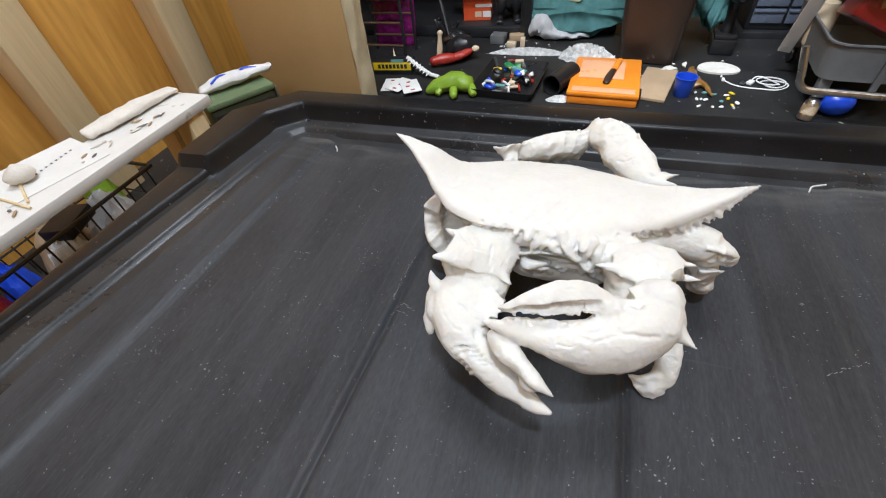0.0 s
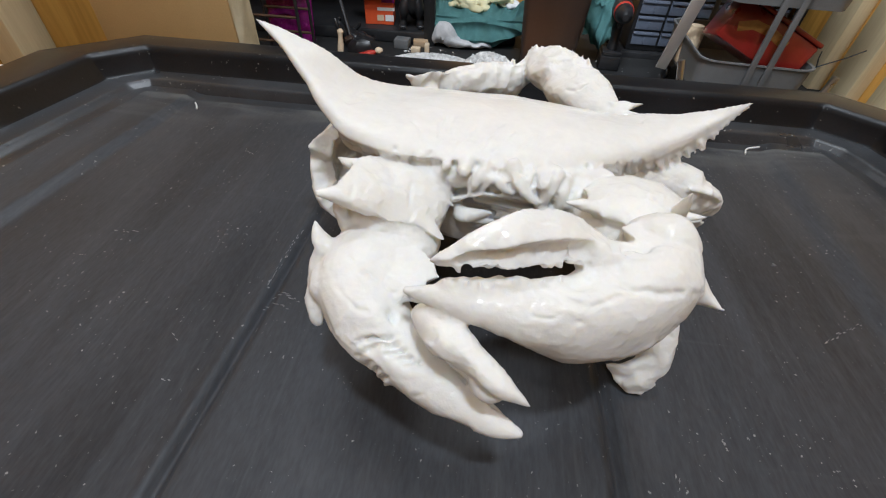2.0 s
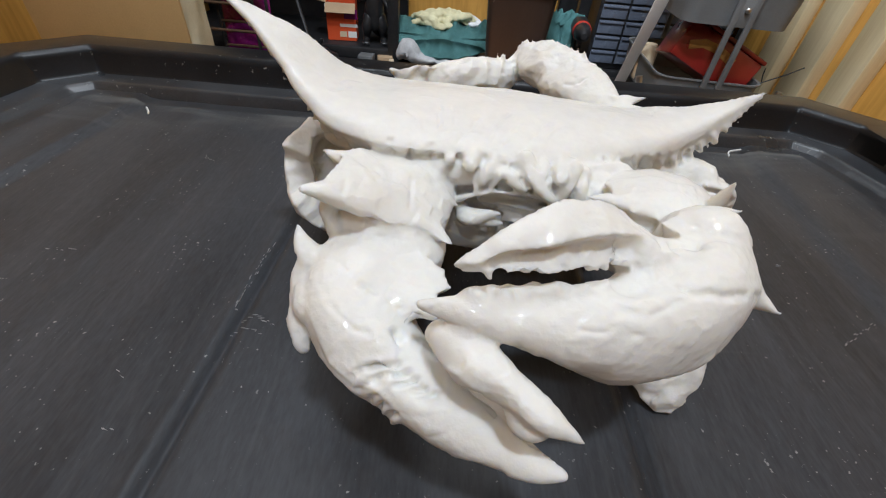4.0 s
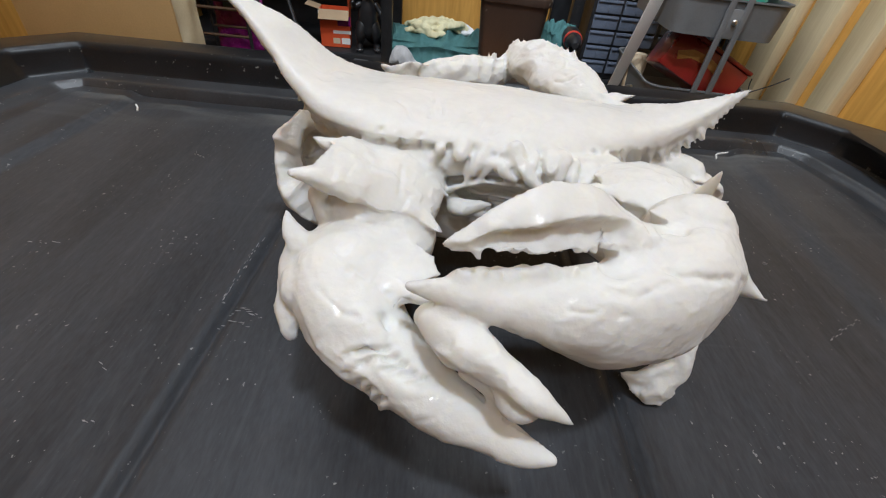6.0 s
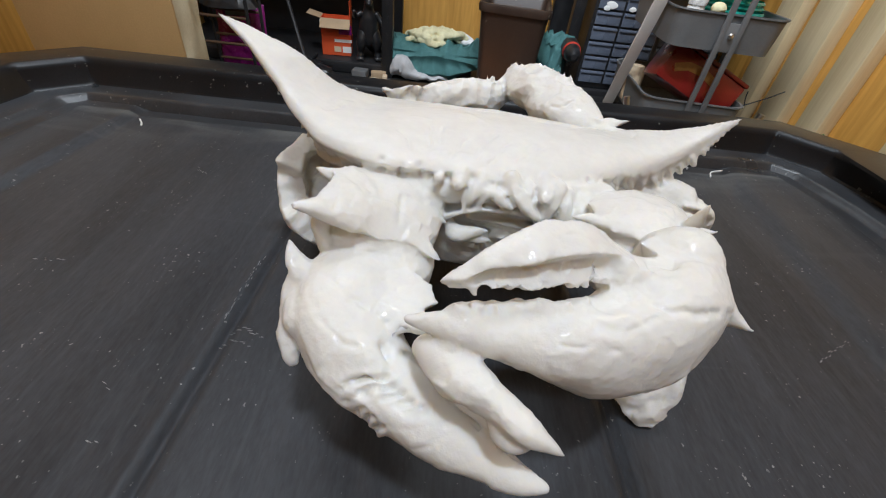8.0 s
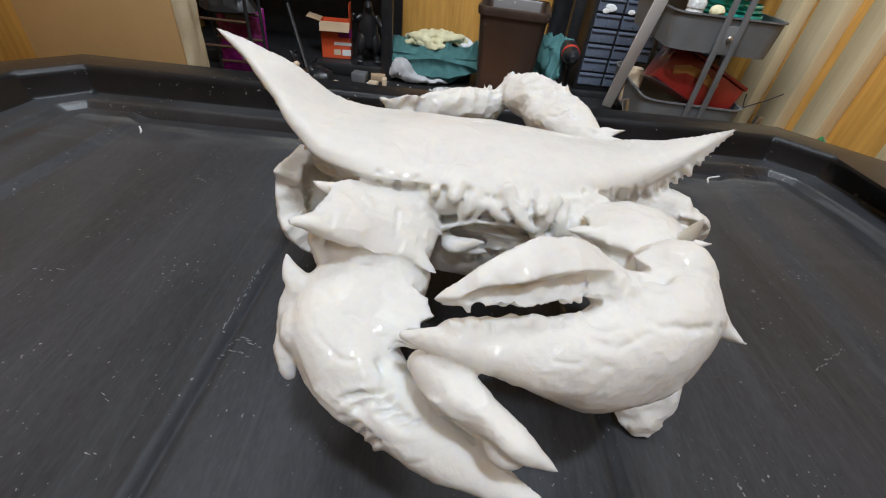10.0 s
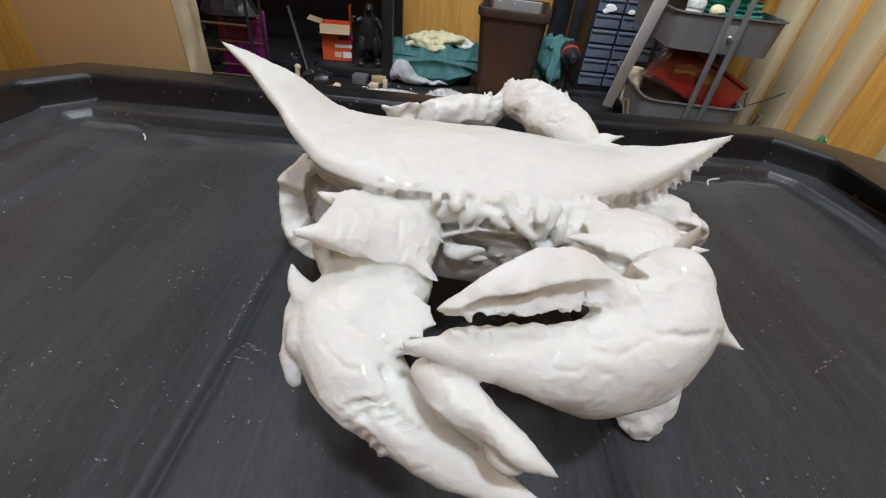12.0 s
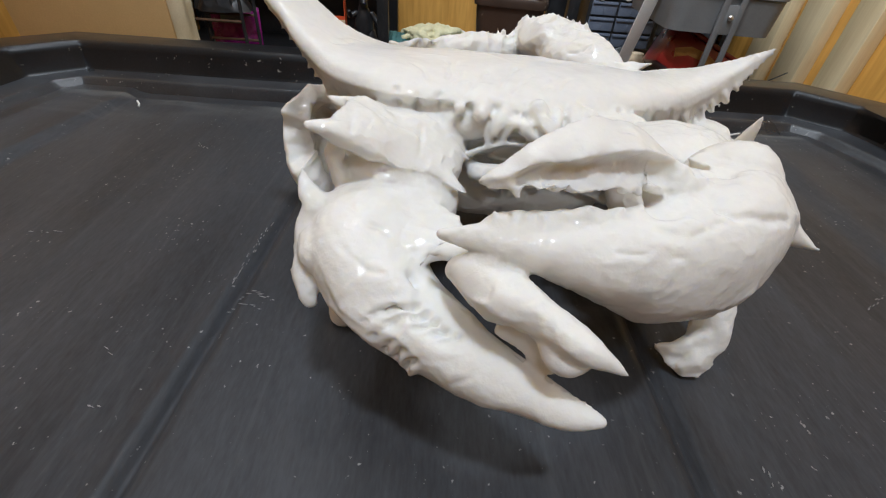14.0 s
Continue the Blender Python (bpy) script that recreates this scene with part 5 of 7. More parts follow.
def drawer_cabinet():
    root = thing("drawer_cabinet", pose(0.725, 1.68, 0.024), "black parts cabinet with small smoky clear drawers on the shelf", "drawer cabinet")
    cols, rows, pw, ph = 5, 6, 0.0930, 0.0475
    wide, tall = cols * pw + 0.012, 0.46
    part("body", box(0, 0.10, tall / 2, wide, 0.19, tall, 0.003), M_BLACK, root)
    front, pull = bmesh.new(), None

    def face(w, h):
        bm = bmesh.new()
        put_box(bm, 0, 0, 0, w, 0.008, h, 0.0015)
        put_box(bm, 0, -0.006, h * 0.36, w * 0.98, 0.006, h * 0.14, 0.001)
        put_box(bm, 0, -0.005, -h * 0.16, 0.003, 0.004, h * 0.5, 0.0005)
        return mesh_of("drawer", bm, M_DRAWER)

    front.free()
    big, small = face(pw - 0.008, ph - 0.007), face(pw / 2 - 0.006, ph - 0.007)
    for r in range(9):
        narrow = r >= 6
        for c in range(cols * (2 if narrow else 1)):
            step = pw / 2 if narrow else pw
            ob = new("drawer", small if narrow else big)
            ob.parent = root
            ob.location = (-cols * pw / 2 + step * (c + 0.5), 0.001, 0.016 + ph * (r + 0.5) + (0.012 if narrow else 0))
    return root


cabinet = drawer_cabinet()
# pale fittings inside the upper drawers, added as small white heaps on the drawer fronts
for k, (x, z) in enumerate(((0.537, 0.291), (0.63, 0.288), (0.72, 0.235))):
    bm = bmesh.new()
    for i in range(6):
        put_ball(bm, (rnd(-0.024, 0.024), 0, rnd(-0.004, 0.010) + 0.009), (0.012, 0.0012, 0.008), seg=8)
    part("drawer_card", bm, M_PAPER, cabinet, "white drawer contents, added as flat heaps on the outside of the front").location = (x - 0.725, 1.6735 - 1.68, z - 0.036)


# ---- toys and box on the low shelf ----
def toy_figure(m, h, label):
    bm = bmesh.new()
    s = h / 0.21
    L = lambda st, **k: put_loft(bm, rounded([tuple(a * s for a in q) for q in st]), 14, **k)
    L([(0, 0.01, 0.07, 0.034, 0.030), (0, 0.006, 0.10, 0.034, 0.028), (0, 0.002, 0.135, 0.030, 0.024), (0, -0.002, 0.165, 0.017, 0.016), (0, -0.008, 0.185, 0.014, 0.014)], up=(0, 1, 0), rough=0.002, freq=90)
    L([(0, 0.0, 0.186, 0.013, 0.012), (0, -0.014, 0.190, 0.013, 0.012), (0, -0.028, 0.184, 0.009, 0.007)], rough=0.001, freq=120)
    for q in (-1, 1):
        L([(q * 0.020, 0.004, 0.085, 0.020, 0.022), (q * 0.027, -0.004, 0.055, 0.019, 0.019), (q * 0.029, 0.004, 0.028, 0.012, 0.013), (q * 0.031, 0.0, 0.010, 0.013, 0.012)], up=(0, 1, 0), rough=0.0015, freq=90)
        L([(q * 0.031, 0.008, 0.006, 0.014, 0.006), (q * 0.033, -0.020, 0.006, 0.015, 0.006)])
        L([(q * 0.027, 0.0, 0.148, 0.010, 0.011), (q * 0.044, -0.008, 0.136 + (0.006 if q < 0 else -0.010), 0.009, 0.009), (q * 0.050, -0.026, 0.150 if q < 0 else 0.112, 0.007, 0.007), (q * 0.050, -0.036, 0.160 if q < 0 else 0.112, 0.007, 0.006)], rough=0.001, freq=90)
        for k in range(4):
            put_spike(bm, [a * s for a in (q * 0.033 + (k - 1.5) * 0.007, -0.031, 0.006)], [a * s for a in (q * 0.033 + (k - 1.5) * 0.008, -0.042, 0.003)], 0.003 * s, 6)
    L([(0, 0.03, 0.06, 0.02, 0.02), (0.01, 0.055, 0.03, 0.014, 0.014), (0.03, 0.08, 0.012, 0.010, 0.010), (0.06, 0.10, 0.006, 0.004, 0.004)])
    for k in range(9):
        z = 0.06 + 0.013 * k
        put_spike(bm, [a * s for a in (0, 0.030 - 0.003 * k, z)], [a * s for a in (0, 0.046 - 0.004 * k, z + 0.012)], 0.006 * s, 6)
    return solo("toy_figure", bm, M_BLACK, m, label, "toy figure")


toy_figure(pose(-0.268, 1.675, 0.041, 0, 0, 12), 0.205, "dark rubber lizard toy standing upright on the shelf")
toy_figure(pose(-0.385, 1.50, 0.030, -78, 10, 60), 0.16, "black rubber toy lying on its back on the floor")


def carton():
    root = thing("toy_carton", pose(-0.388, 1.715, 0.041, 0, 0, 6), "orange-red printed cardboard carton with its flaps standing open", "carton")
    w, d, h = 0.050, 0.035, 0.118
    bm = bmesh.new()
    put_box(bm, -w + 0.001, 0, h / 2, 0.002, 2 * d, h)
    put_box(bm, w - 0.001, 0, h / 2, 0.002, 2 * d, h)
    put_box(bm, 0, -d + 0.001, h / 2, 2 * w, 0.002, h)
    put_box(bm, 0, d - 0.001, h / 2, 2 * w, 0.002, h)
    put_box(bm, 0, 0, 0.001, 2 * w, 2 * d, 0.002)
    part("body", bm, M_REDORANGE, root)
    part("flap", box(0, -0.020, 0, 2 * w, 0.040, 0.002, 0, Matrix.Translation((0, -d, h)) @ Matrix.Rotation(radians(38), 4, "X")), M_CARD, root, "plain brown card flap")
    part("flap", box(-0.023, 0, 0, 0.046, 2 * d, 0.002, 0, Matrix.Translation((-w, 0, h)) @ Matrix.Rotation(radians(14), 4, 'Y')), M_CARD, root, "plain brown card flap")
    part("flap", box(w - 0.001, 0, h + 0.028, 0.002, 2 * d, 0.056), M_REDORANGE, root)
    y = -d - 0.0008
    part("print_panel", box(0.032, y, h * 0.72, 0.044, 0.001, 0.030), M_PINK, root, "magenta printed panel")
    part("print_panel", box(-0.018, y, h * 0.88, 0.070, 0.001, 0.020), M_PAPER, root, "pale printed panel")
    part("text_bar", box(0.024, y, h * 0.42, 0.060, 0.001, 0.010), M_PAPER, root, "white bar of small print")
    part("text_bar", box(0.004, y, h * 0.18, 0.024, 0.001, 0.018), M_SKIN, root, "pale block of small print")
    part("text_bar", box(0.036, y, h * 0.18, 0.030, 0.001, 0.020), M_PAPER, root, "white block of fine bars")
    return root


carton()


# ---- brown bin ----
def bin_loop(w, d, r, z, n=5):
    pts = []
    for sx, sy, a0 in ((1, 1, 0), (-1, 1, 90), (-1, -1, 180), (1, -1, 270)):
        for k in range(n + 1):
            a = radians(a0 + 90 * k / n)
            pts.append((sx * (w - r) + r * math.cos(a), sy * (d - r) + r * math.sin(a), z))
    return pts


def waste_bin():
    root = thing("waste_bin", pose(0.205, 1.535, 0.0, 0, 0, -9), "dark brown plastic waste bin with pale scuffs on the floor", "waste bin")
    bm = bmesh.new()
    rows = [(0.074, 0.092, 0.016, 0.0), (0.078, 0.096, 0.018, 0.004), (0.098, 0.126, 0.022, 0.285), (0.099, 0.127, 0.022, 0.291), (0.097, 0.125, 0.022, 0.292), (0.094, 0.122, 0.02, 0.288), (0.074, 0.092, 0.016, 0.008)]
    loops = [[bm.verts.new(p) for p in bin_loop(*r)] for r in rows]
    n = len(loops[0])
    for a, b in zip(loops, loops[1:]):
        for k in range(n):
            bm.faces.new((a[k], a[(k + 1) % n], b[(k + 1) % n], b[k]))
    bm.faces.new(list(reversed(loops[0])))
    bm.faces.new(loops[-1])
    part("body", bm, M_BROWN, root)
    bm = bmesh.new()
    rows = [(0.0975, 0.1255, 0.022, 0.272), (0.103, 0.131, 0.025, 0.273), (0.105, 0.133, 0.026, 0.288), (0.103, 0.131, 0.025, 0.295), (0.0985, 0.1265, 0.022, 0.2955), (0.0975, 0.1255, 0.022, 0.292)]
    loops = [[bm.verts.new(p) for p in bin_loop(*r)] for r in rows]
    for a, b in zip(loops, loops[1:] + loops[:1]):
        for k in range(n):
            bm.faces.new((a[k], a[(k + 1) % n], b[(k + 1) % n], b[k]))
    part("rim", bm, M_BROWN, root, "rolled brown rim")
    return root


waste_bin()


# ---- cloth heap between the shelving units ----
def heap(name, m, sx, sy, h, mat_, label, seed, folds=5.0, category="cloth", n=36):
    bm = bmesh.new()

    def place(u, v):
        x, y = (u - 0.5) * 2, (v - 0.5) * 2
        r = min(1.0, math.hypot(x, y) if abs(x) + abs(y) > 0 else 0)
        ed = max(0.0, 1 - r ** 2.6)
        f = noise.noise((x * folds + seed, y * folds * 0.6, seed)) + 0.6 * abs(noise.noise((x * folds * 2.2, y * folds * 1.4 + seed, 2.0)))
        jig = 0.10 * noise.noise((x * 3, y * 3, seed + 5))
        return Vector((x * sx * (1 + jig), y * sy * (1 - jig), max(0.002, h * ed ** 0.6 * (0.72 + 0.40 * f))))

    put_sheet(bm, n, n, place, 0.0)
    return solo(name, bm, mat_, m, label, category)


def low_case():
    root = thing("equipment_case", pose(-0.03, 1.80, 0), "low black case under the cloths", "case")
    part("body", box(0, 0, 0.028, 0.27, 0.22, 0.056, 0.008), M_BLACK, root)
    part("lid", box(0, 0, 0.0655, 0.276, 0.226, 0.018, 0.006), M_BLACK, root)
    part("latch", box(0, -0.1145, 0.055, 0.03, 0.004, 0.02, 0.001), M_BLACKMETAL, root)
    return root


low_case()


def draped_cloth(name, m, w, d, drop, mat_, label, seed):
    """A cloth laid over something, its front hanging in deep swags."""
    bm = bmesh.new()

    def place(u, v):
        x = (u - 0.5) * w
        fold = 0.012 * math.sin(u * 9 + seed) + 0.010 * noise.noise((u * 7, v * 2, seed))
        if v < 0.45:
            t = v / 0.45
            sag = drop * (0.55 + 0.45 * math.sin(math.pi * (0.12 + 0.8 * u)) + 0.2 * noise.noise((u * 4, 0, seed)))
            z = -sag * (1 - t)
            y = -d * 0.5 - 0.016 * math.sin(math.pi * t) + fold * (1 - 0.4 * t) + 0.02 * math.sin(6 * t + 5 * u) * (1 - t)
        else:
            t = (v - 0.45) / 0.55
            y = -d * 0.5 + d * t
            z = 0.03 * abs(noise.noise((u * 5, t * 4, seed + 1))) + 0.025 * math.sin(math.pi * t)
        return Vector((x + 0.01 * noise.noise((u * 5, v * 5, seed + 3)), y, z + 0.012 * abs(noise.noise((u * 9, v * 9, seed + 9)))))

    put_sheet(bm, 60, 40, place, 0.003)
    return solo(name, bm, mat_, m, label, "cloth")


def swag_cloth():
    """Cloth thrown over the case: flat on top, its front hanging in one deep curved swag with creased folds."""
    bm = bmesh.new()

    def place(u, v):
        x = (u - 0.5) * 0.33
        low = 0.028 + 0.062 * math.sin(math.pi * min(1, 0.10 + 0.85 * u)) ** 1.5
        spread = (u - 0.42) * (1.0 + 0.9 * (v if v < 0.5 else 1 - v))
        ray = 1.2 - abs(math.sin(9.0 * spread + 0.6)) * 1.6 + 0.5 * (1 - 2 * abs(math.sin(17 * spread + 2.0)))
        if v < 0.5:
            t = 1 - v / 0.5
            arc = math.sin(math.pi * min(1, 0.08 + 0.84 * u))
            sag = 0.010 * (1 - 2 * abs(math.sin(5.2 * t + 3.0 * arc))) * arc
            return Vector((x, -0.120 - 0.022 * math.sin(math.pi * t * 0.8) - 0.011 * ray * (0.3 + 0.7 * t) - sag, 0.004 - low * t + 0.004 * math.sin(9 * u) * t))
        t = (v - 0.5) / 0.5
        return Vector((x, -0.120 + 0.236 * t - 0.011 * ray * 0.3 * (1 - t), 0.005 + (0.022 + 0.012 * ray) * math.sin(math.pi * min(1, t + 0.05)) + 0.008 * abs(noise.noise((u * 6, t * 5, 2.0)))))

    put_sheet(bm, 120, 70, place, 0.002)
    return solo("teal_cloth", bm, M_TEAL, pose(-0.03, 1.775, 0.082), "crumpled teal cotton cloth draped over a black case", "cloth")


def bundle(name, m, sx, sy, h, count, mat_, label, seed):
    """A bunched cloth: overlapping flattened folds that wander over one another."""
    pick = random.Random(seed)
    bm = bmesh.new()
    for k in range(count):
        f = k / max(1, count - 1)
        y0, lift = (pick.uniform(-0.7, 0.7)) * sy, h * (0.25 + 0.55 * pick.random() * (1 - abs(2 * f - 1) * 0.3))
        a0, ln = pick.uniform(-0.5, 0.5), sx * pick.uniform(0.35, 0.75)
        cx = pick.uniform(-1, 1) * (sx - ln)
        st = []
        for i in range(7):
            t = i / 6 * 2 - 1
            w = (1 - 0.55 * t * t) * pick.uniform(0.75, 1.2)
            st.append((cx + ln * t, y0 + a0 * ln * t + 0.25 * sy * pick.uniform(-1, 1), max(0.006, lift * (1 - 0.5 * t * t) + 0.12 * h * pick.uniform(-1, 1)), 0.30 * sy * w, max(0.005, 0.24 * h * w)))
        put_loft(bm, rounded(st), 16, rough=0.006, freq=55, seed=k * 3.1)
    for v in bm.verts:
        v.co.z = max(0.0008, v.co.z)
    ob = solo(name, bm, mat_, m, label, "cloth")
    fuse(ob, 0.0022, 1)
    return ob


def crumpled(name, m, sx, sy, h, mat_, label, seed, folds=6.0, category="cloth", n=46):
    """A bunched cloth or film: sharp ridges and pinched valleys under an uneven outline."""
    bm = bmesh.new()

    def place(u, v):
        a, r = 2 * math.pi * u, v
        edge = 1 + 0.22 * noise.noise((math.cos(a) * 1.6, math.sin(a) * 1.6, seed)) + 0.10 * noise.noise((math.cos(a) * 4, math.sin(a) * 4, seed))
        x, y = math.cos(a) * r * edge, math.sin(a) * r * edge
        ridge = 1 - abs(noise.noise((x * folds * 0.5 + seed, y * folds * 0.4, seed))) * 1.9
        fine = 1 - abs(noise.noise((x * folds * 1.3, y * folds * 1.1 + seed, 4.0))) * 2.0
        z = h * max(0.0, 1 - r**2.4) * (0.58 + 0.34 * ridge + 0.10 * fine)
        jig = noise.noise_vector((x * folds * 0.7, y * folds * 0.7, seed + 3)) * 0.10
        return Vector((x * sx + jig.x * sx, y * sy + jig.y * sy, max(0.0012, z)))

    rings = [[bm.verts.new(place(i / n, (j + 1) / (n // 2))) for i in range(n)] for j in range(n // 2)]
    tip = bm.verts.new(place(0, 0))
    for i in range(n):
        bm.faces.new((tip, rings[0][i], rings[0][(i + 1) % n]))
    for a, b in zip(rings, rings[1:]):
        for i in range(n):
            bm.faces.new((a[i], b[i], b[(i + 1) % n], a[(i + 1) % n]))
    bm.faces.new([bm.verts.new((v.co.x * 0.98, v.co.y * 0.98, 0.0004)) for v in reversed(rings[-1])])
    return solo(name, bm, mat_, m, label, category)


swag_cloth()
draped_cloth("teal_cloth", pose(0.375, 1.63, 0.165, 0, 0, -20), 0.10, 0.06, 0.12, M_TEAL, "teal cloth hanging behind the waste bin", 11.0)
bundle("yellow_cloth", pose(-0.030, 1.765, 0.100, 0, 0, 4), 0.115, 0.062, 0.058, 16, M_YELLOWCLOTH, "bunched pale yellow cloth on the teal one", 7)
bundle("white_cloth", pose(0.085, 1.80, 0.100), 0.055, 0.045, 0.040, 6, M_WHITECLOTH, "small white cloth beside the yellow one", 9)
bm = bmesh.new()
put_loft(bm, rounded([(-0.052, 0.0, 0.030, 0.020, 0.026), (-0.036, 0.0, 0.040, 0.030, 0.038), (-0.014, -0.004, 0.030, 0.030, 0.028), (0.016, -0.010, 0.014, 0.028, 0.013), (0.070, -0.006, 0.011, 0.024, 0.010), (0.130, 0.004, 0.008, 0.014, 0.006)]), 30, rough=0.010, freq=34)
for v in bm.verts:
    v.co.z = max(0.0006, v.co.z + 0.006 * (1 - 2 * abs(noise.noise((v.co.x * 38, v.co.y * 60, 4.0)))))
solo("white_cloth", bm, M_GREYCLOTH, pose(-0.115, 1.632, 0.0, 0, 0, 4), "crumpled white cloth trailing along the floor by the case", "cloth")



# ---- cordless drill ----
def drill():
    root = thing("cordless_drill", pose(0.412, 1.575, 0.0, 0, 0, -96), "black and red cordless drill standing on its battery", "drill")
    battery = part("battery", box(0, 0, 0.022, 0.105, 0.066, 0.044, 0.006), M_BLACK, root)
    part("battery_label", box(-0.0535, 0, 0.022, 0.002, 0.050, 0.030, 0.0005), M_REDTOY, battery, "red battery label")
    for k in range(3):
        part("label_bar", box(-0.0552, 0.006 * (k - 1), 0.014 + 0.008 * k, 0.001, 0.030, 0.003), M_PAPER, battery, "white lettering bar")
    part("battery_base", box(0, 0, 0.050, 0.098, 0.060, 0.014, 0.004), M_BLACK, root)
    bm = bmesh.new()
    put_loft(bm, rounded([(0.008, 0, 0.055, 0.018, 0.024), (0.004, 0, 0.085, 0.015, 0.020), (-0.004, 0, 0.125, 0.016, 0.022), (-0.006, 0, 0.145, 0.018, 0.026)]), 14, up=(1, 0, 0))
    part("grip", bm, M_BLACK, root)
    bm = bmesh.new()
    put_loft(bm, rounded([(-0.055, 0, 0.168, 0.030, 0.030), (-0.02, 0, 0.168, 0.031, 0.031), (0.03, 0, 0.168, 0.028, 0.028)]), 18)
    part("motor_housing", bm, M_BLACK, root)
    bm = bmesh.new()
    put_lathe(bm, [(0.016, 0), (0.024, 0.0), (0.0265, 0.006), (0.0265, 0.016), (0.024, 0.020)], 24)
    for v in bm.verts:
        v.co = Vector((0.018 + v.co.z, v.co.x * 1.1, 0.168 + v.co.y * 1.1))
    part("rear_ring", bm, M_REDTOY, root, "red ring behind the chuck")
    bm = bmesh.new()
    put_loft(bm, [(0.035, 0, 0.168, 0.0245, 0.0245), (0.06, 0, 0.168, 0.0245, 0.0245), (0.085, 0, 0.168, 0.020, 0.020), (0.10, 0, 0.168, 0.009, 0.009)], 16)
    part("chuck", bm, M_BLACK, root)
    bm = bmesh.new()
    put_rod(bm, [(-0.090, 0, 0.168), (-0.078, 0, 0.168)], 0.017, 14)
    part("end_vent", bm, M_BLACK, root)
    part("trigger", box(0.022, 0, 0.135, 0.014, 0.012, 0.026, 0.004), M_BLACK, root)
    return root


drill()


# ---- white batten leaning on the trolley ----
def batten():
    a, b = Vector((0.522, 1.400, 0.064)), Vector((0.500, 1.180, 0.500))
    d = (b - a).normalized()
    x = Vector((0.93, -0.3, 0)).normalized()
    y = d.cross(x).normalized()
    x = y.cross(d)
    m = Matrix((x, y, d)).transposed().to_4x4()
    m.translation = a
    return solo("batten", box(0, 0, (b - a).length / 2, 0.030, 0.010, (b - a).length, 0.002), M_PAPER, m, "white painted batten leaning on the grey trolley", "batten")


batten()


# ---- grey trolley ----
def tray(root, w, d, h, z, label=""):
    bm = bmesh.new()
    rows = [(w - 0.012, d - 0.012, 0.035, z + 0.004), (w - 0.006, d - 0.006, 0.035, z), (w, d, 0.038, z + h), (w + 0.004, d + 0.004, 0.04, z + h + 0.002), (w + 0.004, d + 0.004, 0.04, z + h + 0.006), (w - 0.002, d - 0.002, 0.037, z + h + 0.005), (w - 0.008, d - 0.008, 0.035, z + 0.006)]
    loops = [[bm.verts.new(p) for p in bin_loop(*r)] for r in rows]
    n = len(loops[0])
    for a, b in zip(loops, loops[1:]):
        for k in range(n):
            bm.faces.new((a[k], a[(k + 1) % n], b[(k + 1) % n], b[k]))
    bm.faces.new(list(reversed(loops[0])))
    bm.faces.new(loops[-1])
    return part("tray", bm, M_GREYMETAL, root, label)


def trolley():
    root = thing("utility_trolley", pose(0.660, 1.330, 0.0, 0, 0, -5), "grey steel utility trolley with round-cornered trays", "trolley")
    w, d = 0.126, 0.185
    for z in (0.090, 0.288, 0.52):
        tray(root, w, d, 0.074, z)
    for y in (-d - 0.007, d + 0.007):
        for x in (-0.018, 0.018):
            part("post", box(x, y, 0.36, 0.013, 0.006, 0.60, 0.001), M_GREYMETAL, root)
        part("bracket_plate", box(0, y, 0.32, 0.05, 0.004, 0.06, 0.001), M_GREYMETAL, root)
        bm = bmesh.new()
        put_ball(bm, (0, y * 1.03, 0.325), (0.006, 0.004, 0.006), seg=10)
        part("bolt", bm, M_SILVER, root, "bright bolt head")
    bm = bmesh.new()
    pts = [Vector((-w - 0.05, -d - 0.01, 0.165))] + [Vector((-w - 0.035 + 0.03 * (1 - math.cos(a)) , -d - 0.02, 0.105 - 0.03 * math.sin(a))) for a in np.linspace(0, math.pi / 2, 6)] + [Vector((w - 0.02, -d - 0.02, 0.072)), Vector((w + 0.02, -d - 0.015, 0.09)), Vector((w + 0.035, -d - 0.01, 0.165))]
    put_rod(bm, pts, 0.008, 10)
    part("bumper_tube", bm, M_SILVER, root, "bent grey tube guard")
    for sx in (-1, 1):
        for sy in (-1, 1):
            bm = bmesh.new()
            put_lathe(bm, [(0.004, 0.0), (0.020, 0.002), (0.022, 0.008), (0.020, 0.014), (0.004, 0.016)], 18)
            for v in bm.verts:
                v.co = Vector((sx * (w - 0.03) + v.co.z - 0.008, sy * (d - 0.03) + v.co.x, 0.022 + v.co.y))
            castor = part("castor", bm, M_BLACK, root)
            part("fork", box(sx * (w - 0.03), sy * (d - 0.03), 0.066, 0.024, 0.024, 0.046, 0.003), M_GREYMETAL, castor)
    return root


trolley()


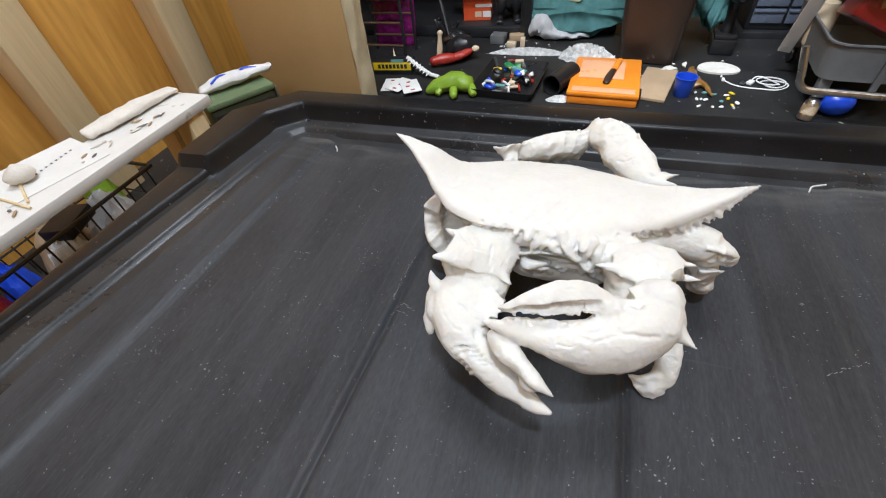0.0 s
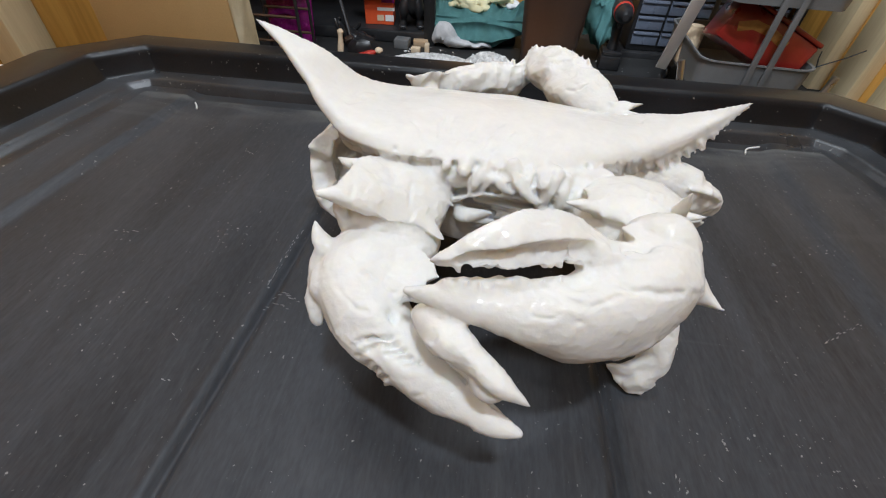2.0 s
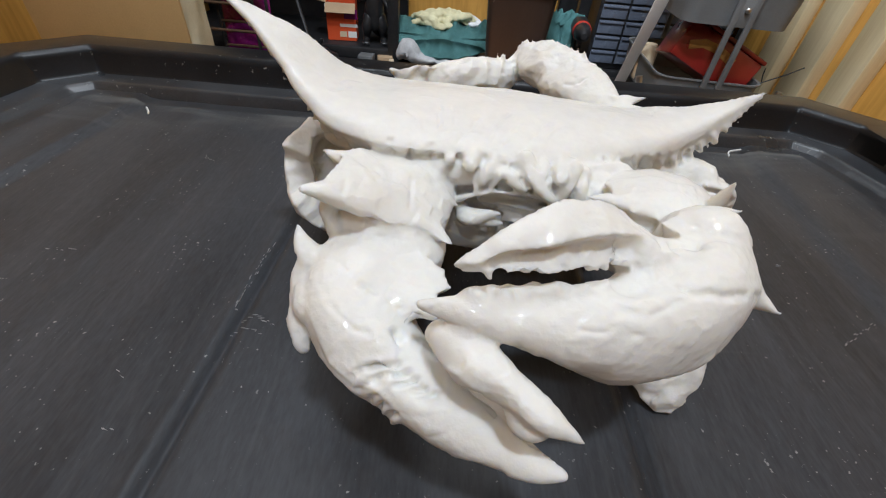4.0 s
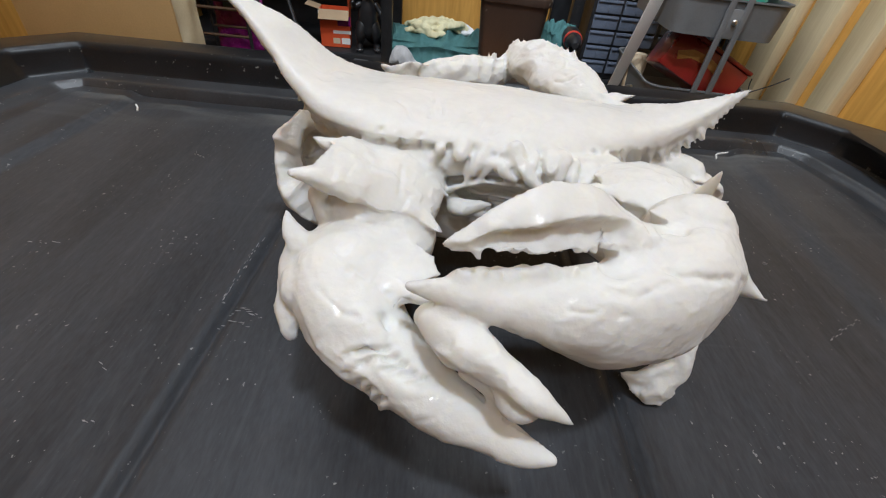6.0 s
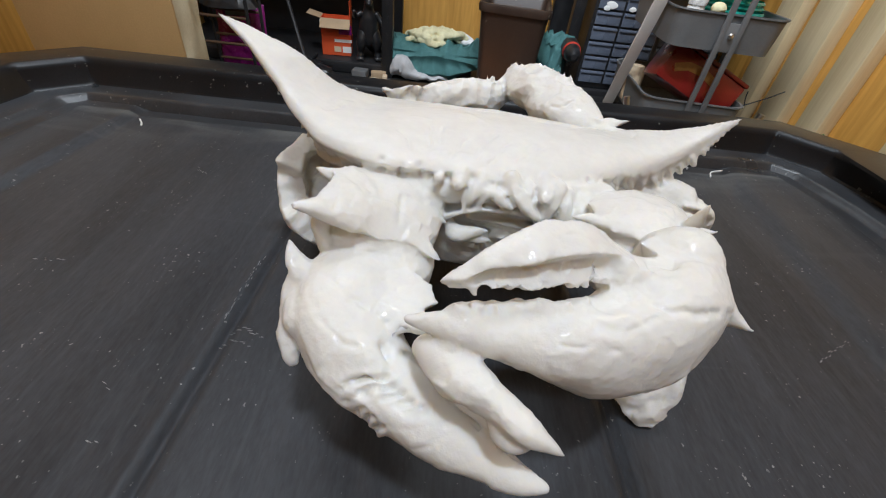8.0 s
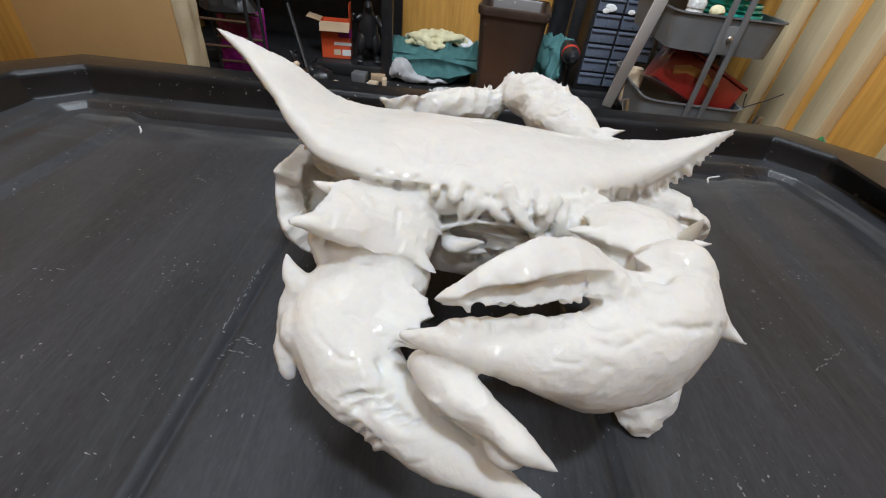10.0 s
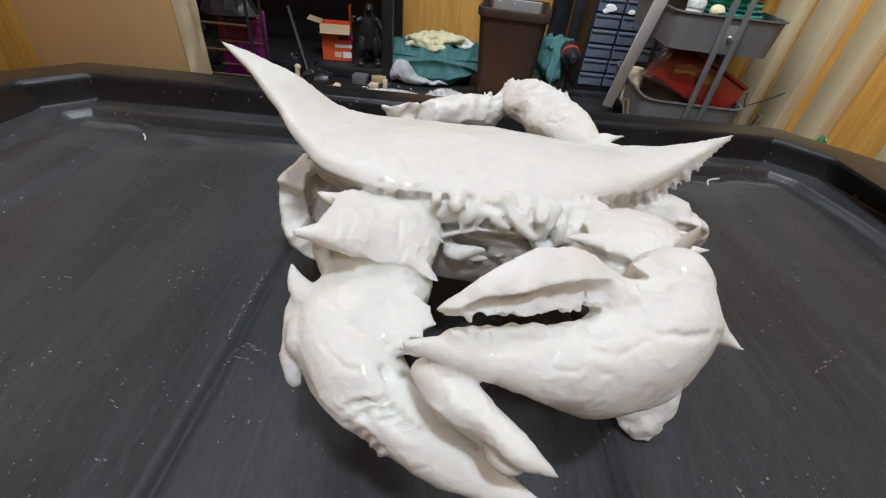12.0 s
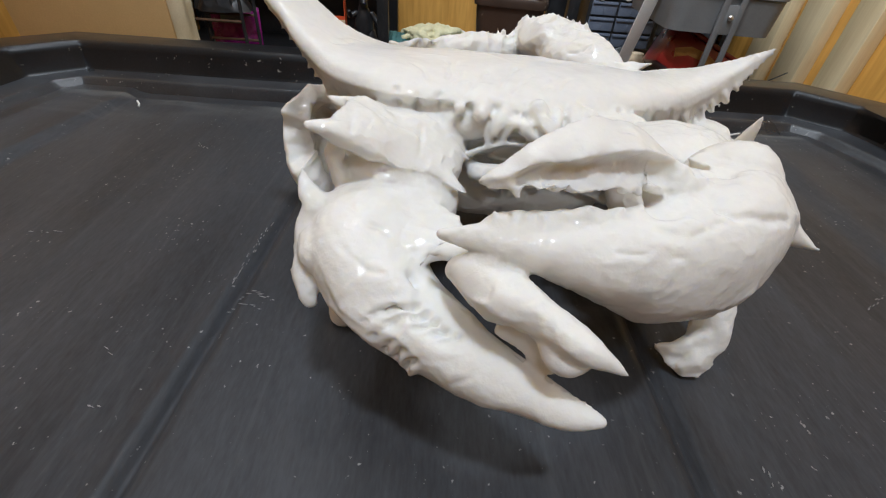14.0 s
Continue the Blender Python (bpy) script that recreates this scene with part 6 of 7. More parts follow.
def red_tin():
    m = pose(0.648, 1.235, 0.172, 0, 0, -10) @ Matrix.Rotation(radians(24), 4, "Y") @ Matrix.Rotation(radians(-14), 4, "X")
    root = thing("biscuit_tin", m, "dented red and gold printed tin lying tilted in the trolley", "tin")
    bm = bmesh.new()
    put_box(bm, 0, 0, 0.028, 0.215, 0.105, 0.090, 0.006)
    part("body", bm, M_REDTIN, root)
    bm = bmesh.new()
    put_box(bm, 0, 0, 0.078, 0.219, 0.109, 0.010, 0.003)
    part("lid", bm, M_REDTIN, root, "red tin lid with worn bright edge")
    bm = bmesh.new()
    put_box(bm, 0, 0, 0.0845, 0.17, 0.075, 0.003, 0.001)
    part("lid_panel", bm, M_SILVER, root, "bare silver lid panel")
    bm = bmesh.new()
    pts = [(-0.08, 0), (-0.05, 0.02), (-0.01, 0.026), (0.04, 0.02)]
    put_loft(bm, [(x, -0.0528, 0.02 + z, 0.0012, 0.010) for x, z in pts], 8)
    part("gold_band", bm, M_GOLD, root, "faded gold printed curve")
    return root


red_tin()


def jar(name, m, r, h, mat_, label, lid=None):
    root = thing(name, m, label, "container")
    bm = bmesh.new()
    put_lathe(bm, [(r * 0.9, 0), (r, 0.004), (r, h * 0.78), (r * 0.75, h * 0.9), (r * 0.72, h)], 22)
    part("body", bm, mat_, root)
    if lid:
        bm = bmesh.new()
        put_lathe(bm, [(r * 0.78, h + 0.0005), (r * 0.78, h + 0.014), (r * 0.7, h + 0.017)], 22)
        part("cap", bm, lid, root, "screw cap")
    return root


jar("white_bottle", pose(0.735, 1.275, 0.097, 0, 12, 0), 0.027, 0.10, M_PAPER, "white plastic bottle with a blue cap in the trolley", M_BLUE)
jar("cream_pot", pose(0.560, 1.36, 0.097), 0.024, 0.095, M_SKIN, "cream paper pot standing in the trolley")
jar("clear_jar", pose(0.572, 1.20, 0.296), 0.026, 0.075, M_FOIL, "cloudy clear jar in the upper trolley tray", M_FOIL)
bm = bmesh.new()
for k in range(5):
    put_lathe(bm, [(0.072 - 0.002 * k, 0.0), (0.076 - 0.002 * k, 0.005), (0.072 - 0.002 * k, 0.010), (0.066, 0.0085), (0.066, 0.002)], 40, (0.003 * math.sin(k), 0.003 * math.cos(2 * k), 0.0105 * k))
solo("cling_wrap_coil", bm, M_TEALGLASS, pose(0.705, 1.285, 0.334), "coil of clear teal plastic tubing in the upper tray", "tubing")
solo("tray_filler", box(0, 0, 0.017, 0.20, 0.16, 0.034, 0.004), M_CARD, pose(0.690, 1.285, 0.2985), "brown cardboard box lying in the upper tray", "box")
bm = bmesh.new()
put_ball(bm, (0, 0, 0.012), (0.017, 0.014, 0.013), seg=12, rough=0.003, freq=80)
solo("sponge_scrap", bm, M_YELLOWCLOTH, pose(0.612, 1.178, 0.358), "small pale sponge scrap on the trolley rim", "scrap")
bm = bmesh.new()
put_rod(bm, [(0, 0, 0), (0.02, -0.004, 0.012), (0.05, -0.004, 0.026), (0.085, 0, 0.044)], 0.0014, 6)
put_rod(bm, [(0.003, 0, 0), (-0.004, 0, 0.02), (-0.006, 0, 0.035)], 0.0014, 6)
solo("wire_end", bm, M_BLACK, pose(0.772, 1.16, 0.170), "stiff black wire ends sticking out of the trolley", "wire")
heap("green_bag", pose(0.93, 1.04, 0, 0, 0, 30), 0.05, 0.05, 0.15, M_GREENLEAF, "crumpled green plastic bag by the wall", 23.0, 4.0, "bag", 20)


# ---- clutter on the floor ----
def organizer():
    root = thing("organizer_case", pose(0.080, 1.272, 0.0, 0, 0, -3), "orange plastic organizer case with a cloudy lid, lying flat", "case")
    part("body", box(0, 0, 0.011, 0.178, 0.236, 0.022, 0.005), M_ORANGE, root)
    part("lid", box(0, 0, 0.0285, 0.182, 0.240, 0.012, 0.004), M_ORANGE, root)
    part("window", box(-0.012, 0.032, 0.0355, 0.12, 0.12, 0.003, 0.001), M_ORANGEPALE, root, "cloudy pale window in the lid")
    part("window", box(0.0, -0.100, 0.0355, 0.160, 0.028, 0.003, 0.001), M_ORANGEPALE, root, "cloudy pale front edge")
    bm = bmesh.new()
    put_loft(bm, rounded([(0.004, -0.060, 0.039, 0.009, 0.004), (0.010, -0.02, 0.042, 0.010, 0.005), (0.018, 0.02, 0.042, 0.008, 0.004)]), 12)
    part("handle", bm, M_BROWN, root, "dark brown handle")
    bm = bmesh.new()
    put_loft(bm, rounded([(0.018, 0.02, 0.042, 0.009, 0.005), (0.03, 0.09, 0.041, 0.008, 0.005)]), 12)
    part("handle_end", bm, M_ORANGE, root)
    for y in (-0.08, 0.08):
        part("latch", box(0.0925, y, 0.022, 0.006, 0.03, 0.02, 0.002), M_BLACK, root)
    return root


organizer()
solo("card_sheet", box(0, 0, 0.005, 0.085, 0.20, 0.008, 0.001), M_CARD, pose(0.215, 1.295, 0.0, 0, 0, -14), "piece of pale brown card lying beside the organizer", "card")


def cup():
    root = thing("blue_cup", pose(0.278, 1.245, 0), "bright blue plastic cup on the floor", "cup")
    bm = bmesh.new()
    put_lathe(bm, [(0.019, 0), (0.0205, 0.002), (0.0255, 0.048), (0.0270, 0.049), (0.0270, 0.051), (0.0240, 0.051), (0.0185, 0.004)], 28)
    part("body", bm, M_BLUE, root)
    return root


cup()
bm = bmesh.new()
put_loft(bm, rounded([(0, 0, 0.008, 0.012, 0.007), (-0.012, 0.035, 0.020, 0.014, 0.008), (-0.006, 0.085, 0.012, 0.010, 0.007), (0.0, 0.12, 0.008, 0.004, 0.004)]), 12, rough=0.004, freq=90)
put_loft(bm, rounded([(0.0, 0.03, 0.014, 0.010, 0.006), (0.022, -0.01, 0.010, 0.006, 0.006), (0.03, -0.05, 0.006, 0.004, 0.004)]), 10, rough=0.003, freq=90)
solo("leather_scrap", bm, M_GOLD, pose(0.318, 1.29, 0), "mottled yellow-brown leather scrap by the cup", "scrap")
bm = bmesh.new()
plate = [(0.055 * math.cos(a) * (1.05 if math.cos(a) > 0 else 0.95), (0.050 if math.sin(a) > 0 else 0.028) * math.sin(a)) for a in np.linspace(0, 2 * math.pi, 25)[:-1]]
lo, hi = [bm.verts.new((x, y, 0.001)) for x, y in plate], [bm.verts.new((x, y, 0.006)) for x, y in plate]
bm.faces.new(list(reversed(lo)))
bm.faces.new(hi)
for k in range(24):
    bm.faces.new((lo[k], lo[(k + 1) % 24], hi[(k + 1) % 24], hi[k]))
solo("clay_shard", bm, M_CLAY, pose(0.385, 1.41, 0, 0, 0, -4), "flat pale clay shard with one curved edge", "shard")


def usb_cable():
    root = thing("usb_cable", pose(0.455, 1.325, 0.0), "white charging cable lying in a loose coil", "cable")
    pts = [(-0.062, 0.012, 0.004), (-0.045, -0.008, 0.003), (-0.02, -0.022, 0.003), (0.02, -0.028, 0.003)]
    for k in range(34):
        a = -1.9 + k * 0.42
        rx, ry = 0.030 + 0.012 * math.sin(k * 0.35), 0.026 + 0.010 * math.cos(k * 0.3)
        pts.append((0.045 + rx * math.cos(a), 0.004 + ry * math.sin(a), 0.003 + 0.00018 * k))
    pts += [(0.03, 0.035, 0.009), (0.012, 0.03, 0.008), (0.004, 0.015, 0.005)]
    bm = bmesh.new()
    put_rod(bm, [p[:3] for p in spline(pts, 3)], 0.0019, 7)
    part("cord", bm, M_PAPER, root)
    part("plug", box(-0.003, 0.002, 0.006, 0.014, 0.022, 0.008, 0.002, Matrix.Rotation(radians(-35), 4, "Z")), M_PAPER, root)
    part("plug_shell", box(-0.016, -0.012, 0.006, 0.011, 0.013, 0.005, 0.0005, Matrix.Rotation(radians(-35), 4, "Z")), M_SILVER, root, "steel plug shell")
    part("connector", box(-0.065, 0.017, 0.005, 0.008, 0.014, 0.007, 0.002), M_PAPER, root)
    return root


usb_cable()


def small_can():
    root = thing("spray_can", pose(0.535, 1.150, 0.0, -12, 8, 0), "small dented silver spray can", "can")
    bm = bmesh.new()
    put_lathe(bm, [(0.014, 0), (0.016, 0.002), (0.016, 0.040), (0.012, 0.046), (0.010, 0.047)], 22)
    part("body", bm, M_SILVER, root)
    bm = bmesh.new()
    put_lathe(bm, [(0.0165, 0.014), (0.0165, 0.034), (0.016, 0.0345)], 22)
    part("label_band", bm, M_SKIN, root, "worn beige paper band")
    return root


small_can()
bm = bmesh.new()
put_ball(bm, (0, 0, 0.030), (0.036, 0.032, 0.030), seg=20)
solo("blue_ball", bm, M_BLUE, pose(0.597, 1.185, 0), "bright blue plastic ball by the trolley", "ball")
for k in range(16):
    bm = bmesh.new()
    put_ball(bm, (0, 0, 0.003), (rnd(0.003, 0.010), rnd(0.003, 0.007), 0.003), seg=8, rough=0.001, freq=300)
    solo("plastic_scrap", bm, (M_PAPER, M_YELLOW, M_TEAL, M_PAPER, M_CLAY)[k % 5], pose(0.31 + rnd(0, 0.10), 1.18 + rnd(0, 0.085), 0, 0, 0, rnd(0, 180)), "small loose scrap of coloured plastic", "scrap", "floor scraps")
for k in range(26):
    bm = bmesh.new()
    put_ball(bm, (0, 0, 0.002), (rnd(0.002, 0.008), rnd(0.002, 0.005), 0.002), seg=6)
    solo("clay_crumb", bm, (M_CLAY, M_PAPER)[k % 2], pose(rnd(-0.3, 0.55), rnd(1.35, 1.60), 0, 0, 0, rnd(0, 180)), "dry white clay crumb on the floor", "crumb", "floor crumbs")
for x, y, s, r in ((0.255, 1.395, 0.026, 20), (0.30, 1.43, 0.012, 80)):
    bm = bmesh.new()
    put_ball(bm, (0, 0, 0.006), (s, s * 0.6, 0.006), seg=14, rough=0.006, freq=60)
    solo("clay_scrap", bm, M_CLAY, pose(x, y, 0, 0, 0, r), "torn scrap of pale clay", "scrap", "clay scraps")
for x, y, sx, sy, sz, mt in ((-0.285, 1.585, 0.05, 0.045, 0.03, M_GREYMETAL), (-0.225, 1.61, 0.052, 0.03, 0.022, M_CARD), (-0.232, 1.545, 0.032, 0.022, 0.018, M_SKIN), (-0.195, 1.55, 0.016, 0.026, 0.03, M_SKIN)):
    solo("block_offcut", box(0, 0, sz / 2, sx, sy, sz, 0.003), mt, pose(x, y, 0, 0, 0, rnd(-30, 30)), "small offcut block lying on the floor", "offcut", "offcuts")
crumpled("plastic_film", pose(-0.17, 1.49, 0, 0, 0, 2), 0.135, 0.018, 0.022, M_FOIL, "crumpled strip of grey plastic film", 31.0, 16.0, "film", 64)
crumpled("plastic_film", pose(0.025, 1.455, 0, 0, 0, -20), 0.100, 0.050, 0.050, M_FOIL, "crumpled clear plastic film on the floor", 37.0, 12.0, "film", 64)
bm = bmesh.new()
put_lathe(bm, [(0.026, 0), (0.028, 0.001), (0.028, 0.11), (0.0255, 0.11), (0.0255, 0.004)], 24)
solo("pipe_offcut", bm, M_BLACK, pose(-0.035, 1.255, 0.0285, 90, 0, -25) @ pose(0, 0, -0.05), "short black pipe offcut lying on the floor", "pipe")
crumpled("silver_tape", pose(-0.035, 1.175, 0, 0, 0, 8), 0.035, 0.018, 0.014, M_FOIL, "crumpled grey tape scrap", 41.0, 9.0, "tape", 30)


def tool_tray():
    root = thing("parts_tray", pose(-0.185, 1.265, 0, 0, 0, -6), "shallow black tray heaped with small coloured parts", "tray")
    bm = bmesh.new()
    rows = [(0.082, 0.105, 0.01, 0), (0.092, 0.115, 0.012, 0.026), (0.090, 0.113, 0.012, 0.026), (0.080, 0.103, 0.01, 0.003)]
    loops = [[bm.verts.new(p) for p in bin_loop(*r)] for r in rows]
    n = len(loops[0])
    for a, b in zip(loops, loops[1:]):
        for k in range(n):
            bm.faces.new((a[k], a[(k + 1) % n], b[(k + 1) % n], b[k]))
    bm.faces.new(list(reversed(loops[0])))
    bm.faces.new(loops[-1])
    part("body", bm, M_BLACK, root)
    return root


tool_tray()
mixed = (M_GREYMETAL, M_PAPER, M_BLACK, M_TEAL, M_REDTOY, M_GREENLEAF, M_SKIN, M_YELLOW, M_BLUE, M_DARKGREEN, M_BLACK, M_PAPER)
for k in range(46):
    bm = bmesh.new()
    ln = rnd(0.012, 0.034)
    if k % 3 == 0:
        put_box(bm, 0, 0, 0, ln * 1.5, rnd(0.008, 0.018), rnd(0.005, 0.012), 0.002)
    elif k % 3 == 1:
        put_rod(bm, [(-ln, 0, 0), (-ln * 0.3, rnd(-0.006, 0.006), 0.003), (ln * 0.4, rnd(-0.008, 0.008), 0.002), (ln, 0, 0)], rnd(0.002, 0.004), 7)
    else:
        put_ball(bm, (0, 0, 0), (ln * 0.6, ln * 0.4, 0.007), seg=10, rough=0.003, freq=120)
    solo("toy_part", bm, mixed[(k * 7) % 12], pose(-0.185 + rnd(-0.066, 0.066), 1.265 + rnd(-0.085, 0.085), 0.012 + 0.026 * (k / 46), rnd(-15, 15), rnd(-15, 15), rnd(0, 180)), "small loose coloured plastic part in the tray", "toy part", "tray parts")


def red_limb():
    root = thing("toy_limb", pose(-0.415, 1.37, 0.016, 0, 0, 24), "red jointed plastic toy limb with cream ends", "toy")
    bm = bmesh.new()
    put_loft(bm, rounded([(-0.04, 0, 0.004, 0.014, 0.014), (-0.01, 0.003, 0.006, 0.019, 0.017), (0.02, 0.004, 0.006, 0.016, 0.014)]), 14, rough=0.002, freq=60)
    part("upper_arm", bm, M_REDTOY, root)
    bm = bmesh.new()
    put_loft(bm, rounded([(0.03, 0.006, 0.006, 0.015, 0.013), (0.055, 0.010, 0.010, 0.015, 0.012), (0.08, 0.014, 0.016, 0.009, 0.009)]), 14, rough=0.002, freq=60)
    part("forearm", bm, M_REDTOY, root)
    bm = bmesh.new()
    put_ball(bm, (0.10, 0.018, 0.020), (0.013, 0.010, 0.010), seg=12, rough=0.002, freq=120)
    part("fist", bm, M_SKIN, root, "cream plastic end")
    return root


red_limb()
bm = bmesh.new()
put_loft(bm, rounded([(0, 0, 0.012, 0.009, 0.009), (0.003, 0.004, 0.04, 0.010, 0.010), (0.005, 0.006, 0.07, 0.007, 0.007), (0.006, 0.008, 0.085, 0.010, 0.009)]), 12, up=(0, 1, 0))
solo("toy_limb", bm, M_SKIN, pose(-0.452, 1.41, 0), "cream plastic toy limb standing on end", "toy")
bm = bmesh.new()
put_loft(bm, rounded([(-0.07, -0.02, 0.016, 0.018, 0.015), (-0.03, -0.005, 0.030, 0.030, 0.026), (0.015, 0.005, 0.036, 0.036, 0.030), (0.05, 0.0, 0.030, 0.030, 0.026)]), 16, rough=0.005, freq=45)
put_loft(bm, rounded([(0.012, -0.03, 0.022, 0.014, 0.013), (0.016, -0.055, 0.014, 0.013, 0.012)]), 12)
put_loft(bm, rounded([(0.045, 0.0, 0.026, 0.018, 0.017), (0.070, -0.014, 0.020, 0.015, 0.014), (0.078, -0.036, 0.014, 0.013, 0.012)]), 12, rough=0.003, freq=60)
put_loft(bm, rounded([(-0.030, -0.010, 0.024, 0.016, 0.015), (-0.040, -0.036, 0.013, 0.012, 0.011)]), 12, rough=0.003, freq=60)
for v in bm.verts:
    v.co *= 0.86
    v.co.z = max(0.0008, v.co.z + 0.003 * (1 - 2 * abs(noise.noise(v.co * 70))))
solo("green_toy", bm, M_GREENTOY, pose(-0.345, 1.185, 0, 0, 0, 5), "lime green moulded plastic toy torso on the floor", "toy")
bm = bmesh.new()
put_ball(bm, (0, 0, 0.035), (0.048, 0.04, 0.035), seg=18, rough=0.010, freq=45)
solo("black_bag", bm, M_BLACK, pose(-0.385, 1.445, 0), "scrunched shiny black plastic bag", "bag")
bm = bmesh.new()
put_rod(bm, [(-0.52, 1.62, 0.21), (-0.425, 1.47, 0.03)], 0.006, 8)
solo("dark_rod", bm, M_BLACKMETAL, Matrix(), "thin dark rod leaning against the shelf", "rod")
solo("wood_handle", box(0, 0, 0.035, 0.026, 0.02, 0.07, 0.003), M_BROWN, pose(-0.42, 1.49, 0.0, 28, -20, 10), "dark brown tool handle standing on the floor", "tool")


def yellow_box():
    root = thing("yellow_carton", pose(-0.575, 1.31, 0, 0, 0, 6), "flat yellow carton with dark lettering bars", "carton")
    part("body", box(0, 0, 0.020, 0.13, 0.05, 0.040, 0.001), M_BLACK, root)
    part("front_print", box(0, -0.0258, 0.027, 0.125, 0.0015, 0.024), M_YELLOW, root, "yellow printed front")
    for k in range(8):
        part("lettering", box(-0.042 + 0.0125 * k, -0.0268, 0.027, 0.009, 0.0008, 0.013), M_BLACK, root, "dark letter bar")
    part("tab", box(0.02, -0.0258, 0.0435, 0.04, 0.0015, 0.010), M_TEAL, root, "blue strip")
    return root


yellow_box()
for k, (x, y, r) in enumerate(((-0.545, 1.205, 10), (-0.515, 1.20, -20), (-0.475, 1.185, 30))):
    bm = box(0, 0, 0.004 + 0.004 * k, 0.055, 0.085, 0.003, 0.001)
    root = thing("price_card", pose(x, y, 0, 0, 0, r), "white card with red marks lying on the floor", "card", "white cards")
    part("card", bm, M_PAPER, root)
    for q in range(3):
        part("red_mark", box(rnd(-0.015, 0.015), -0.03 + 0.028 * q, 0.0062 + 0.004 * k, 0.012, 0.006, 0.001), M_REDTOY, root, "small red mark")
bm = bmesh.new()
put_rod(bm, [(-0.06, 0.01, 0.05), (-0.02, 0, 0.03), (0.03, -0.01, 0.012), (0.06, -0.015, 0.010)], 0.006, 8)
for k in range(7):
    put_spike(bm, (-0.05 + 0.012 * k, 0.008 - 0.003 * k, 0.046 - 0.005 * k), (-0.052 + 0.012 * k, -0.012 - 0.003 * k, 0.044 - 0.005 * k), 0.004, 6)
solo("white_comb", bm, M_PAPER, pose(-0.465, 1.285, 0.0, 0, 0, -8), "white toothed plastic strip", "plastic strip")


def wire_rack():
    root = thing("wire_rack", pose(-0.640, 1.445, 0), "small brown wire rack on the floor", "rack")
    for x in (-0.075, 0.075):
        for y in (-0.05, 0.05):
            bm = bmesh.new()
            put_rod(bm, [(x, y, 0), (x, y, 0.34)], 0.005, 8)
            part("post", bm, M_BLACKMETAL, root)
    for z in (0.05, 0.12, 0.19, 0.27):
        for y in (-0.05, 0.05):
            bm = bmesh.new()
            put_rod(bm, [(-0.075, y, z), (0.075, y, z)], 0.004, 8)
            part("rail", bm, M_BROWNROD, root)
    return root


wire_rack()
bm = bmesh.new()


def bag_place(u, v):
    x, z = (u - 0.5) * 0.15, v * 0.20
    puff = 0.030 * math.sin(math.pi * u) ** 0.6 * math.sin(math.pi * min(1, v * 0.9 + 0.05)) ** 0.5
    return Vector((x, -puff + 0.006 * noise.noise((u * 8, v * 8, 2)), z))


put_sheet(bm, 24, 24, bag_place, 0.0)
put_sheet(bm, 24, 24, lambda u, v: bag_place(u, v) * Vector((1, 1, 1)) if False else Vector((bag_place(u, v).x, -bag_place(u, v).y * 0.6 + 0.001, bag_place(u, v).z)), 0.0)
bag = solo("snack_bag", bm, M_PINK, pose(-0.655, 1.54, 0.0, -8, 0, 4), "crumpled magenta foil bag standing behind the wire rack", "bag")
strip = part("print_strip", box(0, -0.030, 0.172, 0.07, 0.002, 0.016), M_GREYMETAL, bag, "grey printed strip")
bm = bmesh.new()
put_ball(bm, (0, 0, 0), (0.010, 0.009, 0.010), seg=12, rough=0.002, freq=120)
put_spike(bm, (0, 0, 0.006), (-0.006, 0.01, 0.034), 0.005, 8)
solo("cream_peg", bm, M_SKIN, pose(-0.60, 1.378, 0.011), "small cream plastic peg on the floor", "peg")
crumpled("black_sack", pose(-0.66, 1.50, 0.200), 0.085, 0.060, 0.115, M_BLACK, "shiny black sack lying on the wire rack", 51.0, 5.0, "sack", 36)


# ---- panel standing at the left ----
def panel():
    root = thing("padded_panel", pose(-0.665, 0.955, 0), "tan hardboard panel with a torn cream foam edge, standing upright", "panel")
    part("face_board", box(0, 0, 0.46, 0.30, 0.006, 0.92, 0.001), M_TAN, root)
    bm = bmesh.new()
    put_sheet(bm, 14, 60, lambda u, v: Vector((0.149 + 0.004 * noise.noise((u * 3, v * 14, 1)) + 0.003 * math.sin(u * 3.1), 0.0035 + 0.085 * u, v * 0.92)), 0.0)
    put_sheet(bm, 4, 8, lambda u, v: Vector((-0.149 + 0.298 * u, 0.088, v * 0.92)), 0.0)
    part("foam_edge", bm, M_CREAM, root, "torn cream foam edge")
    return root


panel()

# ---- side bench with its board ----
BZ = 0.25


def side_bench():
    root = thing("side_bench", pose(-0.686, 0.05, 0, 0, 0, -1.0), "white laminate board on a narrow pine bench", "bench")
    part("top", box(0, 0.105, BZ - 0.009, 0.098, 0.91, 0.018, 0.002), M_WHITE, root, "white laminate top")
    for x in (-0.026, 0.026):
        for y in (-0.30, 0.515):
            part("leg", box(x, y, (BZ - 0.019) / 2, 0.038, 0.038, BZ - 0.019, 0.002), M_STUD, root)
    part("lower_shelf", box(0, 0.105, 0.085, 0.092, 0.84, 0.012, 0.002), M_PLY, root)
    return root


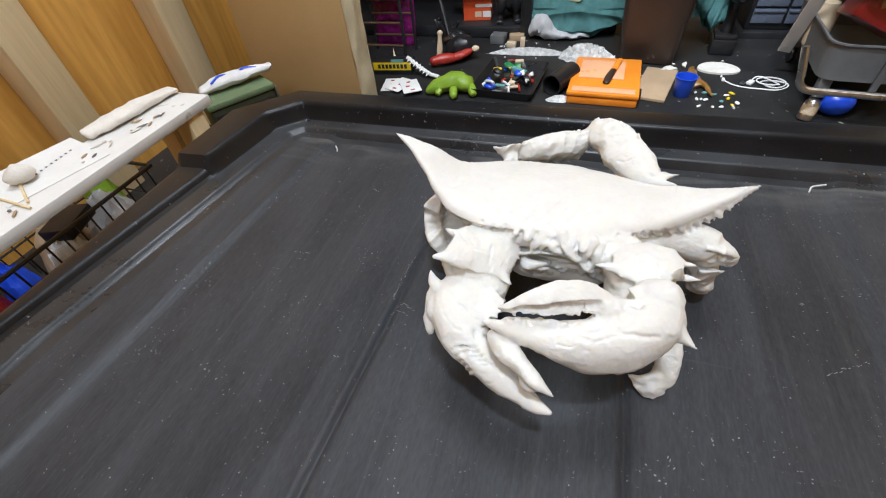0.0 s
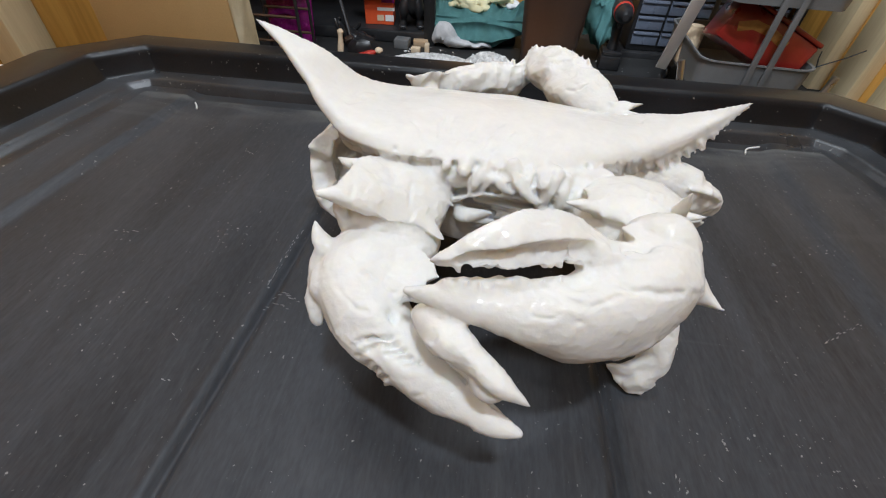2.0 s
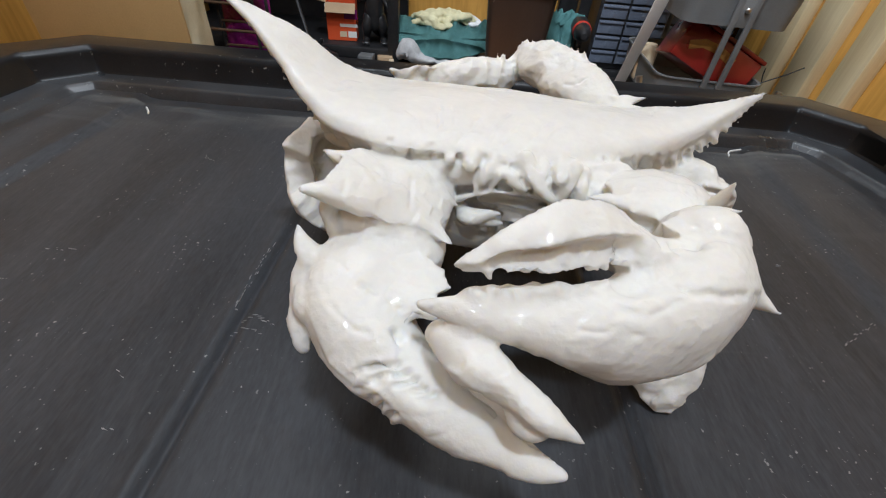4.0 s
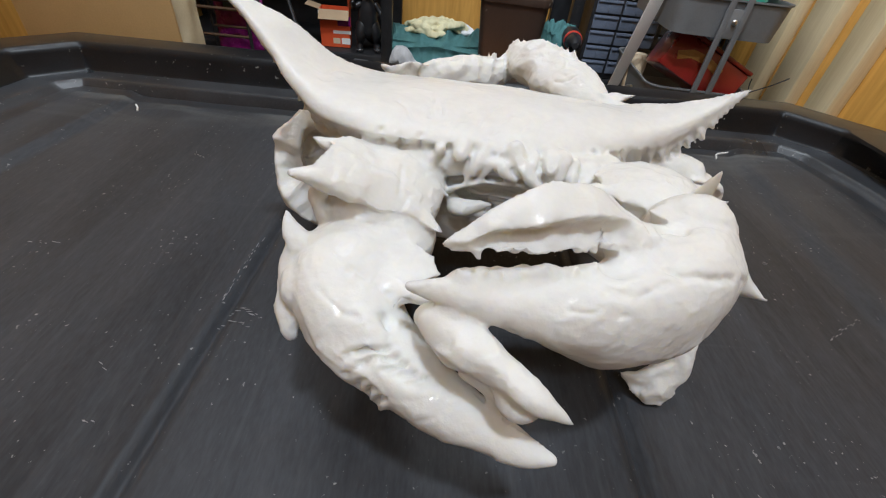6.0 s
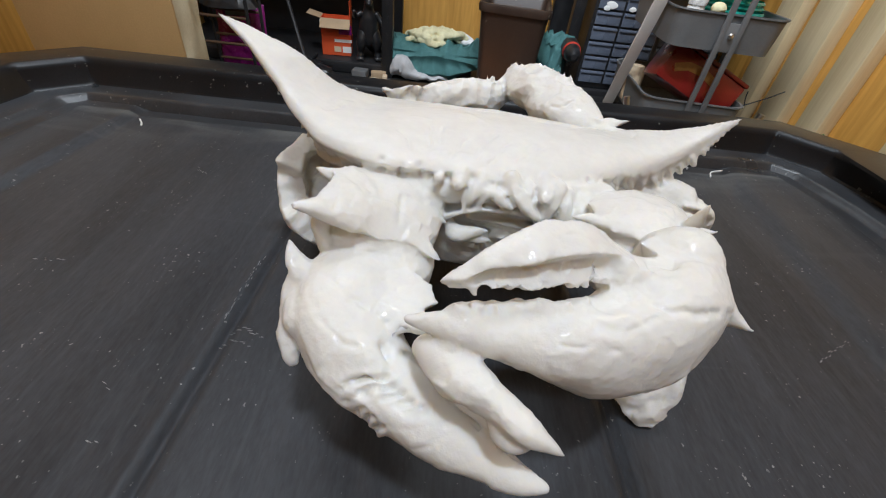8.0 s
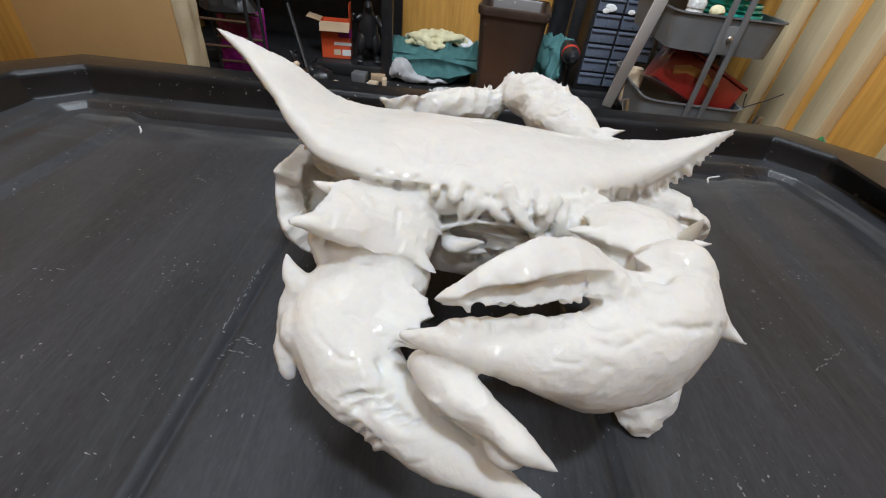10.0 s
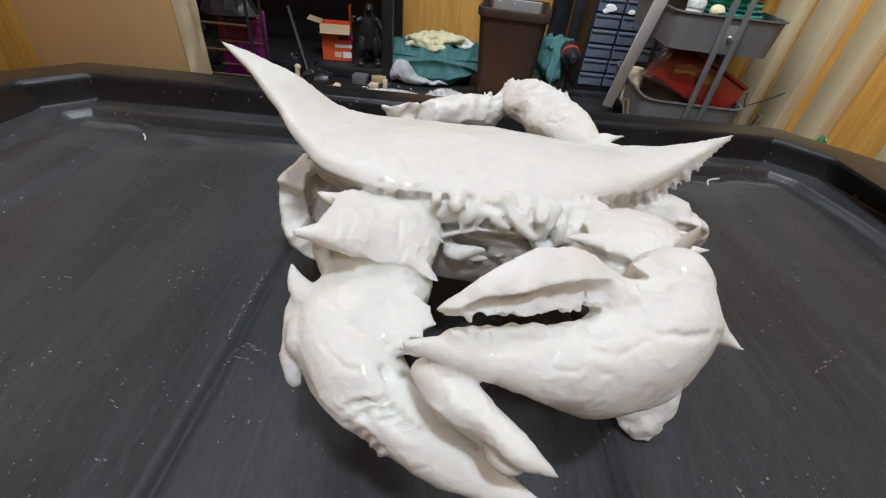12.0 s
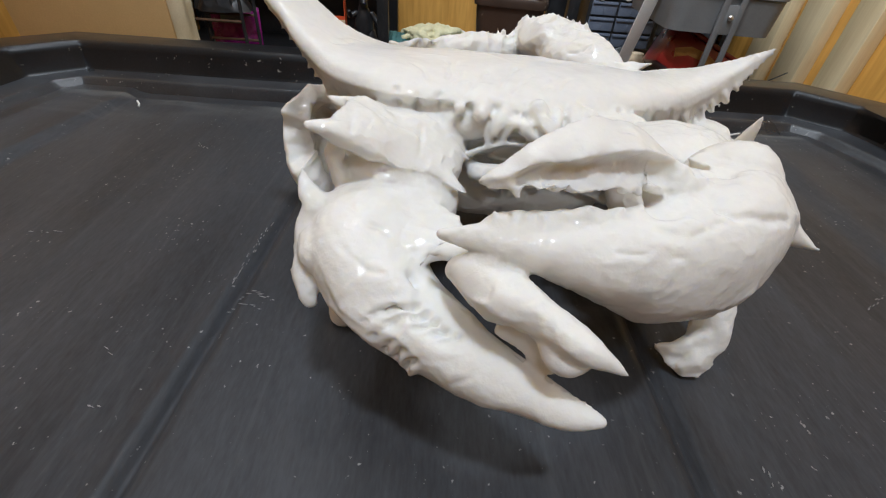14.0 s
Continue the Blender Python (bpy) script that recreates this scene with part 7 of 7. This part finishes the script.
side_bench()
bm = bmesh.new()
put_loft(bm, rounded([(0, -0.082, 0.007, 0.016, 0.0065), (0.004, -0.03, 0.009, 0.020, 0.008), (0.0, 0.03, 0.008, 0.019, 0.0075), (0.003, 0.084, 0.006, 0.015, 0.005)]), 16, rough=0.003, freq=70, power=0.7)
solo("clay_roll", bm, M_CLAY, pose(-0.716, 0.522, BZ + 0.001, 0, 0, -7), "rolled slab of pale clay on the white board", "clay")
paper = solo("paper_sheet", box(0, 0, 0.0006, 0.12, 0.14, 0.001), M_PAPER, pose(-0.722, 0.352, BZ + 0.0003, 0, 0, -14), "sheet of paper on the white board", "paper")
for k in range(9):
    part("text_mark", box(0.010 - 0.003 * k, -0.02 + 0.0085 * k, 0.0016, 0.004, 0.003, 0.0006), M_GREYMETAL, paper)
bm = bmesh.new()
put_ball(bm, (0, 0, 0.013), (0.016, 0.020, 0.013), seg=16, rough=0.004, freq=70)
solo("clay_ball", bm, M_CLAY, pose(-0.716, 0.322, BZ + 0.001), "lump of white clay on the paper sheet", "clay")
for x, y, r in ((-0.690, 0.300, 62), (-0.678, 0.278, 85)):
    solo("wooden_stick", box(0, 0, 0.002, 0.0035, 0.07, 0.003, 0.001), M_STUD, pose(x, y, BZ + 0.001, 0, 0, r), "small wooden modelling stick on the board", "stick", "modelling sticks")
for k in range(18):
    bm = bmesh.new()
    put_ball(bm, (0, 0, 0.0015), (rnd(0.002, 0.010), rnd(0.001, 0.003), 0.0015), seg=7)
    solo("clay_crumb", bm, (M_CLAY, M_GREYMETAL, M_CARD)[k % 3], pose(-0.645 - rnd(0, 0.05), rnd(0.26, 0.57), BZ + 0.001, 0, 0, rnd(60, 130)), "dry crumb on the white board", "crumb", "board crumbs")


def green_box():
    root = thing("green_metal_box", pose(-0.720, 0.765, 0.0, 0, 0, -32) @ Matrix.Scale(1.22, 4), "green painted steel ammunition style box, its front darkened as shade", "metal box")
    # shade on the body and front is put into the colour; the lid keeps its green
    part("body", box(0, 0, 0.068, 0.056, 0.122, 0.136, 0.005), M_DARKGREEN, root)
    part("lid", box(0, 0, 0.1425, 0.062, 0.128, 0.012, 0.004), M_GREENMETAL, root, "worn green lid")
    part("front_plate", box(0.0295, 0, 0.075, 0.003, 0.112, 0.105, 0.001), M_BLACK, root, "shade on the front, put in as a black sheet")
    part("latch", box(0.006, 0.066, 0.114, 0.030, 0.006, 0.05, 0.002), M_SILVER, root, "steel latch")
    return root


green_box()
bm = bmesh.new()
put_loft(bm, rounded([(0, -0.062, 0.010, 0.013, 0.007), (0.0, -0.02, 0.013, 0.019, 0.011), (0.0, 0.024, 0.013, 0.017, 0.011), (0.002, 0.056, 0.014, 0.012, 0.007), (0.002, 0.066, 0.017, 0.012, 0.003)]), 16, rough=0.004, freq=45)
pouch = solo("clay_pouch", bm, M_WHITECLOTH, pose(-0.732, 0.793, 0.1812, 0, 0, -34) @ Matrix.Scale(1.22, 4), "white plastic pouch with blue stripes on the green box", "pouch")
for k in range(2):
    bm = bmesh.new()
    put_loft(bm, rounded([(0.012, -0.045 + 0.045 * k, 0.0195, 0.0025, 0.0015), (0.002, -0.025 + 0.045 * k, 0.0245, 0.0025, 0.0014), (0.010, 0.0 + 0.04 * k, 0.0215, 0.0025, 0.0014)]), 8)
    part("blue_stripe", bm, M_BLUE, pouch, "printed blue stripe")
# wire basket of bags on the floor behind the bench
def wire_basket():
    root = thing("wire_basket", pose(-0.845, 0.330, 0.0), "black wire basket full of bags on the floor", "basket")
    w, d, h = 0.095, 0.185, 0.145
    for z in (0.004, h * 0.5, h):
        bm = bmesh.new()
        r = 0.0035 if z == h else 0.002
        put_rod(bm, [(w, -d, z), (w, d, z)], r, 6)
        put_rod(bm, [(-w, -d, z), (-w, d, z)], r, 6)
        put_rod(bm, [(-w, d, z), (w, d, z)], r, 6)
        put_rod(bm, [(-w, -d, z), (w, -d, z)], r, 6)
        part("hoop", bm, M_BLACKMETAL, root)
    for k in range(14):
        y = -d + 2 * d * (k + 0.5) / 14
        for x in (-w, w):
            bm = bmesh.new()
            put_rod(bm, [(x, y, 0.004), (x, y, h)], 0.0016, 6)
            part("wire", bm, M_BLACKMETAL, root)
    part("base", box(0, 0, 0.003, 2 * w, 2 * d, 0.003), M_BLACKMETAL, root)
    return root


wire_basket()
for x, y, sx, sy, h, mt, seed, label in ((-0.830, 0.440, 0.060, 0.065, 0.120, M_GREYCLOTH, 61.0, "crumpled greyish plastic bag in the wire basket"), (-0.870, 0.360, 0.055, 0.060, 0.115, M_CARD, 63.0, "crumpled brown paper bag in the wire basket"), (-0.805, 0.330, 0.045, 0.055, 0.110, M_WHITECLOTH, 69.0, "crumpled pale bag in the wire basket"), (-0.850, 0.260, 0.045, 0.035, 0.110, M_BLUE, 65.0, "crumpled blue packet in the wire basket"), (-0.860, 0.200, 0.050, 0.040, 0.140, M_REDTIN, 67.0, "crumpled red packet in the wire basket"), (-0.885, 0.475, 0.040, 0.035, 0.190, M_GREENTOY, 71.0, "crumpled green packet in the wire basket")):
    crumpled("bag", pose(x, y, 0.006), sx, sy, h, mt, label, seed, 5.0, "bag", 36)
solo("dark_block", box(0, 0, 0.012, 0.050, 0.075, 0.024, 0.003), M_BLACK, pose(-0.815, 0.365, 0.106, 0, 0, 20), "small dark block lying on the bags", "block")
